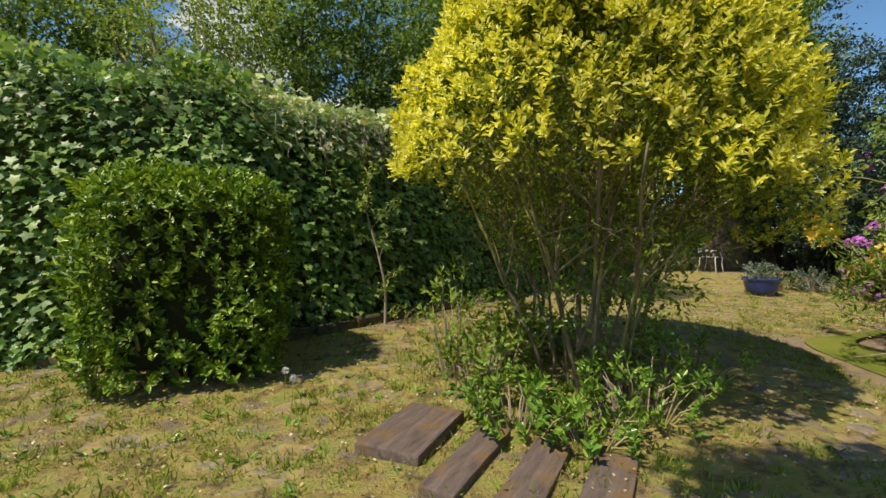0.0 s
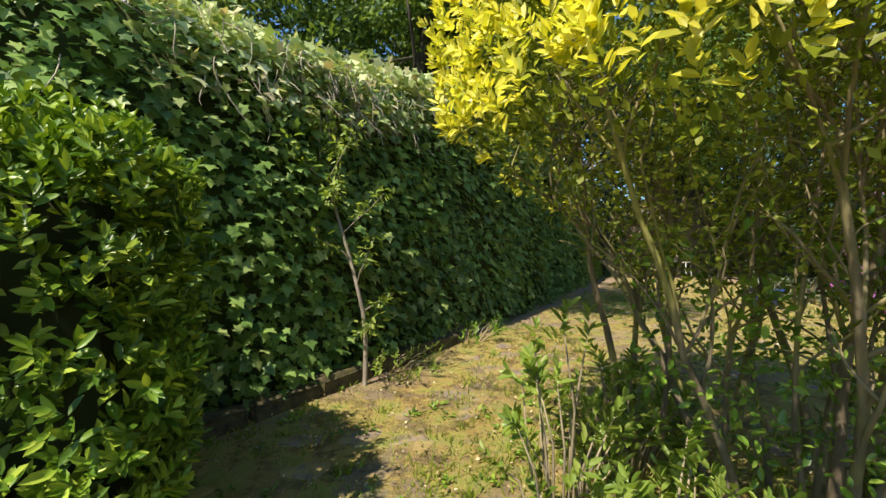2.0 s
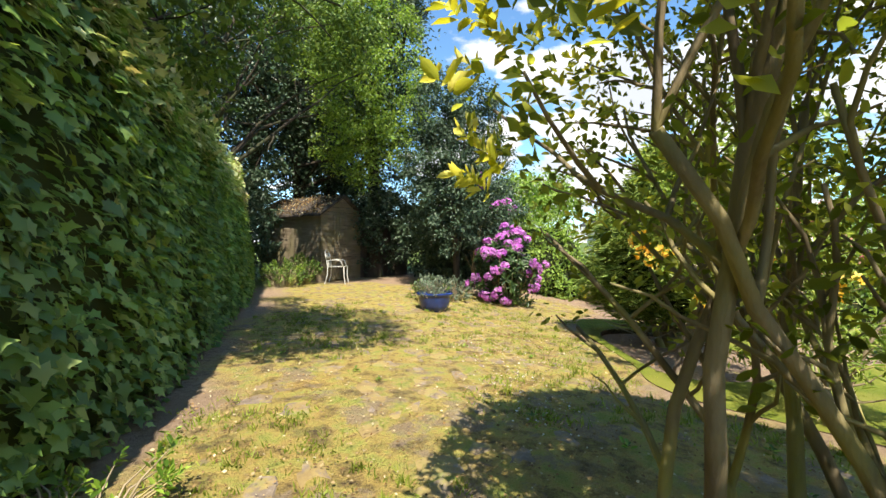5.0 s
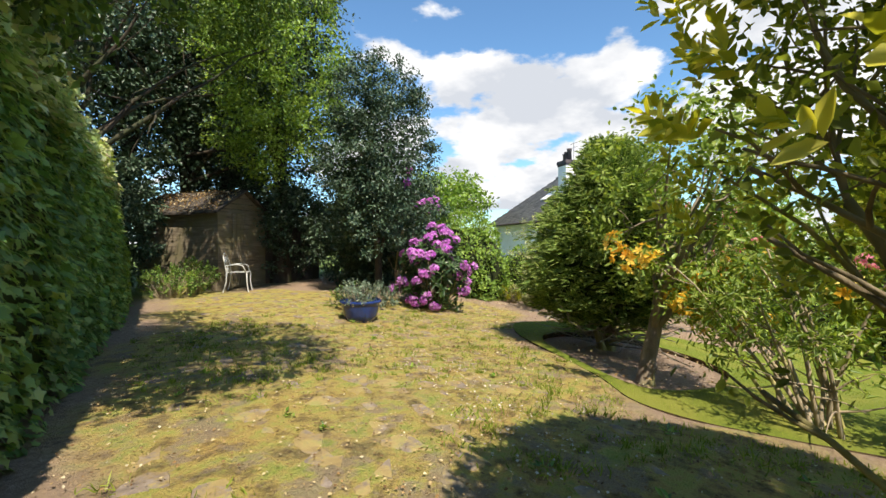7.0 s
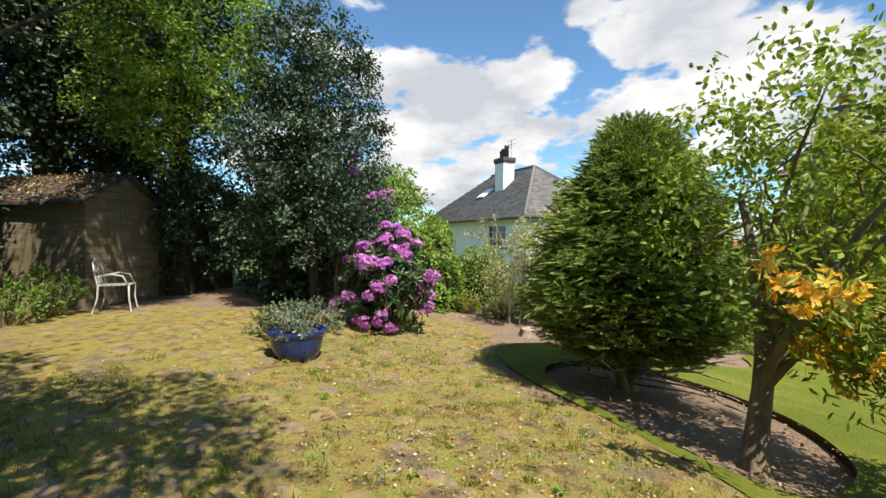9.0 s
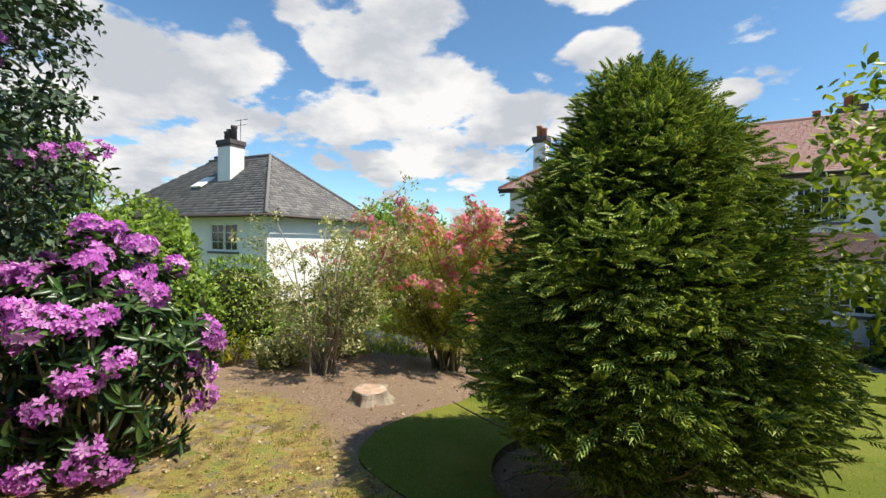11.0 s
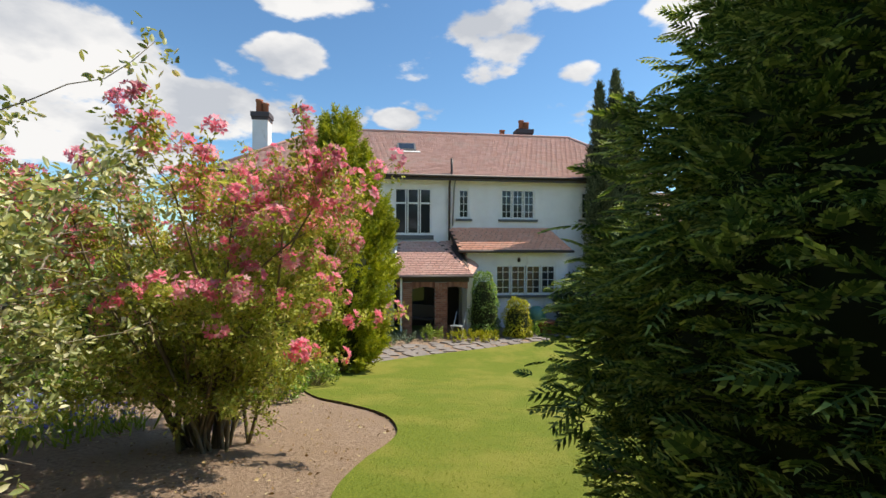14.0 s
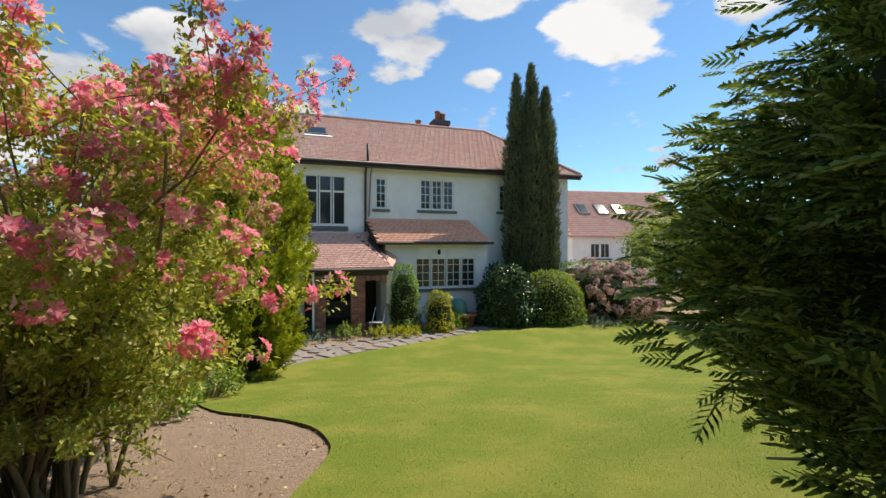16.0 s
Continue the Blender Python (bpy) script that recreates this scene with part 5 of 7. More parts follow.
# never in view: added so its canopy shadows the paving right of the start
broad_tree("unseen_shade_tree", "unseen leafy tree added to shade the ground by the timber slabs", -0.4, -2.4, 4.6, 0.12, (0.1, 2.45, 4.1), (0.7, 0.32, 0.3), 60, 50, 0.08, TREE_DEEP, 0.5, BARK, 0.28, -1.0, 8, (0.1, 0.25), "oval")
broad_tree("ash_tree", "ash tree with boughs hanging over the hedge", -0.7, 7.9, 6.0, 0.13, (1.9, -1.0, 4.3), (1.7, 1.5, 1.1), 190, 52, 0.085, TREE_DEEP, 0.35, BARK_DARK, 0.42, -1.0, 12, (0.1, -0.05), "oval")
broad_tree("hawthorn", "old forked hawthorn with white blossom over the hedge", -3.5, 6.2, 4.8, 0.13, (0, 0, 3.9), (1.5, 1.2, 1.0), 150, 45, 0.06, YOUNG, 0.35, BARK, 0.35, -0.9, 9)
open_shrub("rose_bush", "rose bush with a few pink blooms", 3.75, 2.75, 0.5, 1.15, 9, UNDER, 0.055, 200, 10, PINK, 6, zlow=0.3, tsize=0.05)
for x, y, hh, rr in ((10.6, 11.6, 3.2, 1.2), (11.6, 10.2, 3.0, 1.2), (12.4, 12.0, 3.6, 1.5), (10.2, 13.9, 3.4, 1.3), (11.6, 14.6, 3.6, 1.6), (9.6, 10.4, 1.6, 0.7), (6.7, 15.4, 3.4, 1.1)):
    broad_tree("evergreen_shrub", "dense dark evergreen shrub behind the shed", x, y, hh, 0.07, (0, 0, hh * 0.5), (rr, rr, hh * 0.52), 200, 55, 0.1, HOLLY, 0.1, BARK_DARK, 0.35, -1.0, 6)

# ---- houses ----
def tile_plane(bl, br, tl, tr, course, width, thick=0.02):
    """Overlapping tiles on a sloping four-sided plane; returns verts and tris."""
    bl, br, tl, tr = (np.array(p, float) for p in (bl, br, tl, tr))
    n_c = max(1, int(np.linalg.norm((tl + tr) / 2 - (bl + br) / 2) / course))
    nrm = np.cross(br - bl, tl - bl)
    nrm = nrm / np.linalg.norm(nrm)
    if nrm[2] < 0:
        nrm = -nrm
    V, T = [], []
    for c in range(n_c):
        f0, f1 = c / n_c, min(1.0, (c + 1.25) / n_c)
        a0, b0, a1, b1 = bl + (tl - bl) * f0, br + (tr - br) * f0, bl + (tl - bl) * f1, br + (tr - br) * f1
        m_ = max(1, int(np.linalg.norm(b0 - a0) / width))
        for k in range(m_):
            u0, u1 = (k + (0.5 if c % 2 else 0)) / m_, (k + 1 + (0.5 if c % 2 else 0)) / m_
            if c % 2 and k == m_ - 1:
                u1 = 1.0
            u0, u1 = min(u0, 1), min(u1, 1)
            if u1 - u0 < 0.2 / m_:
                continue
            g = 0.03 * (u1 - u0)
            lift = nrm * (thick + rng.uniform(0, 0.006))
            q0, q1 = a0 + (b0 - a0) * (u0 + g) + lift, a0 + (b0 - a0) * (u1 - g) + lift
            q2, q3 = a1 + (b1 - a1) * (u1 - g), a1 + (b1 - a1) * (u0 + g)
            i = len(V)
            V += [q0, q1, q2, q3, q0 - lift * 1.3, q1 - lift * 1.3]
            T += [(i, i + 1, i + 2), (i, i + 2, i + 3), (i + 4, i + 5, i + 1), (i + 4, i + 1, i)]
    return V, T


def join_geo(pieces):
    V, T = [], []
    for v, t in pieces:
        k = len(V)
        V += list(v)
        T += [(a + k, b + k, c + k) for a, b, c in t]
    return V, T


def holed_wall(x0, x1, z0, z1, y, thick, holes):
    """A wall in the x-z plane, its face at y, with openings that go through it."""
    bm = bmesh.new()
    xs = sorted({x0, x1, *[h[0] for h in holes], *[h[1] for h in holes]})
    zs = sorted({z0, z1, *[h[2] for h in holes], *[h[3] for h in holes]})

    def quad(*p):
        bm.faces.new([bm.verts.new(v) for v in p])

    for xa, xb in zip(xs, xs[1:]):
        for za, zb in zip(zs, zs[1:]):
            if any(h[0] <= xa and xb <= h[1] and h[2] <= za and zb <= h[3] for h in holes):
                continue
            quad((xa, y, za), (xa, y, zb), (xb, y, zb), (xb, y, za))
            quad((xa, y - thick, za), (xb, y - thick, za), (xb, y - thick, zb), (xa, y - thick, zb))
    for a, b, c, d in holes + [(x0, x1, z0, z1)]:
        quad((a, y, c), (b, y, c), (b, y - thick, c), (a, y - thick, c))
        quad((a, y, d), (a, y - thick, d), (b, y - thick, d), (b, y, d))
        quad((a, y, c), (a, y - thick, c), (a, y - thick, d), (a, y, d))
        quad((b, y, c), (b, y, d), (b, y - thick, d), (b, y - thick, c))
    bmesh.ops.remove_doubles(bm, verts=bm.verts, dist=0.0005)
    bmesh.ops.recalc_face_normals(bm, faces=bm.faces)
    return bm


def window(parent, x0, x1, z0, z1, y, casements, rows, cols, sill=True, transom=0.0):
    """A painted window: outer frame, casements with glazing bars, a pane behind each, a sill below."""
    f = 0.055
    bm = box(x0, x1, y - 0.1, y - 0.03, z0, z0 + f)
    box(x0, x1, y - 0.1, y - 0.03, z1 - f, z1, 0, bm)
    box(x0, x0 + f, y - 0.1, y - 0.032, z0 + f, z1 - f, 0, bm)
    box(x1 - f, x1, y - 0.1, y - 0.032, z0 + f, z1 - f, 0, bm)
    w = part("window", bm_mesh("window", bm, WHITE_PAINT), parent, "white painted window frame")
    step = (x1 - x0) / casements
    for k in range(casements):
        a, b = x0 + step * k, x0 + step * (k + 1)
        bm = box(a + 0.02, a + 0.065, y - 0.085, y - 0.02, z0 + 0.03, z1 - 0.03)
        box(b - 0.065, b - 0.02, y - 0.085, y - 0.02, z0 + 0.03, z1 - 0.03, 0, bm)
        box(a + 0.06, b - 0.06, y - 0.085, y - 0.022, z0 + 0.03, z0 + 0.085, 0, bm)
        box(a + 0.06, b - 0.06, y - 0.085, y - 0.022, z1 - 0.085, z1 - 0.03, 0, bm)
        if transom:
            box(a + 0.06, b - 0.06, y - 0.085, y - 0.018, transom - 0.035, transom + 0.035, 0, bm)
        for c in range(1, cols):
            m_ = a + (b - a) * c / cols
            box(m_ - 0.011, m_ + 0.011, y - 0.07, y - 0.035, z0 + 0.06, z1 - 0.06, 0, bm)
        for r in range(1, rows):
            m_ = z0 + (z1 - z0) * r / rows
            box(a + 0.05, b - 0.05, y - 0.068, y - 0.037, m_ - 0.011, m_ + 0.011, 0, bm)
        part("casement", bm_mesh("casement", bm, WHITE_PAINT), w)
        part("pane", bm_mesh("pane", box(a + 0.05, b - 0.05, y - 0.062, y - 0.056, z0 + 0.06, z1 - 0.06), GLASS), w, "dark reflecting glass")
    if sill:
        part("sill", bm_mesh("sill", box(x0 - 0.12, x1 + 0.12, y - 0.06, y + 0.09, z0 - 0.1, z0 - 0.004, 0.012), SILL), w, "dark grey stone sill")
    return w


def chimney(parent, x, y, z0, z1, w, d, mat, pots, potmat, label):
    c = part("chimney", bm_mesh("chimney", box(x - w / 2, x + w / 2, y - d / 2, y + d / 2, z0, z1, 0.02), mat), parent, label)
    bm = box(x - w / 2 - 0.07, x + w / 2 + 0.07, y - d / 2 - 0.07, y + d / 2 + 0.07, z1 - 0.2, z1 + 0.02, 0.02)
    box(x - w / 2 - 0.03, x + w / 2 + 0.03, y - d / 2 - 0.03, y + d / 2 + 0.03, z1 - 0.32, z1 - 0.203, 0.01, bm)
    part("chimney_cap", bm_mesh("chimney_cap", bm, DARK_CLAY), c)
    for dx, h in pots:
        part("chimney_pot", bm_mesh("chimney_pot", lathe([(0.14, 0), (0.13, h * 0.8), (0.16, h * 0.85), (0.16, h), (0.12, h)], 14, None, x + dx, y, z1 + 0.02), potmat, True), c)


def main_house():
    t = thing("house", "white rendered two-storey house with red clay tile roofs", "house", HOUSE)
    G = -2.1
    X0, X1 = -6.45, 11.6       # right and left ends as seen from the garden
    holes = [(-0.91, 0.55, 2.4, 3.68), (1.91, 2.36, 2.4, 3.65), (-3.95, -2.98, 2.43, 3.62), (3.48, 5.0, 1.72, 3.66)]
    part("front_wall", bm_mesh("front_wall", holed_wall(X0, X1, G, 4.12, 0, 0.3, holes), RENDER_WALL), t)
    for w_ in ((X0, X0 + 0.3, -7.4, -0.31), (X1 - 0.3, X1, -7.4, -0.31), (X0, X1, -7.7, -7.41)):
        part("wall", bm_mesh("wall", box(*w_, G, 4.1), RENDER_WALL), t)
    # one dark board gives the windows their indoor dimness by colour
    part("painted_room_shade", bm_mesh("painted_room_shade", box(X0 + 0.35, X1 - 0.35, -1.9, -1.8, G, 4.0), ROOM_SHADE), t, "dark board painted as the dimness of the rooms")
    # roof
    e, zr, ze = 0.42, 6.85, 4.12
    R0, R1, yr = -3.9, 8.4, -3.6
    rear = -7.9
    V, T = join_geo([tile_plane((X1 + e, e, ze), (X0 - e, e, ze), (R1, yr, zr), (R0, yr, zr), 0.13, 0.24),
                     tile_plane((X0 - e, e, ze), (X0 - e, rear, ze), (R0, yr, zr), (R0, yr, zr), 0.13, 0.24),
                     tile_plane((X1 + e, rear, ze), (X1 + e, e, ze), (R1, yr, zr), (R1, yr, zr), 0.13, 0.24)])
    roof = part("roof", tri_mesh("roof", V, T, TILE), t, "weathered pinkish-red clay tiles")
    bm = bmesh.new()
    c = [bm.verts.new(p) for p in ((X1 + e, e, ze - 0.02), (X0 - e, e, ze - 0.02), (X0 - e, rear, ze - 0.02), (X1 + e, rear, ze - 0.02), (R1, yr, zr - 0.02), (R0, yr, zr - 0.02))]
    for f in ((0, 1, 5, 4), (1, 2, 5), (2, 3, 4, 5), (3, 0, 4), (3, 2, 1, 0)):
        bm.faces.new([c[i] for i in f])
    part("roof_deck", bm_mesh("roof_deck", bm, TILE), roof)
    ridge = [[((R0, yr, zr + 0.03), 0.07), ((R1, yr, zr + 0.03), 0.07)], [((R0, yr, zr + 0.03), 0.07), ((X0 - e, e, ze + 0.05), 0.07)], [((R1, yr, zr + 0.03), 0.07), ((X1 + e, e, ze + 0.05), 0.07)]]
    part("ridge", tri_mesh("ridge", *tubes(ridge, 8), TILE), roof)
    part("gutter", tri_mesh("gutter", *tubes([[((X1 + e, e + 0.06, ze - 0.03), 0.06), ((X0 - e, e + 0.06, ze - 0.03), 0.06)]], 8), DARK_PAINT), t, "dark brown gutter")
    part("fascia", bm_mesh("fascia", box(X0 - e, X1 + e, e - 0.03, e - 0.005, ze - 0.2, ze - 0.03), DARK_PAINT), t)
    part("soffit", bm_mesh("soffit", box(X0 - e, X1 + e, 0.004, e - 0.034, ze - 0.07, ze - 0.03), WHITE_PAINT), t)
    part("downpipe", tri_mesh("downpipe", *tubes([[((2.75, 0.3, 4.05), 0.045), ((2.75, 0.1, 3.7), 0.045), ((2.75, 0.08, 1.5), 0.045)]], 8), DARK_PAINT), t)
    part("downpipe", tri_mesh("downpipe", *tubes([[((2.52, 0.3, 4.05), 0.03), ((2.55, 0.1, 3.7), 0.03), ((2.62, 0.08, 2.1), 0.03)]], 8), METAL), t, "thin grey waste pipe")
    part("flue", tri_mesh("flue", *tubes([[((2.69, 0.3, 4.1), 0.05), ((2.69, 0.3, 4.85), 0.05)]], 8), IRON), t, "dark soil vent pipe above the eaves")
    # roof window
    f = (ze + (zr - ze) * (e + 1.9) / (e - yr))
    sl = math.degrees(math.atan2(zr - ze, e - yr))
    rw = part("roof_window", bm_mesh("roof_window", box(-0.42, 0.42, -0.4, 0.4, 0.0, 0.09, 0.01), SILL), t, "tilted grey-framed roof window")
    rw.matrix_local = pose(4.45, -1.95, f + 0.02, -sl, 0, 0)
    part("pane", bm_mesh("pane", box(-0.34, 0.34, -0.31, 0.31, 0.092, 0.1), GLASS), rw)
    part("flashing", bm_mesh("flashing", box(-0.6, 0.5, 0.44, 0.56, 0.03, 0.05), WHITE_PAINT), rw)
    window(t, -0.91, 0.55, 2.4, 3.68, 0, 3, 4, 2)
    window(t, 1.91, 2.36, 2.4, 3.65, 0, 1, 4, 2)
    window(t, -3.95, -2.98, 2.43, 3.62, 0, 2, 4, 2)
    window(t, 3.48, 5.0, 1.72, 3.66, 0, 3, 1, 1, False, 3.02)
    part("lead_band", bm_mesh("lead_band", box(3.4, 5.15, 0.004, 0.06, 1.52, 1.7), SILL), t)
    # ground-floor extension under its lean-to roof
    gh = [(-1.5, 0.99, -0.69, 0.53)]
    part("extension_wall", bm_mesh("extension_wall", holed_wall(-2.0, 2.15, G, 1.05, 0.9, 0.25, gh), RENDER_WALL), t)
    part("extension_side", bm_mesh("extension_side", box(-2.0, -1.76, 0.004, 0.645, G, 1.3), RENDER_WALL), t)
    window(t, -1.5, 0.99, -0.69, 0.53, 0.9, 4, 4, 2)
    V, T = tile_plane((2.5, 1.25, 1.1), (-2.05, 1.25, 1.12), (2.8, 0.02, 2.03), (-1.5, 0.02, 2.05), 0.13, 0.22)
    pr = part("lean_to_roof", tri_mesh("lean_to_roof", V, T, TILE_NEW), t, "bright orange clay lean-to roof")
    bm = bmesh.new()
    c = [bm.verts.new(p) for p in ((2.5, 1.25, 1.06), (-2.05, 1.25, 1.08), (-1.5, 0.01, 2.0), (2.8, 0.01, 1.98), (-1.7, 0.01, 1.06), (2.5, 0.01, 1.06))]
    for f_ in ((0, 1, 2, 3), (1, 4, 2), (0, 3, 5), (0, 5, 4, 1)):
        bm.faces.new([c[i] for i in f_])
    part("roof_deck", bm_mesh("roof_deck", bm, DARK_PAINT), pr)
    part("gutter", tri_mesh("gutter", *tubes([[((2.55, 1.3, 1.05), 0.055), ((-2.1, 1.3, 1.07), 0.055)]], 8), DARK_PAINT), pr)
    part("wall_lamp", bm_mesh("wall_lamp", lathe([(0.03, 0), (0.06, 0.05), (0.06, 0.15), (0.02, 0.2)], 10, None, 0.05, 0.97, 0.62), IRON), t)
    # porch
    V, T = join_geo([tile_plane((5.05, 2.35, 0.2), (2.2, 2.35, 0.22), (4.85, 0.05, 1.45), (3.3, 0.05, 1.45), 0.13, 0.22),
                     tile_plane((2.2, 2.35, 0.22), (1.7, 1.0, 0.5), (3.3, 0.05, 1.45), (2.6, 0.05, 1.5), 0.13, 0.22)])
    po = part("porch_roof", tri_mesh("porch_roof", V, T, TILE), t, "red clay tiled porch roof")
    bm = bmesh.new()
    c = [bm.verts.new(p) for p in ((5.05, 2.35, 0.16), (2.2, 2.35, 0.18), (3.3, 0.05, 1.41), (4.85, 0.05, 1.41), (1.7, 1.0, 0.46), (2.6, 0.05, 1.46))]
    for f_ in ((0, 1, 2, 3), (1, 4, 5, 2)):
        bm.faces.new([c[i] for i in f_])
    part("roof_deck", bm_mesh("roof_deck", bm, DARK_PAINT), po)
    part("gutter", tri_mesh("gutter", *tubes([[((5.1, 2.4, 0.15), 0.05), ((2.2, 2.4, 0.16), 0.05)]], 8), DARK_PAINT), po)
    part("barge_board", tri_mesh("barge_board", *tubes([[((5.05, 2.4, 0.2), 0.05), ((4.9, 0.05, 1.5), 0.05)]], 4), WHITE_PAINT), po)
    part("beam", bm_mesh("beam", box(2.3, 4.95, 2.0, 2.2, -0.05, 0.14, 0.01), DARK_PAINT), t, "dark timber porch beam")
    for xa, xb in ((4.38, 4.72), (3.1, 3.56)):
        pieces = bmesh.new()
        z = G
        k = 0
        while z < -0.12:
            off = 0.0 if k % 2 else 0.11
            x = xa
            while x < xb - 0.02:
                w_ = min(0.22 - (off if x == xa else 0), xb - x)
                box(x + 0.005, x + w_ - 0.005, 1.92, 2.26, z + 0.005, z + 0.07, 0, pieces)
                x += w_
            z += 0.075
            k += 1
        p = part("brick_pier", bm_mesh("brick_pier", box(xa + 0.012, xb - 0.012, 1.935, 2.245, G, -0.06), MORTAR), t, "red-brown brick porch pier")
        tagged(part("brickwork", bm_mesh("brickwork", pieces, BRICK), p), kind="stuff")
    # flat brick arch over the opening
    bm = bmesh.new()
    for k in range(26):
        x = 2.35 + k * 0.1
        sag = 0.1 * abs(math.sin((x - 3.33) / 1.05 * math.pi))
        box(x, x + 0.09, 1.98, 2.2, -0.32 + sag, -0.06, 0, bm)
    tagged(part("brick_arch", bm_mesh("brick_arch", bm, BRICK), t), kind="stuff")
    part("white_post", bm_mesh("white_post", box(4.74, 4.81, 2.2, 2.27, G, 0.16, 0.006), WHITE_PAINT), t)
    part("porch_wall", bm_mesh("porch_wall", box(2.16, 2.34, 0.905, 2.1, G, 0.14), RENDER_WALL), t)
    # dark sheet over the back wall: porch shade painted as colour
    part("porch_shade_panel", bm_mesh("porch_shade_panel", box(2.34, 5.0, 0.01, 0.06, G, 1.0), ROOM_SHADE), t)
    part("door_frame", bm_mesh("door_frame", box(3.7, 4.5, 0.065, 0.1, -1.2, -0.2, 0.01), IRON), t, "dark-framed window in the porch")
    part("pane", bm_mesh("pane", box(3.8, 4.4, 0.102, 0.11, -1.1, -0.3), GLASS), t)
    chimney(t, -1.65, -4.0, 6.2, 7.25, 0.75, 0.6, DARK_CLAY, [(0.12, 0.5), (-0.14, 0.4)], POTCLAY, "dark brick chimney with clay pots")
    chimney(t, -0.6, -4.3, 6.2, 7.0, 0.4, 0.4, DARK_CLAY, [(0, 0.3)], POTCLAY, "dark brick chimney")
    chimney(t, 10.75, -2.0, 4.4, 7.0, 0.65, 0.6, RENDER_WALL, [(0.12, 0.6), (-0.14, 0.45)], POTCLAY, "white rendered chimney with clay pots")
    # left bay with flat white canopy
    bm = box(6.6, 8.7, 0.004, 1.0, G, 3.9)
    part("bay", bm_mesh("bay", bm, RENDER_WALL), t)
    part("bay_canopy", bm_mesh("bay_canopy", box(6.4, 8.9, 0.004, 1.2, 3.93, 4.09, 0.02), WHITE_PAINT), t)
    window(t, 6.8, 8.5, 1.7, 3.4, 1.08, 3, 2, 2, True)
    part("garden_door", bm_mesh("garden_door", box(8.9, 9.4, 0.004, 0.1, G, -0.4, 0.01), WHITE_PAINT), t)


main_house()


def slate_house():
    t = thing("bungalow", "white bungalow with a grey slate hipped roof", "house", pose(24.05, 5.94, 0, 0, 0, 37))
    # x runs back along the shaded wall, y towards the garden
    W, D, G, E = 12.0, 6.6, -1.2, 2.55
    part("front_wall", bm_mesh("front_wall", holed_wall(0, W, G, E, 0, 0.3, [(1.8, 3.6, 0.95, 2.2)]), RENDER_WALL), t)
    for w_ in ((0, 0.3, -D, -0.31), (W - 0.3, W, -D, -0.31), (0, W, -D - 0.3, -D - 0.004)):
        part("wall", bm_mesh("wall", box(*w_, G, E), RENDER_WALL), t)
    # dark board painted as indoor shade behind the bungalow window
    part("painted_room_shade", bm_mesh("painted_room_shade", box(0.4, W - 0.4, -1.5, -1.4, G, E - 0.1), ROOM_SHADE), t)
    window(t, 1.8, 3.6, 0.95, 2.2, 0, 2, 3, 2)
    e, zr = 0.5, 5.85
    a, b = 3.6, W - 3.6
    yr = -D / 2
    V, T = join_geo([tile_plane((W + e, e, E), (-e, e, E), (b, yr, zr), (a, yr, zr), 0.2, 0.3), tile_plane((-e, e, E), (-e, -D - e, E), (a, yr, zr), (a, yr, zr), 0.2, 0.3)])
    roof = part("roof", tri_mesh("roof", V, T, SLATE), t, "grey slate roof")
    bm = bmesh.new()
    c = [bm.verts.new(p) for p in ((-e, e, E - 0.02), (W + e, e, E - 0.02), (W + e, -D - e, E - 0.02), (-e, -D - e, E - 0.02), (a, yr, zr - 0.03), (b, yr, zr - 0.03))]
    for f in ((0, 1, 5, 4), (1, 2, 5), (2, 3, 4, 5), (3, 0, 4), (3, 2, 1, 0)):
        bm.faces.new([c[i] for i in f])
    part("roof_deck", bm_mesh("roof_deck", bm, SLATE), roof)
    part("ridge", tri_mesh("ridge", *tubes([[((a, yr, zr + 0.02), 0.09), ((b, yr, zr + 0.02), 0.09)], [((a, yr, zr + 0.02), 0.08), ((-e, e, E + 0.04), 0.08)], [((a, yr, zr + 0.02), 0.08), ((-e, -D - e, E + 0.04), 0.08)]], 8), SLATE), roof)
    part("gutter", tri_mesh("gutter", *tubes([[((W, e + 0.05, E - 0.06), 0.07), ((-e - 0.05, e + 0.05, E - 0.06), 0.07), ((-e - 0.05, -D - e, E - 0.06), 0.07)]], 8), DARK_PAINT), t, "dark gutter")
    chimney(t, 4.9, -2.0, 3.9, 6.4, 0.95, 0.8, RENDER_WALL, [(-0.22, 0.75), (0.1, 0.6), (0.3, 0.5)], DARK_CLAY, "white rendered chimney with dark pots")
    chimney(t, 8.0, -4.0, 4.4, 6.2, 0.9, 0.6, DARK_CLAY, [(0.0, 0.6)], DARK_CLAY, "dark chimney stack")
    part("aerial", tri_mesh("aerial", *tubes([[((4.2, -2.0, 6.3), 0.02), ((4.2, -2.0, 7.5), 0.02)], [((3.7, -2.0, 7.4), 0.015), ((4.6, -2.0, 7.4), 0.015)], [((3.8, -2.0, 7.15), 0.012), ((4.5, -2.0, 7.15), 0.012)]], 5), METAL), t, "thin metal television aerial")
    rw = part("roof_window", bm_mesh("roof_window", box(-0.4, 0.4, -0.5, 0.5, 0, 0.08, 0.01), WHITE_PAINT), t, "raised roof window")
    rw.matrix_local = pose(6.3, -1.5, E + (zr - E) * 2.0 / (D / 2 + e) + 0.05, -math.degrees(math.atan2(zr - E, D / 2 + e)) + 6, 0, 0)


slate_house()


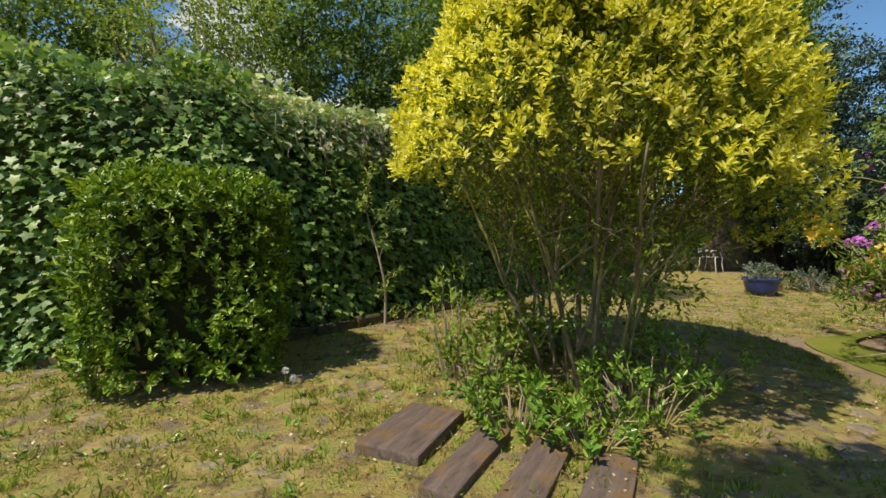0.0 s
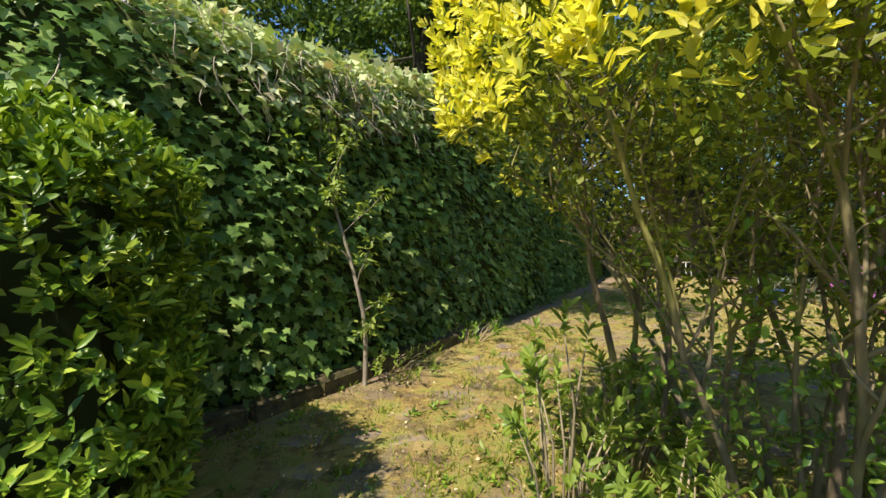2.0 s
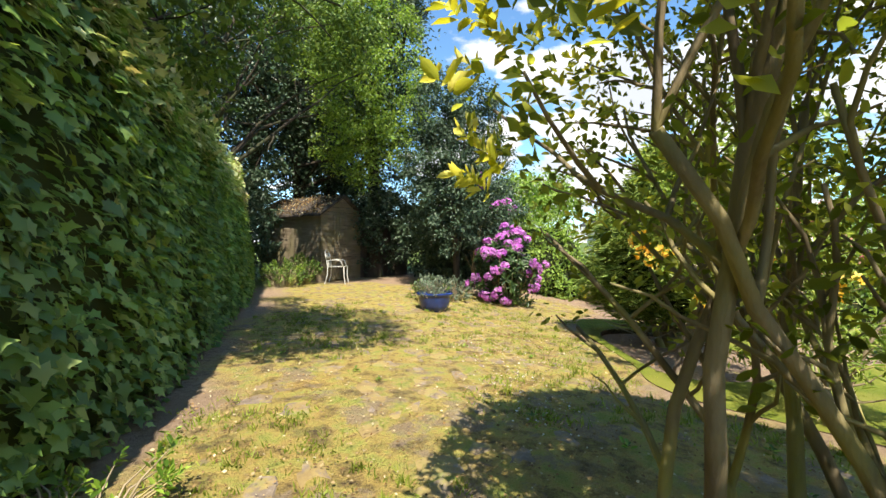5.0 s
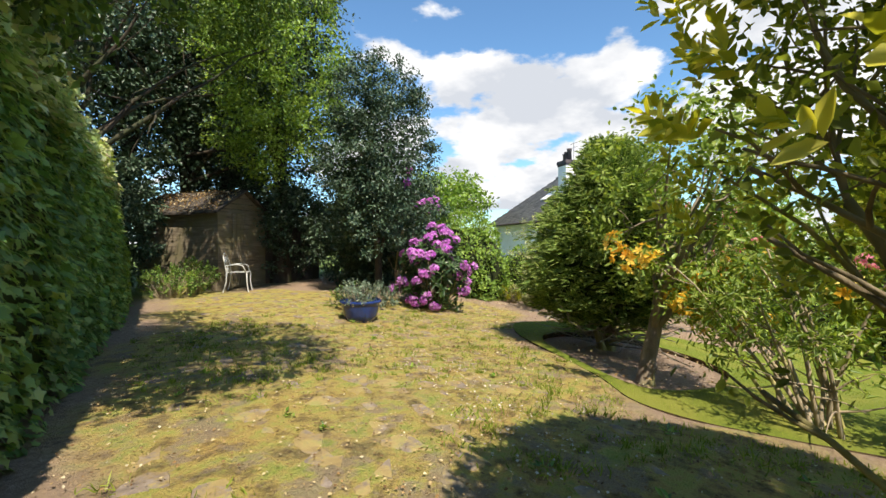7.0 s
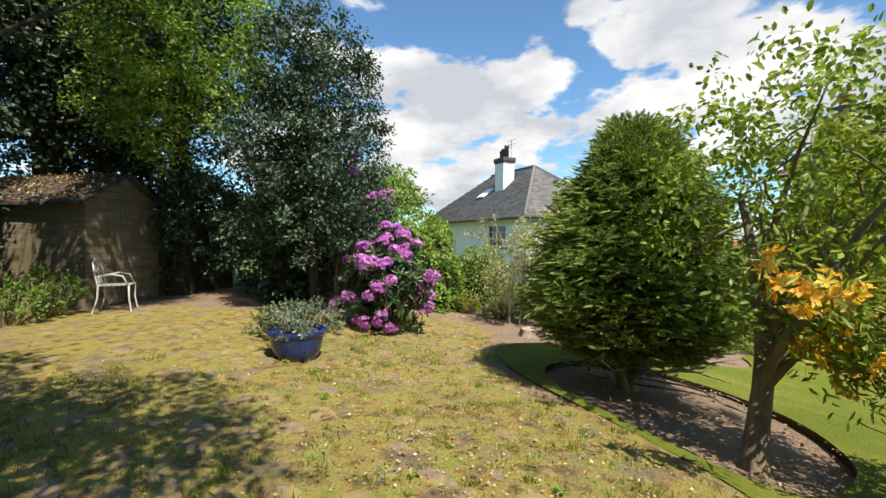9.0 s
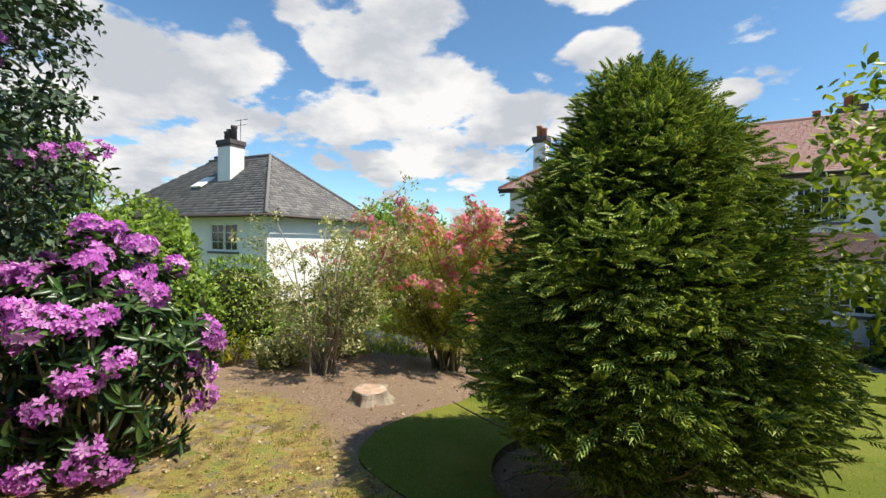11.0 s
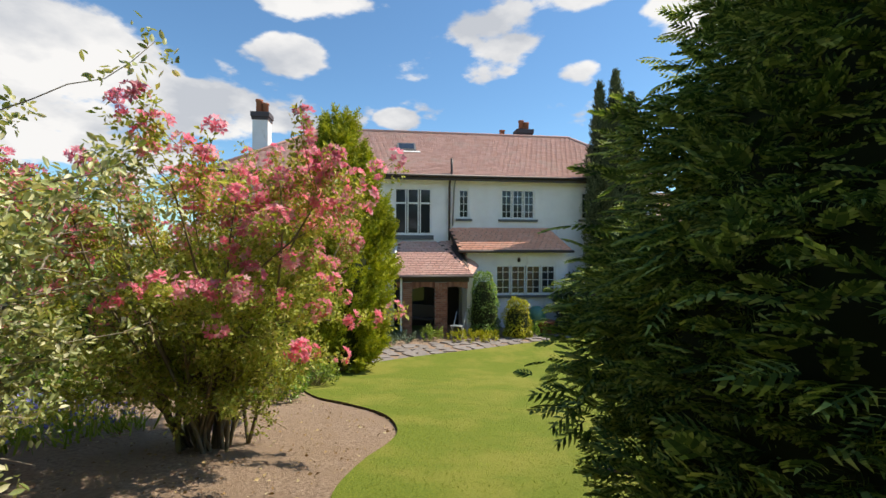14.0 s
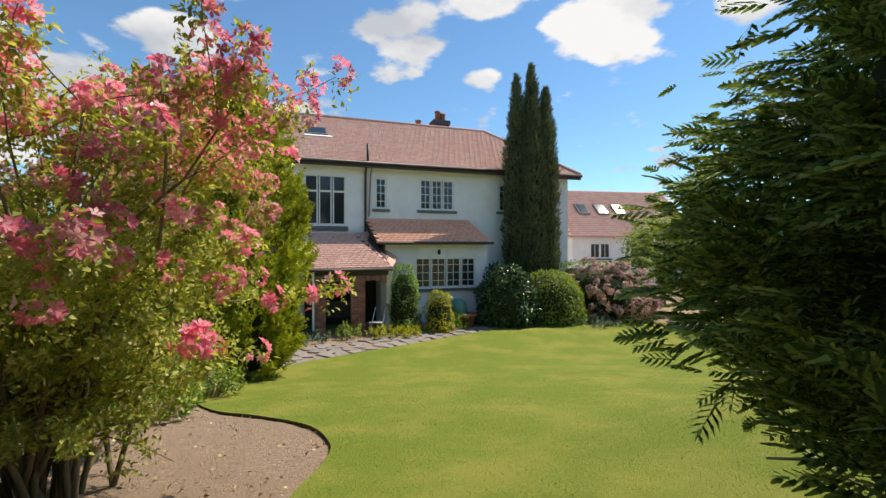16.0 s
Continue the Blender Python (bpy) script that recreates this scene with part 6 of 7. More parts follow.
def tile_house():
    p = Vector((6.5, -22.5, 0))
    t = thing("bungalow", "white bungalow with a brown-red tiled roof and roof windows", "house", pose(p.x, p.y, 0, 0, 0, 24))
    G, E, W, D = -1.6, 1.6, 9.0, 7.0
    part("wall", bm_mesh("wall", box(-W, 0, -D, 0, G, E), RENDER_WALL), t)
    V, T = tile_plane((0.4, 0.4, E), (-W, 0.4, E), (-0.6, -D / 2, 5.0), (-W, -D / 2, 5.0), 0.2, 0.3)
    roof = part("roof", tri_mesh("roof", V, T, TILE), t)
    bm = bmesh.new()
    c = [bm.verts.new(q) for q in ((0.4, 0.4, E - 0.02), (-W, 0.4, E - 0.02), (-W, -D / 2, 4.97), (-0.6, -D / 2, 4.97), (0.4, -D, E - 0.02), (-W, -D, E - 0.02))]
    for f in ((0, 1, 2, 3), (3, 2, 5, 4), (0, 3, 4), (1, 5, 2), (0, 4, 5, 1)):
        bm.faces.new([c[i] for i in f])
    part("roof_deck", bm_mesh("roof_deck", bm, TILE), roof)
    sl = -math.degrees(math.atan2(3.4, D / 2 + 0.4))
    for x in (-1.6, -3.0, -4.3):
        rw = part("roof_window", bm_mesh("roof_window", box(-0.4, 0.4, -0.55, 0.55, 0, 0.08, 0.01), SILL), t)
        rw.matrix_local = pose(x, -1.7, E + 3.4 * 2.1 / (D / 2 + 0.4) + 0.04, sl, 0, 0)
        part("pane", bm_mesh("pane", box(-0.33, 0.33, -0.47, 0.47, 0.082, 0.09), GLASS), rw)
    window(t, -2.6, -1.2, 0.2, 1.2, 0.07, 2, 1, 2)


tile_house()

# ---- shed, chair, pot and other things on the terrace ----
def shed():
    SX, SY, EZ, RZ = 1.62, 2.45, 1.9, 2.36     # gable width, length, eaves, ridge
    t = thing("garden_shed", "old weathered board shed with a mossy felt roof", "shed", pose(7.8, 13.35, 0.14, 0, 0, 4))
    # x along the gable, y along the side wall
    side = part("side_wall", bm_mesh("side_wall", box(0.0, 0.03, 0.0, SY, 0, EZ), BOARD), t)
    for k in range(15):
        z = k * EZ / 15
        ob = part("board", bm_mesh("board", box(-0.022, -0.003, -0.01, SY + 0.01, z + 0.004, z + EZ / 15 + 0.012, 0.004), BOARD), side)
        ob.rotation_euler = (0, radians(2), 0)
    gab = part("gable_wall", bm_mesh("gable_wall", box(0.03, SX, 0.0, 0.03, 0, EZ), BOARD), t)
    for k in range(17):
        z = k * RZ / 17
        w0 = 0.0 if z < EZ else (z - EZ) / (RZ - EZ) * SX / 2
        part("board", bm_mesh("board", box(w0, SX - w0, -0.024, -0.002, z + 0.004, z + RZ / 17 - 0.004, 0.003), BOARD), gab)
    d = part("door", bm_mesh("door", box(0.43, 1.01, -0.055, -0.028, 0.05, 1.85, 0.006), BOARD), t, "grey-green plank door")
    for k in range(5):
        part("plank", bm_mesh("plank", box(0.435 + k * 0.115, 0.435 + k * 0.115 + 0.105, -0.07, -0.057, 0.06, 1.84, 0.004), BOARD), d)
    part("far_wall", bm_mesh("far_wall", box(SX - 0.03, SX, 0.031, SY, 0, EZ), BOARD), t)
    part("end_wall", bm_mesh("end_wall", box(0.031, SX - 0.031, SY - 0.03, SY, 0, EZ), BOARD), t)
    bm = bmesh.new()
    e = 0.16
    pr = [(-e, EZ - 0.1), (SX / 2, RZ + 0.02), (SX + e, EZ - 0.1), (SX + e, EZ - 0.05), (SX / 2, RZ + 0.08), (-e, EZ - 0.05)]
    a = [bm.verts.new((x, -0.15, z)) for x, z in pr]
    b = [bm.verts.new((x, SY + 0.12, z)) for x, z in pr]
    for i in range(6):
        bm.faces.new((a[i], a[(i + 1) % 6], b[(i + 1) % 6], b[i]))
    bm.faces.new(a[::-1])
    bm.faces.new(b)
    bmesh.ops.recalc_face_normals(bm, faces=bm.faces)
    bmesh.ops.subdivide_edges(bm, edges=bm.edges, cuts=5, use_grid_fill=True)
    for v in bm.verts:
        v.co.z += 0.02 * noise.noise(v.co * 3.0)
    part("roof", bm_mesh("roof", bm, FELT), t, "sagging felt roof with moss and leaves")
    n = 900
    x, y = rng.uniform(-0.15, SX / 2, n), rng.uniform(-0.1, SY, n)
    P = np.column_stack([x, y, EZ - 0.03 + (x + e) / (SX / 2 + e) * (RZ - EZ + 0.12) + 0.01])
    tagged(part("roof_litter", leaf_mesh("roof_litter", "quad", P, jitter(n, 1), np.array([0, 0, 1.0]) + jitter(n, 0.3), 0.06, 0.04, LITTER), t), kind="stuff")


shed()


def garden_chair():
    t = thing("garden_chair", "rusty white-painted metal garden chair beside the shed", "chair", pose(7.85, 12.75, 0.15, 0, 0, 35))
    r = 0.014
    s, h, hb = 0.22, 0.44, 0.86
    for x in (-s, s):
        part("leg", tri_mesh("leg", *tubes([[((x * 1.05, -s * 1.1, 0), r), ((x * 0.94, -s * 0.95, 0.22), r), ((x, -s * 0.95, h), r)]], 6), CHAIR_PAINT), t)
        part("leg", tri_mesh("leg", *tubes([[((x * 1.05, s * 1.3, 0), r), ((x * 0.96, s, 0.24), r), ((x, s * 0.95, h), r)]], 6), CHAIR_PAINT), t)
        part("armrest", tri_mesh("armrest", *tubes([[((x, s * 1.05, 0.6), r), ((x * 1.1, 0, 0.63), r), ((x * 1.1, -s * 0.6, 0.6), r), ((x, -s * 0.9, h), r)]], 6), CHAIR_PAINT), t)
    bm = bmesh.new()
    for k in range(7):
        box(-s, s, -s + k * 0.065, -s + k * 0.065 + 0.042, h, h + 0.012, 0.003, bm)
    part("seat", bm_mesh("seat", bm, CHAIR_PAINT), t, "slatted seat")
    # scrolled back: an arched frame with crossing bars
    arch = [((-s, s * 0.95, h), r), ((-s * 1.05, s * 1.15, 0.7), r), ((-s * 0.75, s * 1.3, hb - 0.03), r), ((0, s * 1.34, hb + 0.02), r), ((s * 0.75, s * 1.3, hb - 0.03), r), ((s * 1.05, s * 1.15, 0.7), r), ((s, s * 0.95, h), r)]
    bars = [[((x, s * 0.98, h), 0.009), ((-x, s * 1.28, hb - 0.06), 0.009)] for x in (-s * 0.8, -s * 0.3, s * 0.3, s * 0.8)]
    bars += [[((-s, s * 1.1, z), 0.009), ((s, s * 1.1, z), 0.009)] for z in (0.56, 0.68)]
    part("backrest", tri_mesh("backrest", *tubes([arch] + bars, 6), CHAIR_PAINT), t, "arched back with crossing bars")


garden_chair()


def blue_pot():
    z = float(gz(6.27, 8.56))
    t = thing("plant_pot", "large cobalt-blue glazed pot with straggling plants", "plant pot", pose(6.27, 8.56, z - 0.03))
    part("pot", bm_mesh("pot", lathe([(0.21, 0.0), (0.27, 0.12), (0.3, 0.26), (0.305, 0.3), (0.33, 0.315), (0.335, 0.345), (0.315, 0.36), (0.285, 0.345), (0.28, 0.3), (0.01, 0.29)], 40), BLUE, True), t)
    part("soil", bm_mesh("soil", lathe([(0.285, 0.29), (0.15, 0.315), (0.01, 0.32)], 24), SOILPOT, True), t)
    tips = [np.array([rng.normal(0, 0.15), rng.normal(0, 0.15), rng.uniform(0.34, 0.62)]) for _ in range(60)]
    part("branchwork", tri_mesh("stems", *tubes([[((q[0] * 0.3, q[1] * 0.3, 0.3), 0.005), (tuple(q * np.array([0.8, 0.8, 0.8])), 0.004), (tuple(q), 0.002)] for q in tips], 4), BARK_PALE), t)
    part("foliage", clump_leaves(tips, np.full(60, 0.07), 14, "oval", 0.05, GREY_LEAF, "leaves", 0.8, 0, 0.4, 0.2), t)


blue_pot()


def tree_stump():
    x, y = 9.55, 5.85
    t = thing("tree_stump", "cut tree stump with a pale weathered top", "stump", pose(x, y, float(gz(x, y)) - 0.03))
    bm = lathe([(0.3, 0.0), (0.24, 0.05), (0.21, 0.11), (0.2, 0.17)], 26)
    for v in bm.verts:
        a = math.atan2(v.co.y, v.co.x)
        k = 1 + 0.13 * math.sin(a * 5 + 1) * (1 - v.co.z * 2.5) + 0.06 * math.sin(a * 3) + 0.03 * math.sin(a * 11)
        v.co.x *= k
        v.co.y *= k
    part("trunk", bm_mesh("trunk", bm, BARK_PALE), t)
    bm = lathe([(0.19, 0.166), (0.13, 0.182), (0.01, 0.176)], 24)
    for v in bm.verts:
        v.co.z += 0.012 * noise.noise(v.co * 14)
    part("cut_face", bm_mesh("cut_face", bm, CUTWOOD), t)


tree_stump()

# old timber sleepers set in the paving as steps
for cx, cy, lx, ly, turn, h in ((-0.16, 2.38, 0.36, 0.6, 66, 0.05), (0.13, 2.08, 0.17, 0.7, 62, 0.035), (0.4, 1.92, 0.19, 0.75, 62, 0.02), (0.68, 1.8, 0.2, 0.75, 62, 0.005)):
    bm = box(-ly / 2, ly / 2, -lx / 2, lx / 2, -0.08, 0.0, 0.012)
    bmesh.ops.subdivide_edges(bm, edges=bm.edges, cuts=3, use_grid_fill=True)
    for v in bm.verts:
        v.co += Vector((0, 0, 0.008 * noise.noise(v.co * 8))) + Vector((0.006 * noise.noise(v.co * 5 + Vector((3, 0, 0))), 0.006 * noise.noise(v.co * 6), 0))
    thing("timber_sleeper", "weathered dark timber slab set in the mossy paving", "sleeper", pose(cx, cy, h + 0.012, 0, 0, turn), "timber slabs", bm_mesh("timber_sleeper", bm, SLEEPER))

fence = thing("dark_fence", "dark creosoted board fence between shed and trees", "fence", pose(9.5, 13.6, 0.12, 0, 0, -12))
for k in range(14):
    part("board", bm_mesh("board", box(k * 0.14, k * 0.14 + 0.13, -0.012 + 0.01 * (k % 2), 0.012 + 0.01 * (k % 2), -0.05, 1.6 + rng.uniform(-0.02, 0.02), 0.003), DARK_PAINT), fence)
for z in (0.3, 1.3):
    part("rail", bm_mesh("rail", box(-0.02, 1.98, 0.03, 0.08, z, z + 0.07), DARK_PAINT), fence)

# ---- planting round the lawn and the boundary ----
def clipped_ball(name, label, m, rx, ry, h, n, size, mat, cat="shrub", lump_k=0.08):
    t = thing(name, label, cat, m)
    d = sphere_dirs(n)
    d[:, 2] = np.abs(d[:, 2]) * 1.0
    d = unit(d)
    full = np.maximum(np.hypot(d[:, 0], d[:, 1]), 0.02) ** -0.38
    P = np.column_stack([d[:, 0] * full * rx, d[:, 1] * full * ry, d[:, 2] * h])
    low = rng.random(n) < 0.3
    P[low, 2] *= rng.random(low.sum())
    lump = np.array([noise.fractal(Vector(p * 2.2), 1.0, 2.0, 3) for p in P])
    P += d * (lump_k * lump - 0.12 * rng.random(n) ** 2)[:, None]
    L = size * rng.uniform(0.7, 1.3, n)
    part("foliage", leaf_mesh("leaves", "quad", P, d * 0.45 + jitter(n, 0.75) + np.array([0, 0, 0.2]), d + np.array([0, 0, 0.5]) + jitter(n, 0.35), L, L * 0.55, mat), t)
    part("core", bm_mesh("core", lathe([(rx * 0.76, 0.02), (rx * 0.86, h * 0.3), (rx * 0.74, h * 0.62), (rx * 0.36, h * 0.84)], 14), CORE, True), t, "dark body painted as inner shade")
    return t


clipped_ball("round_shrub", "clipped round yellow-green shrub at the lawn edge", at_house(4.05, 2.3, -2.0), 1.3, 1.15, 2.0, 9000, 0.08, YOUNG)
clipped_ball("dark_shrub", "dark green rhododendron without flowers by the house wall", at_house(2.2, 2.3, -2.0), 1.15, 1.0, 2.2, 6000, 0.12, RHODO_LEAF, lump_k=0.22)
clipped_ball("wall_shrub", "tall glossy camellia at the porch corner", at_house(-1.75, 2.2, -2.0), 0.55, 0.5, 2.3, 5000, 0.075, IVY, lump_k=0.14)
clipped_ball("yellow_shrub", "yellow-green variegated shrub against the house", at_house(-0.6, 2.6, -2.0), 0.5, 0.5, 1.35, 3500, 0.07, LIME, lump_k=0.16)
rp = at_house(6.9, 2.4).translation
rhododendron("pale_rhododendron", "rhododendron with pale pink fading flowers", rp.x, rp.y, (1.5, 1.2), 2.1, 300, 170, PALE_PINK, 0.16, 0.14)
for u, v, w, h, mt, lb in ((-5.6, 3.4, 0.7, 0.35, GREY_LEAF, "grey lavender edging by the path"), (-4.7, 2.9, 0.5, 0.3, GREY_LEAF, "grey-leaved edging by the path"), (-2.6, 3.1, 0.6, 0.4, LIME, "yellow-green edging plants by the porch"),
                           (-1.9, 3.2, 0.5, 0.4, LIME, "yellow-green edging plants by the path"), (-3.7, 2.9, 0.4, 0.6, YOUNG, "leafy plant before the porch pier"), (0.2, 2.4, 0.5, 0.6, UNDER, "green plants under the window"),
                           (5.0, 3.4, 0.9, 0.35, GREY_LEAF, "white-flowered ground cover at the lawn edge"), (6.0, 3.7, 0.8, 0.3, GREY_LEAF, "grey-green ground cover at the lawn edge")):
    p = at_house(u, v).translation
    undergrowth("edging_plant", lb, "plant", p.x, p.y, w, h, 70, 10, 0.08, mt, stems=False)
hp = at_house(0.6, 2.2, -2.0)
t = thing("plant_pot", "terracotta pot beside the house wall", "plant pot", hp)
part("pot", bm_mesh("pot", lathe([(0.22, 0), (0.32, 0.4), (0.36, 0.42), (0.36, 0.5), (0.3, 0.5), (0.02, 0.44)], 20), TERRACOTTA, True), t)
t = thing("glazed_urn", "round green glazed garden urn by the house wall", "urn", at_house(0.35, 1.9, -2.0))
part("body", bm_mesh("body", lathe([(0.15, 0), (0.3, 0.3), (0.36, 0.6), (0.3, 0.88), (0.14, 0.98), (0.02, 1.0)], 22), GREEN_GLAZE, True), t)
t = thing("handrail", "dark iron handrail beside the house steps", "handrail", at_house(1.0, 2.4, -2.0))
part("rail", tri_mesh("rail", *tubes([[((0, 0, 0.85), 0.02), ((-1.3, 0, 1.55), 0.02)]], 6), IRON), t)
for x, h in ((0, 0.85), (-1.25, 1.5)):
    part("post", tri_mesh("post", *tubes([[((x, 0, -0.05), 0.02), ((x, 0, h), 0.02)]], 6), IRON), t)
t = thing("garden_chair", "pale folding chair in the porch shade", "chair", at_house(-2.75, 2.6, -2.0), "porch chairs")
part("frame", tri_mesh("frame", *tubes([[((0.2, 0.2, 0), 0.018), ((0.15, -0.2, 0.9), 0.018)], [((-0.2, 0.2, 0), 0.018), ((-0.2, -0.2, 0.9), 0.018)], [((0.2, -0.2, 0), 0.018), ((0.2, 0.25, 0.45), 0.018)], [((-0.2, -0.2, 0), 0.018), ((-0.2, 0.25, 0.45), 0.018)]], 6), CHAIR_PAINT), t)
part("seat", bm_mesh("seat", box(-0.2, 0.2, -0.05, 0.25, 0.43, 0.45, 0.005), CHAIR_PAINT), t)
t = thing("bench", "dark timber bench inside the porch", "bench", at_house(-4.0, 1.0, -2.0))
part("seat", bm_mesh("seat", box(-0.6, 0.6, -0.2, 0.2, 0.42, 0.47, 0.01), DARK_PAINT), t)
part("backrest", bm_mesh("backrest", box(-0.6, 0.6, -0.24, -0.205, 0.47, 0.95, 0.01), DARK_PAINT), t)
for x in (-0.55, 0.55):
    part("leg", bm_mesh("leg", box(x - 0.03, x + 0.03, -0.18, 0.18, 0, 0.42, 0.005), DARK_PAINT), t)

# green shrubs and hedge beyond the rhododendron and round the soil bed
clipped_ball("green_shrub", "large loose light green shrub behind the rhododendron", pose(12.2, 8.75, -0.35), 1.35, 1.2, 2.4, 10000, 0.1, TREE, lump_k=0.3)
clipped_ball("clipped_hedge", "rounded clipped green hedge by the bungalow", pose(14.0, 7.2, -0.55), 0.85, 0.85, 1.75, 7000, 0.06, LAUREL, "hedge", 0.06)
clipped_ball("green_shrub", "green shrub on the garden boundary", pose(17.5, 12.0, -0.6), 2.2, 1.8, 2.4, 7000, 0.12, TREE, lump_k=0.4)
for x, y, w, h, mt in ((14.6, 6.2, 0.9, 0.8, TREE), (15.3, 4.4, 1.0, 0.9, TREE), (15.2, 2.6, 1.0, 0.9, YOUNG), (14.0, 7.5, 0.5, 0.6, UNDER), (15.6, 0.6, 1.1, 1.1, TREE), (13.2, 1.6, 0.7, 0.5, UNDER), (13.6, 0.2, 0.6, 0.7, YOUNG), (12.4, 5.6, 0.5, 0.6, VARIEG), (11.9, 6.6, 0.4, 0.5, VARIEG)):
    undergrowth("border_plant", "leafy green plants in the flower border", "plant", x, y, w, h, 110, 10, 0.09, mt)
n = 900
bx = np.column_stack([rng.uniform(12.6, 14.6, n), rng.uniform(3.6, 6.6, n)])
tagged(new("bluebells", leaf_mesh("bluebells", "flower", on_ground(bx) + np.column_stack([np.zeros((n, 2)), rng.uniform(0.12, 0.35, n)]), jitter(n, 1), np.array([0, 0, 1.0]) + jitter(n, 0.5), 0.04, 0.04, BLUEBELL)), "blue flowers in the border", "flowers", kind="stuff")
n = 1600
bx2 = bx[rng.integers(0, len(bx), n)] + rng.normal(0, 0.08, (n, 2))
tagged(new("border_leaves", leaf_mesh("border_leaves", "blade", on_ground(bx2), np.array([0, 0, 1.0]) + jitter(n, 0.35), jitter(n, 1), rng.uniform(0.12, 0.3, n), 0.02, GRASS)), "strap leaves in the border", "plants", kind="stuff")

for x, y, w, h in ((17.5, 1.0, 1.6, 2.4), (19.0, -1.8, 1.8, 3.0), (20.5, -4.5, 1.8, 3.2), (18.3, 4.0, 1.3, 1.7), (21.5, 2.0, 2.0, 2.6)):
    clipped_ball("boundary_shrub", "loose green shrub along the garden boundary", pose(x, y, float(gz(x, y)) - 0.05), w, w * 0.85, h, 6500, 0.12, TREE, lump_k=0.45)
undergrowth("grey_shrub", "low grey-green plants beside the rhododendron", "shrub", 7.65, 9.0, 0.42, 0.55, 90, 11, 0.06, GREY_LEAF)
undergrowth("grey_shrub", "low green plants behind the blue pot", "shrub", 6.95, 9.1, 0.42, 0.5, 80, 11, 0.065, TREE_DEEP)
undergrowth("shed_weeds", "ivy and weeds growing up the shed wall", "weeds", 7.15, 13.35, 0.5, 0.9, 110, 11, 0.08, TREE_DEEP)
undergrowth("shed_weeds", "dark ivy and brambles heaped beside the shed", "weeds", 6.5, 13.2, 0.55, 0.75, 90, 11, 0.08, IVY)
open_shrub("tall_rhododendron", "leggy rhododendron with a few purple flower heads", 9.5, 9.3, 0.22, 2.75, 5, RHODO_LEAF, 0.1, 60, 9, PURPLE, 12, zlow=0.5, tsize=0.075, aspect=0.3)
broad_tree("broadleaf_tree", "leafy tree far beyond the gardens", 34, -3, 7, 0.2, (0, 0, 4), (4, 4, 2.4), 120, 40, 0.3, TREE, 0.3, BARK, 0.9)
broad_tree("broadleaf_tree", "leafy tree beyond the bungalow", 30, 16, 7, 0.2, (0, 0, 4), (4, 3, 2.4), 120, 40, 0.3, TREE, 0.3, BARK, 0.9)
broad_tree("broadleaf_tree", "leafy tree beside the house", 3.0, -15.5, 4.4, 0.12, (0, 0, 2.3), (1.8, 1.6, 1.8), 160, 40, 0.14, YOUNG, 0.2, BARK, 0.5, z=-1.6)
clipped_ball("clipped_hedge", "clipped green hedge beyond the lawn", at_house(7.0, 0.6, -2.0), 2.4, 0.9, 2.3, 8000, 0.1, LAUREL, "hedge", 0.1)
clipped_ball("clipped_hedge", "clipped green boundary hedge", pose(1.8, -9.0, -1.2), 1.3, 6.0, 2.2, 14000, 0.1, LAUREL, "hedge", 0.2)

# neighbour's brown house seen over the hedge
def brown_house():
    t = thing("house", "brown-walled house with a dark roof behind the hedge", "house", pose(-9.5, 14.5, 0, 0, 0, -12))
    wall = Mat("brown_render", 0.9, 0.15)
    wall.color(wall.ramp(wall.noise(3.0, 5.0), [(0.3, (0.2, 0.15, 0.11)), (0.7, (0.34, 0.27, 0.2))]))
    part("wall", bm_mesh("wall", box(-5, 5.5, -3, 3, 0, 4.6), wall.m), t)
    bm = bmesh.new()
    c = [bm.verts.new(p) for p in ((-5.4, -3.4, 4.5), (5.9, -3.4, 4.5), (5.9, 3.4, 4.5), (-5.4, 3.4, 4.5), (-3, 0, 6.6), (3.5, 0, 6.6))]
    for f in ((0, 1, 5, 4), (1, 2, 5), (2, 3, 4, 5), (3, 0, 4), (3, 2, 1, 0)):
        bm.faces.new([c[i] for i in f])
    part("roof", bm_mesh("roof", bm, DARK_PAINT), t)


brown_house()

# ---- paving stones, patio, litter, weeds ----
paving = tagged(new("paving"), "old stone setts half buried in yellow-brown moss", "paving", kind="structure")
stone_meshes = []
for k in range(14):
    bm = bmesh.new()
    m_ = 11
    ring = [Vector((0.5 * (1 + 0.17 * rng.normal()) * math.copysign(abs(math.cos(a)) ** 0.5, math.cos(a)), 0.5 * (1 + 0.17 * rng.normal()) * math.copysign(abs(math.sin(a)) ** 0.5, math.sin(a)), 0)) for a in np.linspace(0, 2 * math.pi, m_, endpoint=False)]
    top = [bm.verts.new((v.x * 0.86, v.y * 0.86, 0.012 + rng.normal(0, 0.003))) for v in ring]
    mid = [bm.verts.new((v.x, v.y, -0.006)) for v in ring]
    cen_ = bm.verts.new((0, 0, 0.016))
    for i in range(m_):
        j = (i + 1) % m_
        bm.faces.new((mid[i], mid[j], top[j], top[i]))
        bm.faces.new((top[i], top[j], cen_))
    stone_meshes.append(bm_mesh("stone", bm, STONE))
axis = radians(46)
rest_v, rest_t = [], []
spots = []
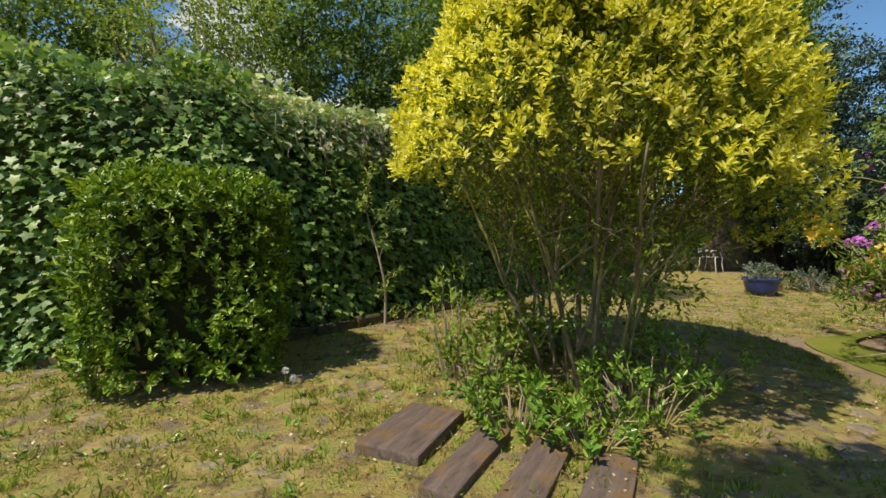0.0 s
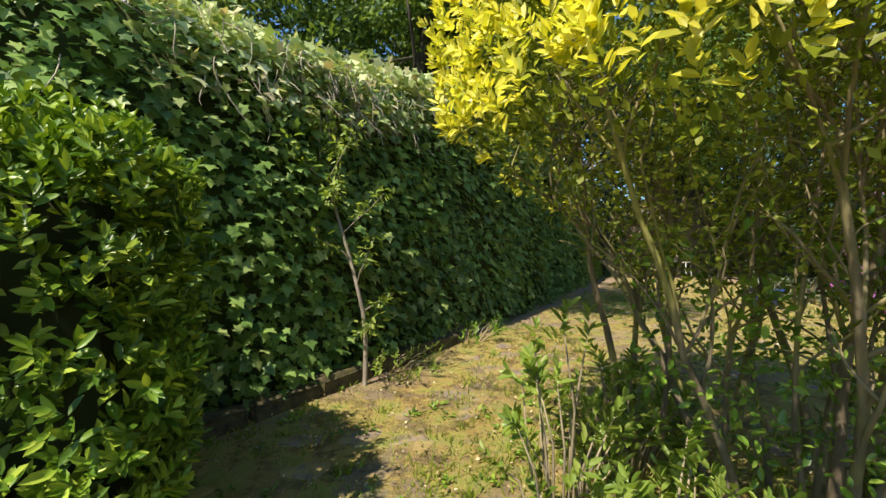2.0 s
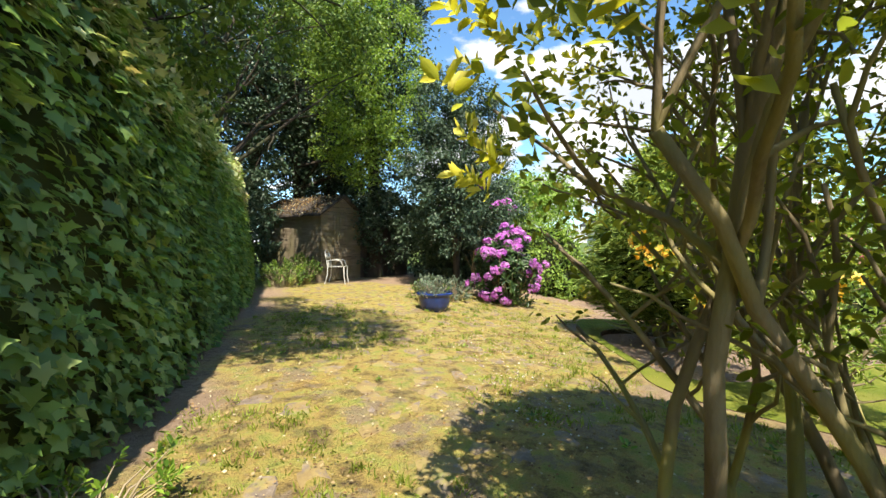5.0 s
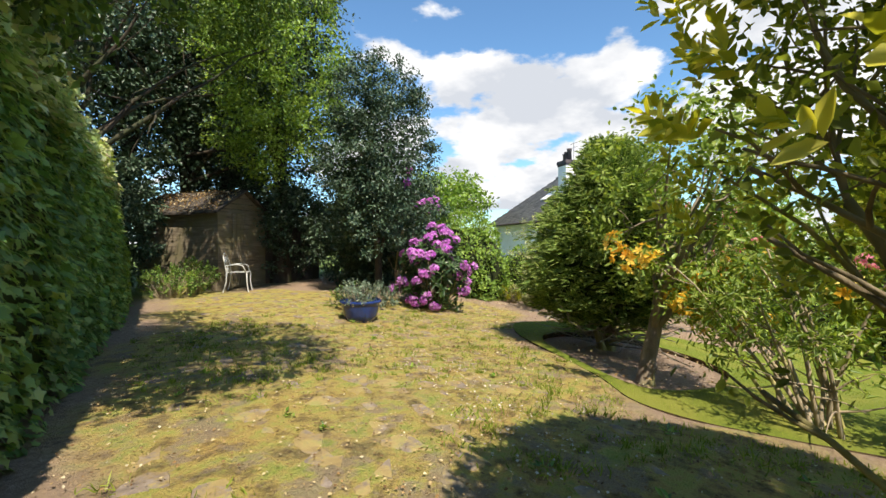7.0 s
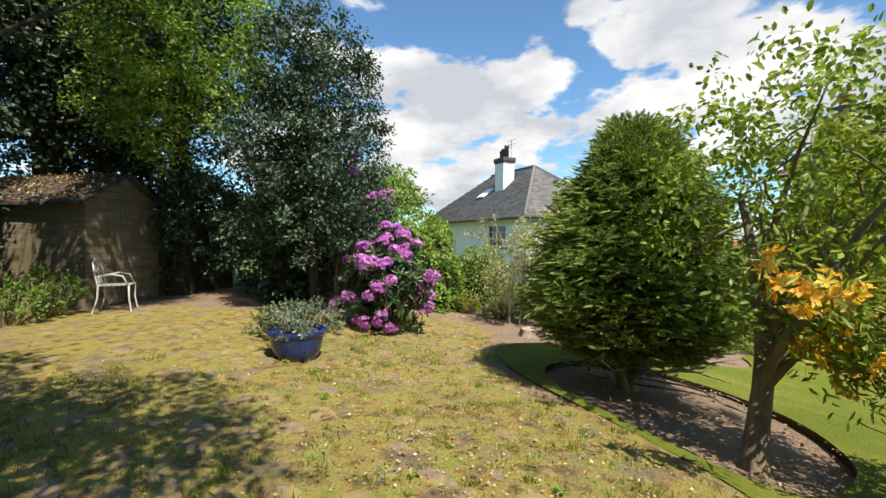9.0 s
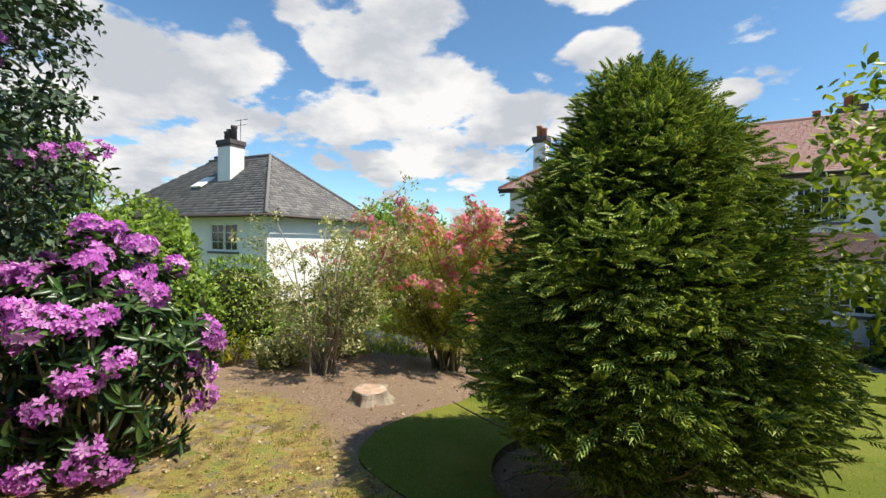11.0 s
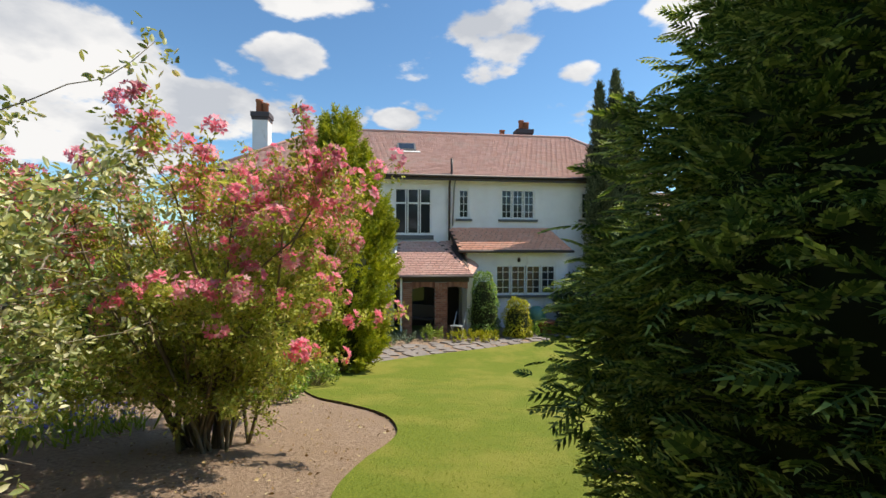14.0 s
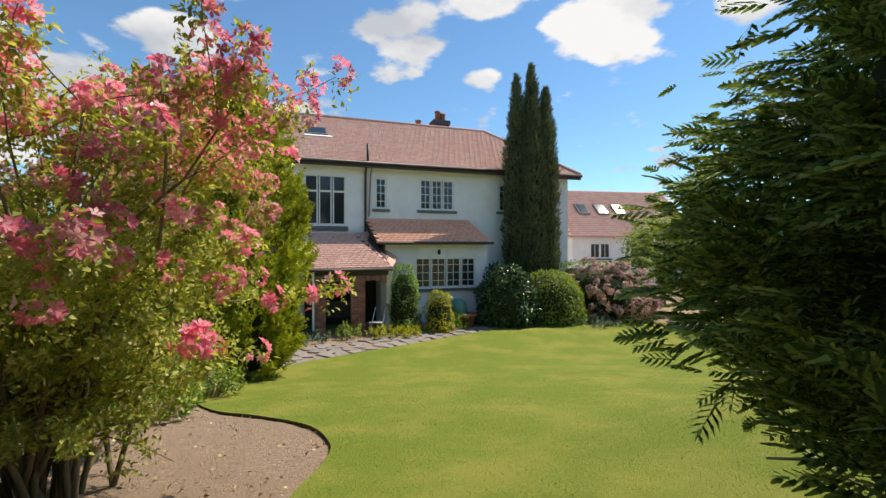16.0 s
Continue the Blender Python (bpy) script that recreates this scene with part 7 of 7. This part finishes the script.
for r in range(64):
    for c in range(60):
        a, b = -5.0 + c * 0.36 + (0.18 if r % 2 else 0), -1.0 + r * 0.26
        x, y = a * math.cos(axis) - (b - 4) * math.sin(axis) + 1.6 + rng.normal(0, 0.03), a * math.sin(axis) + (b - 4) * math.cos(axis) + 4.0 + rng.normal(0, 0.03)
        q = np.array([[x, y]])
        if not inside(q, MOSS_EDGE)[0] or edge_distance(q, MOSS_EDGE)[0] < 0.3 or y < 0.8 or rng.random() < 0.3 or (abs(x - 0.2) < 0.75 and abs(y - 2.1) < 0.6):
            continue
        spots.append((x, y))
spots.sort(key=lambda v: abs(v[0] - 2.2) * 0.7 + abs(v[1] - 5.6))
for k, (x, y) in enumerate(spots):
    z = float(gz(x, y)) + 0.018 * noise.fractal(Vector((x * 0.9, y * 0.9, 0.0)), 1.0, 2.0, 4)
    m_ = pose(x, y, z - rng.uniform(0.009, 0.02), rng.normal(0, 1), rng.normal(0, 1), 46 + rng.normal(0, 8)) @ Matrix.Diagonal((rng.uniform(0.24, 0.37), rng.uniform(0.17, 0.27), 1, 1))
    me = stone_meshes[rng.integers(0, 14)]
    if k < 300:
        part("stone", me, paving).matrix_local = m_
    else:
        i0 = len(rest_v)
        rest_v += [tuple(m_ @ v.co) for v in me.vertices]
        for p in me.polygons:
            vs = list(p.vertices)
            rest_t += [(i0 + vs[0], i0 + vs[i], i0 + vs[i + 1]) for i in range(1, len(vs) - 1)]
if rest_v:
    tagged(part("worn_setts", tri_mesh("worn_setts", rest_v, rest_t, STONE), paving), kind="stuff")

patio = tagged(new("patio"), "irregular grey stone path between lawn and house", "path", kind="structure")
pl = curve_through([(15.6, -1.6), (15.0, -3.2), (14.2, -4.8), (12.6, -6.9), (10.85, -9.2), (9.3, -10.8), (7.4, -12.0)], 0.42)
pn = unit(np.gradient(pl, axis=0))
for p, d in zip(pl, pn):
    side = np.array([-d[1], d[0]])
    for k in range(4):
        x, y = p + side * (k * 0.4 - 0.5 + rng.normal(0, 0.03)) + d * rng.normal(0, 0.05)
        bm = bmesh.new()
        angs = np.sort(rng.uniform(0, 2 * math.pi, 7) * 0.3 + np.linspace(0, 2 * math.pi, 7, endpoint=False) * 0.75)
        top = [bm.verts.new((0.27 * math.cos(a) * rng.uniform(0.8, 1.1), 0.24 * math.sin(a) * rng.uniform(0.8, 1.1), 0.0)) for a in angs]
        low = [bm.verts.new((v.co.x * 1.03, v.co.y * 1.03, -0.05)) for v in top]
        bm.faces.new(top)
        for i in range(7):
            bm.faces.new((low[i], low[(i + 1) % 7], top[(i + 1) % 7], top[i]))
        ob = part("stone", bm_mesh("stone", bm, PATIO), patio)
        ob.matrix_local = pose(x, y, float(gz(x, y)) + 0.03, rng.normal(0, 1.2), rng.normal(0, 1.2), rng.uniform(0, 360))

# fallen leaves and petals
n = 21000
q = np.column_stack([rng.uniform(-4, 11, n * 4), rng.uniform(0.8, 10.5, n * 4)])
q = q[inside(q, MOSS_EDGE)][:n]
n = len(q)
L = rng.uniform(0.006, 0.026, n)
tagged(new("leaf_litter", leaf_mesh("leaf_litter", "quad", on_ground(q, 0.022), np.column_stack([rng.normal(0, 1, (n, 2)), rng.normal(0, 0.2, n)]), np.array([0, 0, 1.0]) + jitter(n, 0.35), L, L * 0.7, LITTER)), "fallen brown leaves and pale petals", "leaf litter", kind="stuff")
q = np.column_stack([rng.uniform(4.2, 14, 3600), rng.uniform(0.8, 8.2, 3600)])
q = q[~inside(q, [tuple(v) for v in lawn_line]) | inside(q, [tuple(v) for v in bed_line])]
n = len(q)
L = rng.uniform(0.015, 0.05, n)
tagged(new("soil_crumbs", leaf_mesh("soil_crumbs", "quad", on_ground(q, 0.018), np.column_stack([rng.normal(0, 1, (n, 2)), rng.normal(0, 0.3, n)]), np.array([0, 0, 1.0]) + jitter(n, 0.5), L, L * 0.6, LITTER)), "dry leaves and crumbs on the soil", "leaf litter", kind="stuff")
n = 420
u = rng.random(n)
q = np.column_stack([2.4 + 2.3 * u + rng.normal(0, 0.2, n), 5.0 + 1.75 * u + rng.normal(0, 0.2, n)])
L = rng.uniform(0.008, 0.026, n)
tagged(new("fallen_petals", leaf_mesh("fallen_petals", "quad", on_ground(q, 0.02), np.column_stack([rng.normal(0, 1, (n, 2)), rng.normal(0, 0.2, n)]), np.array([0, 0, 1.0]) + jitter(n, 0.35), L, L * 0.8, PALE_LITTER)), "pale fallen petals and chippings on the moss", "leaf litter", kind="stuff")
# tufts of grass and weeds in the moss
tc = np.concatenate([np.column_stack([rng.uniform(-4, 9, 4200), rng.uniform(0.8, 10, 4200)]), np.column_stack([rng.uniform(-3.5, 1.0, 330), rng.uniform(0.9, 4.2, 330)])])
patch = np.array([noise.fractal(Vector((x * 0.7, y * 0.7, 5.0)), 1.0, 2.0, 3) for x, y in tc])
tc = tc[inside(tc, MOSS_EDGE) & (patch > -0.12)][-1300:]
C = np.repeat(tc, 26, axis=0)
n = len(C)
spread = np.repeat(rng.uniform(0.015, 0.09, len(tc)), 26)
P = on_ground(C + rng.normal(0, 1, (n, 2)) * spread[:, None])
L = np.repeat(rng.uniform(0.018, 0.065, len(tc)), 26) * rng.uniform(0.5, 1.3, n)
tagged(new("grass_tufts", leaf_mesh("grass_tufts", "blade", P, np.array([0, 0, 1.0]) + jitter(n, 0.55), jitter(n, 1.0), L, 0.008, GRASS)), "small tufts of grass in the moss", "grass", kind="stuff")
tc = np.concatenate([np.column_stack([rng.uniform(-3.5, 8, 500), rng.uniform(1.2, 9.5, 500)])[:130], np.column_stack([rng.uniform(-3.2, 0.6, 110), rng.uniform(1.0, 4.5, 110)])])
tc = tc[inside(tc, MOSS_EDGE)]
C = np.repeat(tc, 9, axis=0)
n = len(C)
D = np.column_stack([rng.normal(0, 1, (n, 2)), rng.uniform(0.15, 0.7, n)])
L = rng.uniform(0.02, 0.06, n)
tagged(new("small_weeds", leaf_mesh("small_weeds", "oval", on_ground(C + rng.normal(0, 0.02, (n, 2)), 0.015), D, np.array([0, 0, 1.0]) + jitter(n, 0.3), L, L * 0.4, UNDER)), "small leafy weeds in the moss", "weeds", kind="stuff")
# short grass on the nearer lawn and longer grass on its cut edge
q = np.column_stack([rng.uniform(3.5, 13, 130000), rng.uniform(-3.0, 6.6, 130000)])
q = q[inside(q, lp) & ~inside(q, bp)]
q = q[rng.random(len(q)) < np.clip(1.15 - np.hypot(q[:, 0] - 8.6, q[:, 1] - 4.0) / 7.5, 0.1, 1)][:30000]
n = len(q)
tagged(new("lawn_grass", leaf_mesh("lawn_grass", "blade", on_ground(q, 0.0) + np.column_stack([np.zeros((n, 2)), lawn_lift(q[:, 0], q[:, 1]) - 0.004]), np.array([0, 0, 1.0]) + jitter(n, 0.5), jitter(n, 1.0), rng.uniform(0.01, 0.026, n), 0.004, GRASS)), "short mown grass blades", "grass", kind="stuff")
for x, y in ((-1.05, 2.85), (-0.95, 2.7)):
    t = thing("dandelion", "dandelion seed head on a thin stalk in the moss", "dandelion", pose(x, y, float(gz(x, y))), "dandelions")
    part("stalk", tri_mesh("stalk", *tubes([[((0, 0, -0.01), 0.003), ((0.01, 0, 0.14), 0.002), ((0.012, 0.004, 0.2), 0.002)]], 5), GRASS), t)
    d = sphere_dirs(60)
    part("seed_head", leaf_mesh("seed_head", "quad", np.array([0.012, 0.004, 0.205]) + d * 0.006, d, np.cross(d, sphere_dirs(60)), 0.022, 0.008, WHITE_PETAL), t)
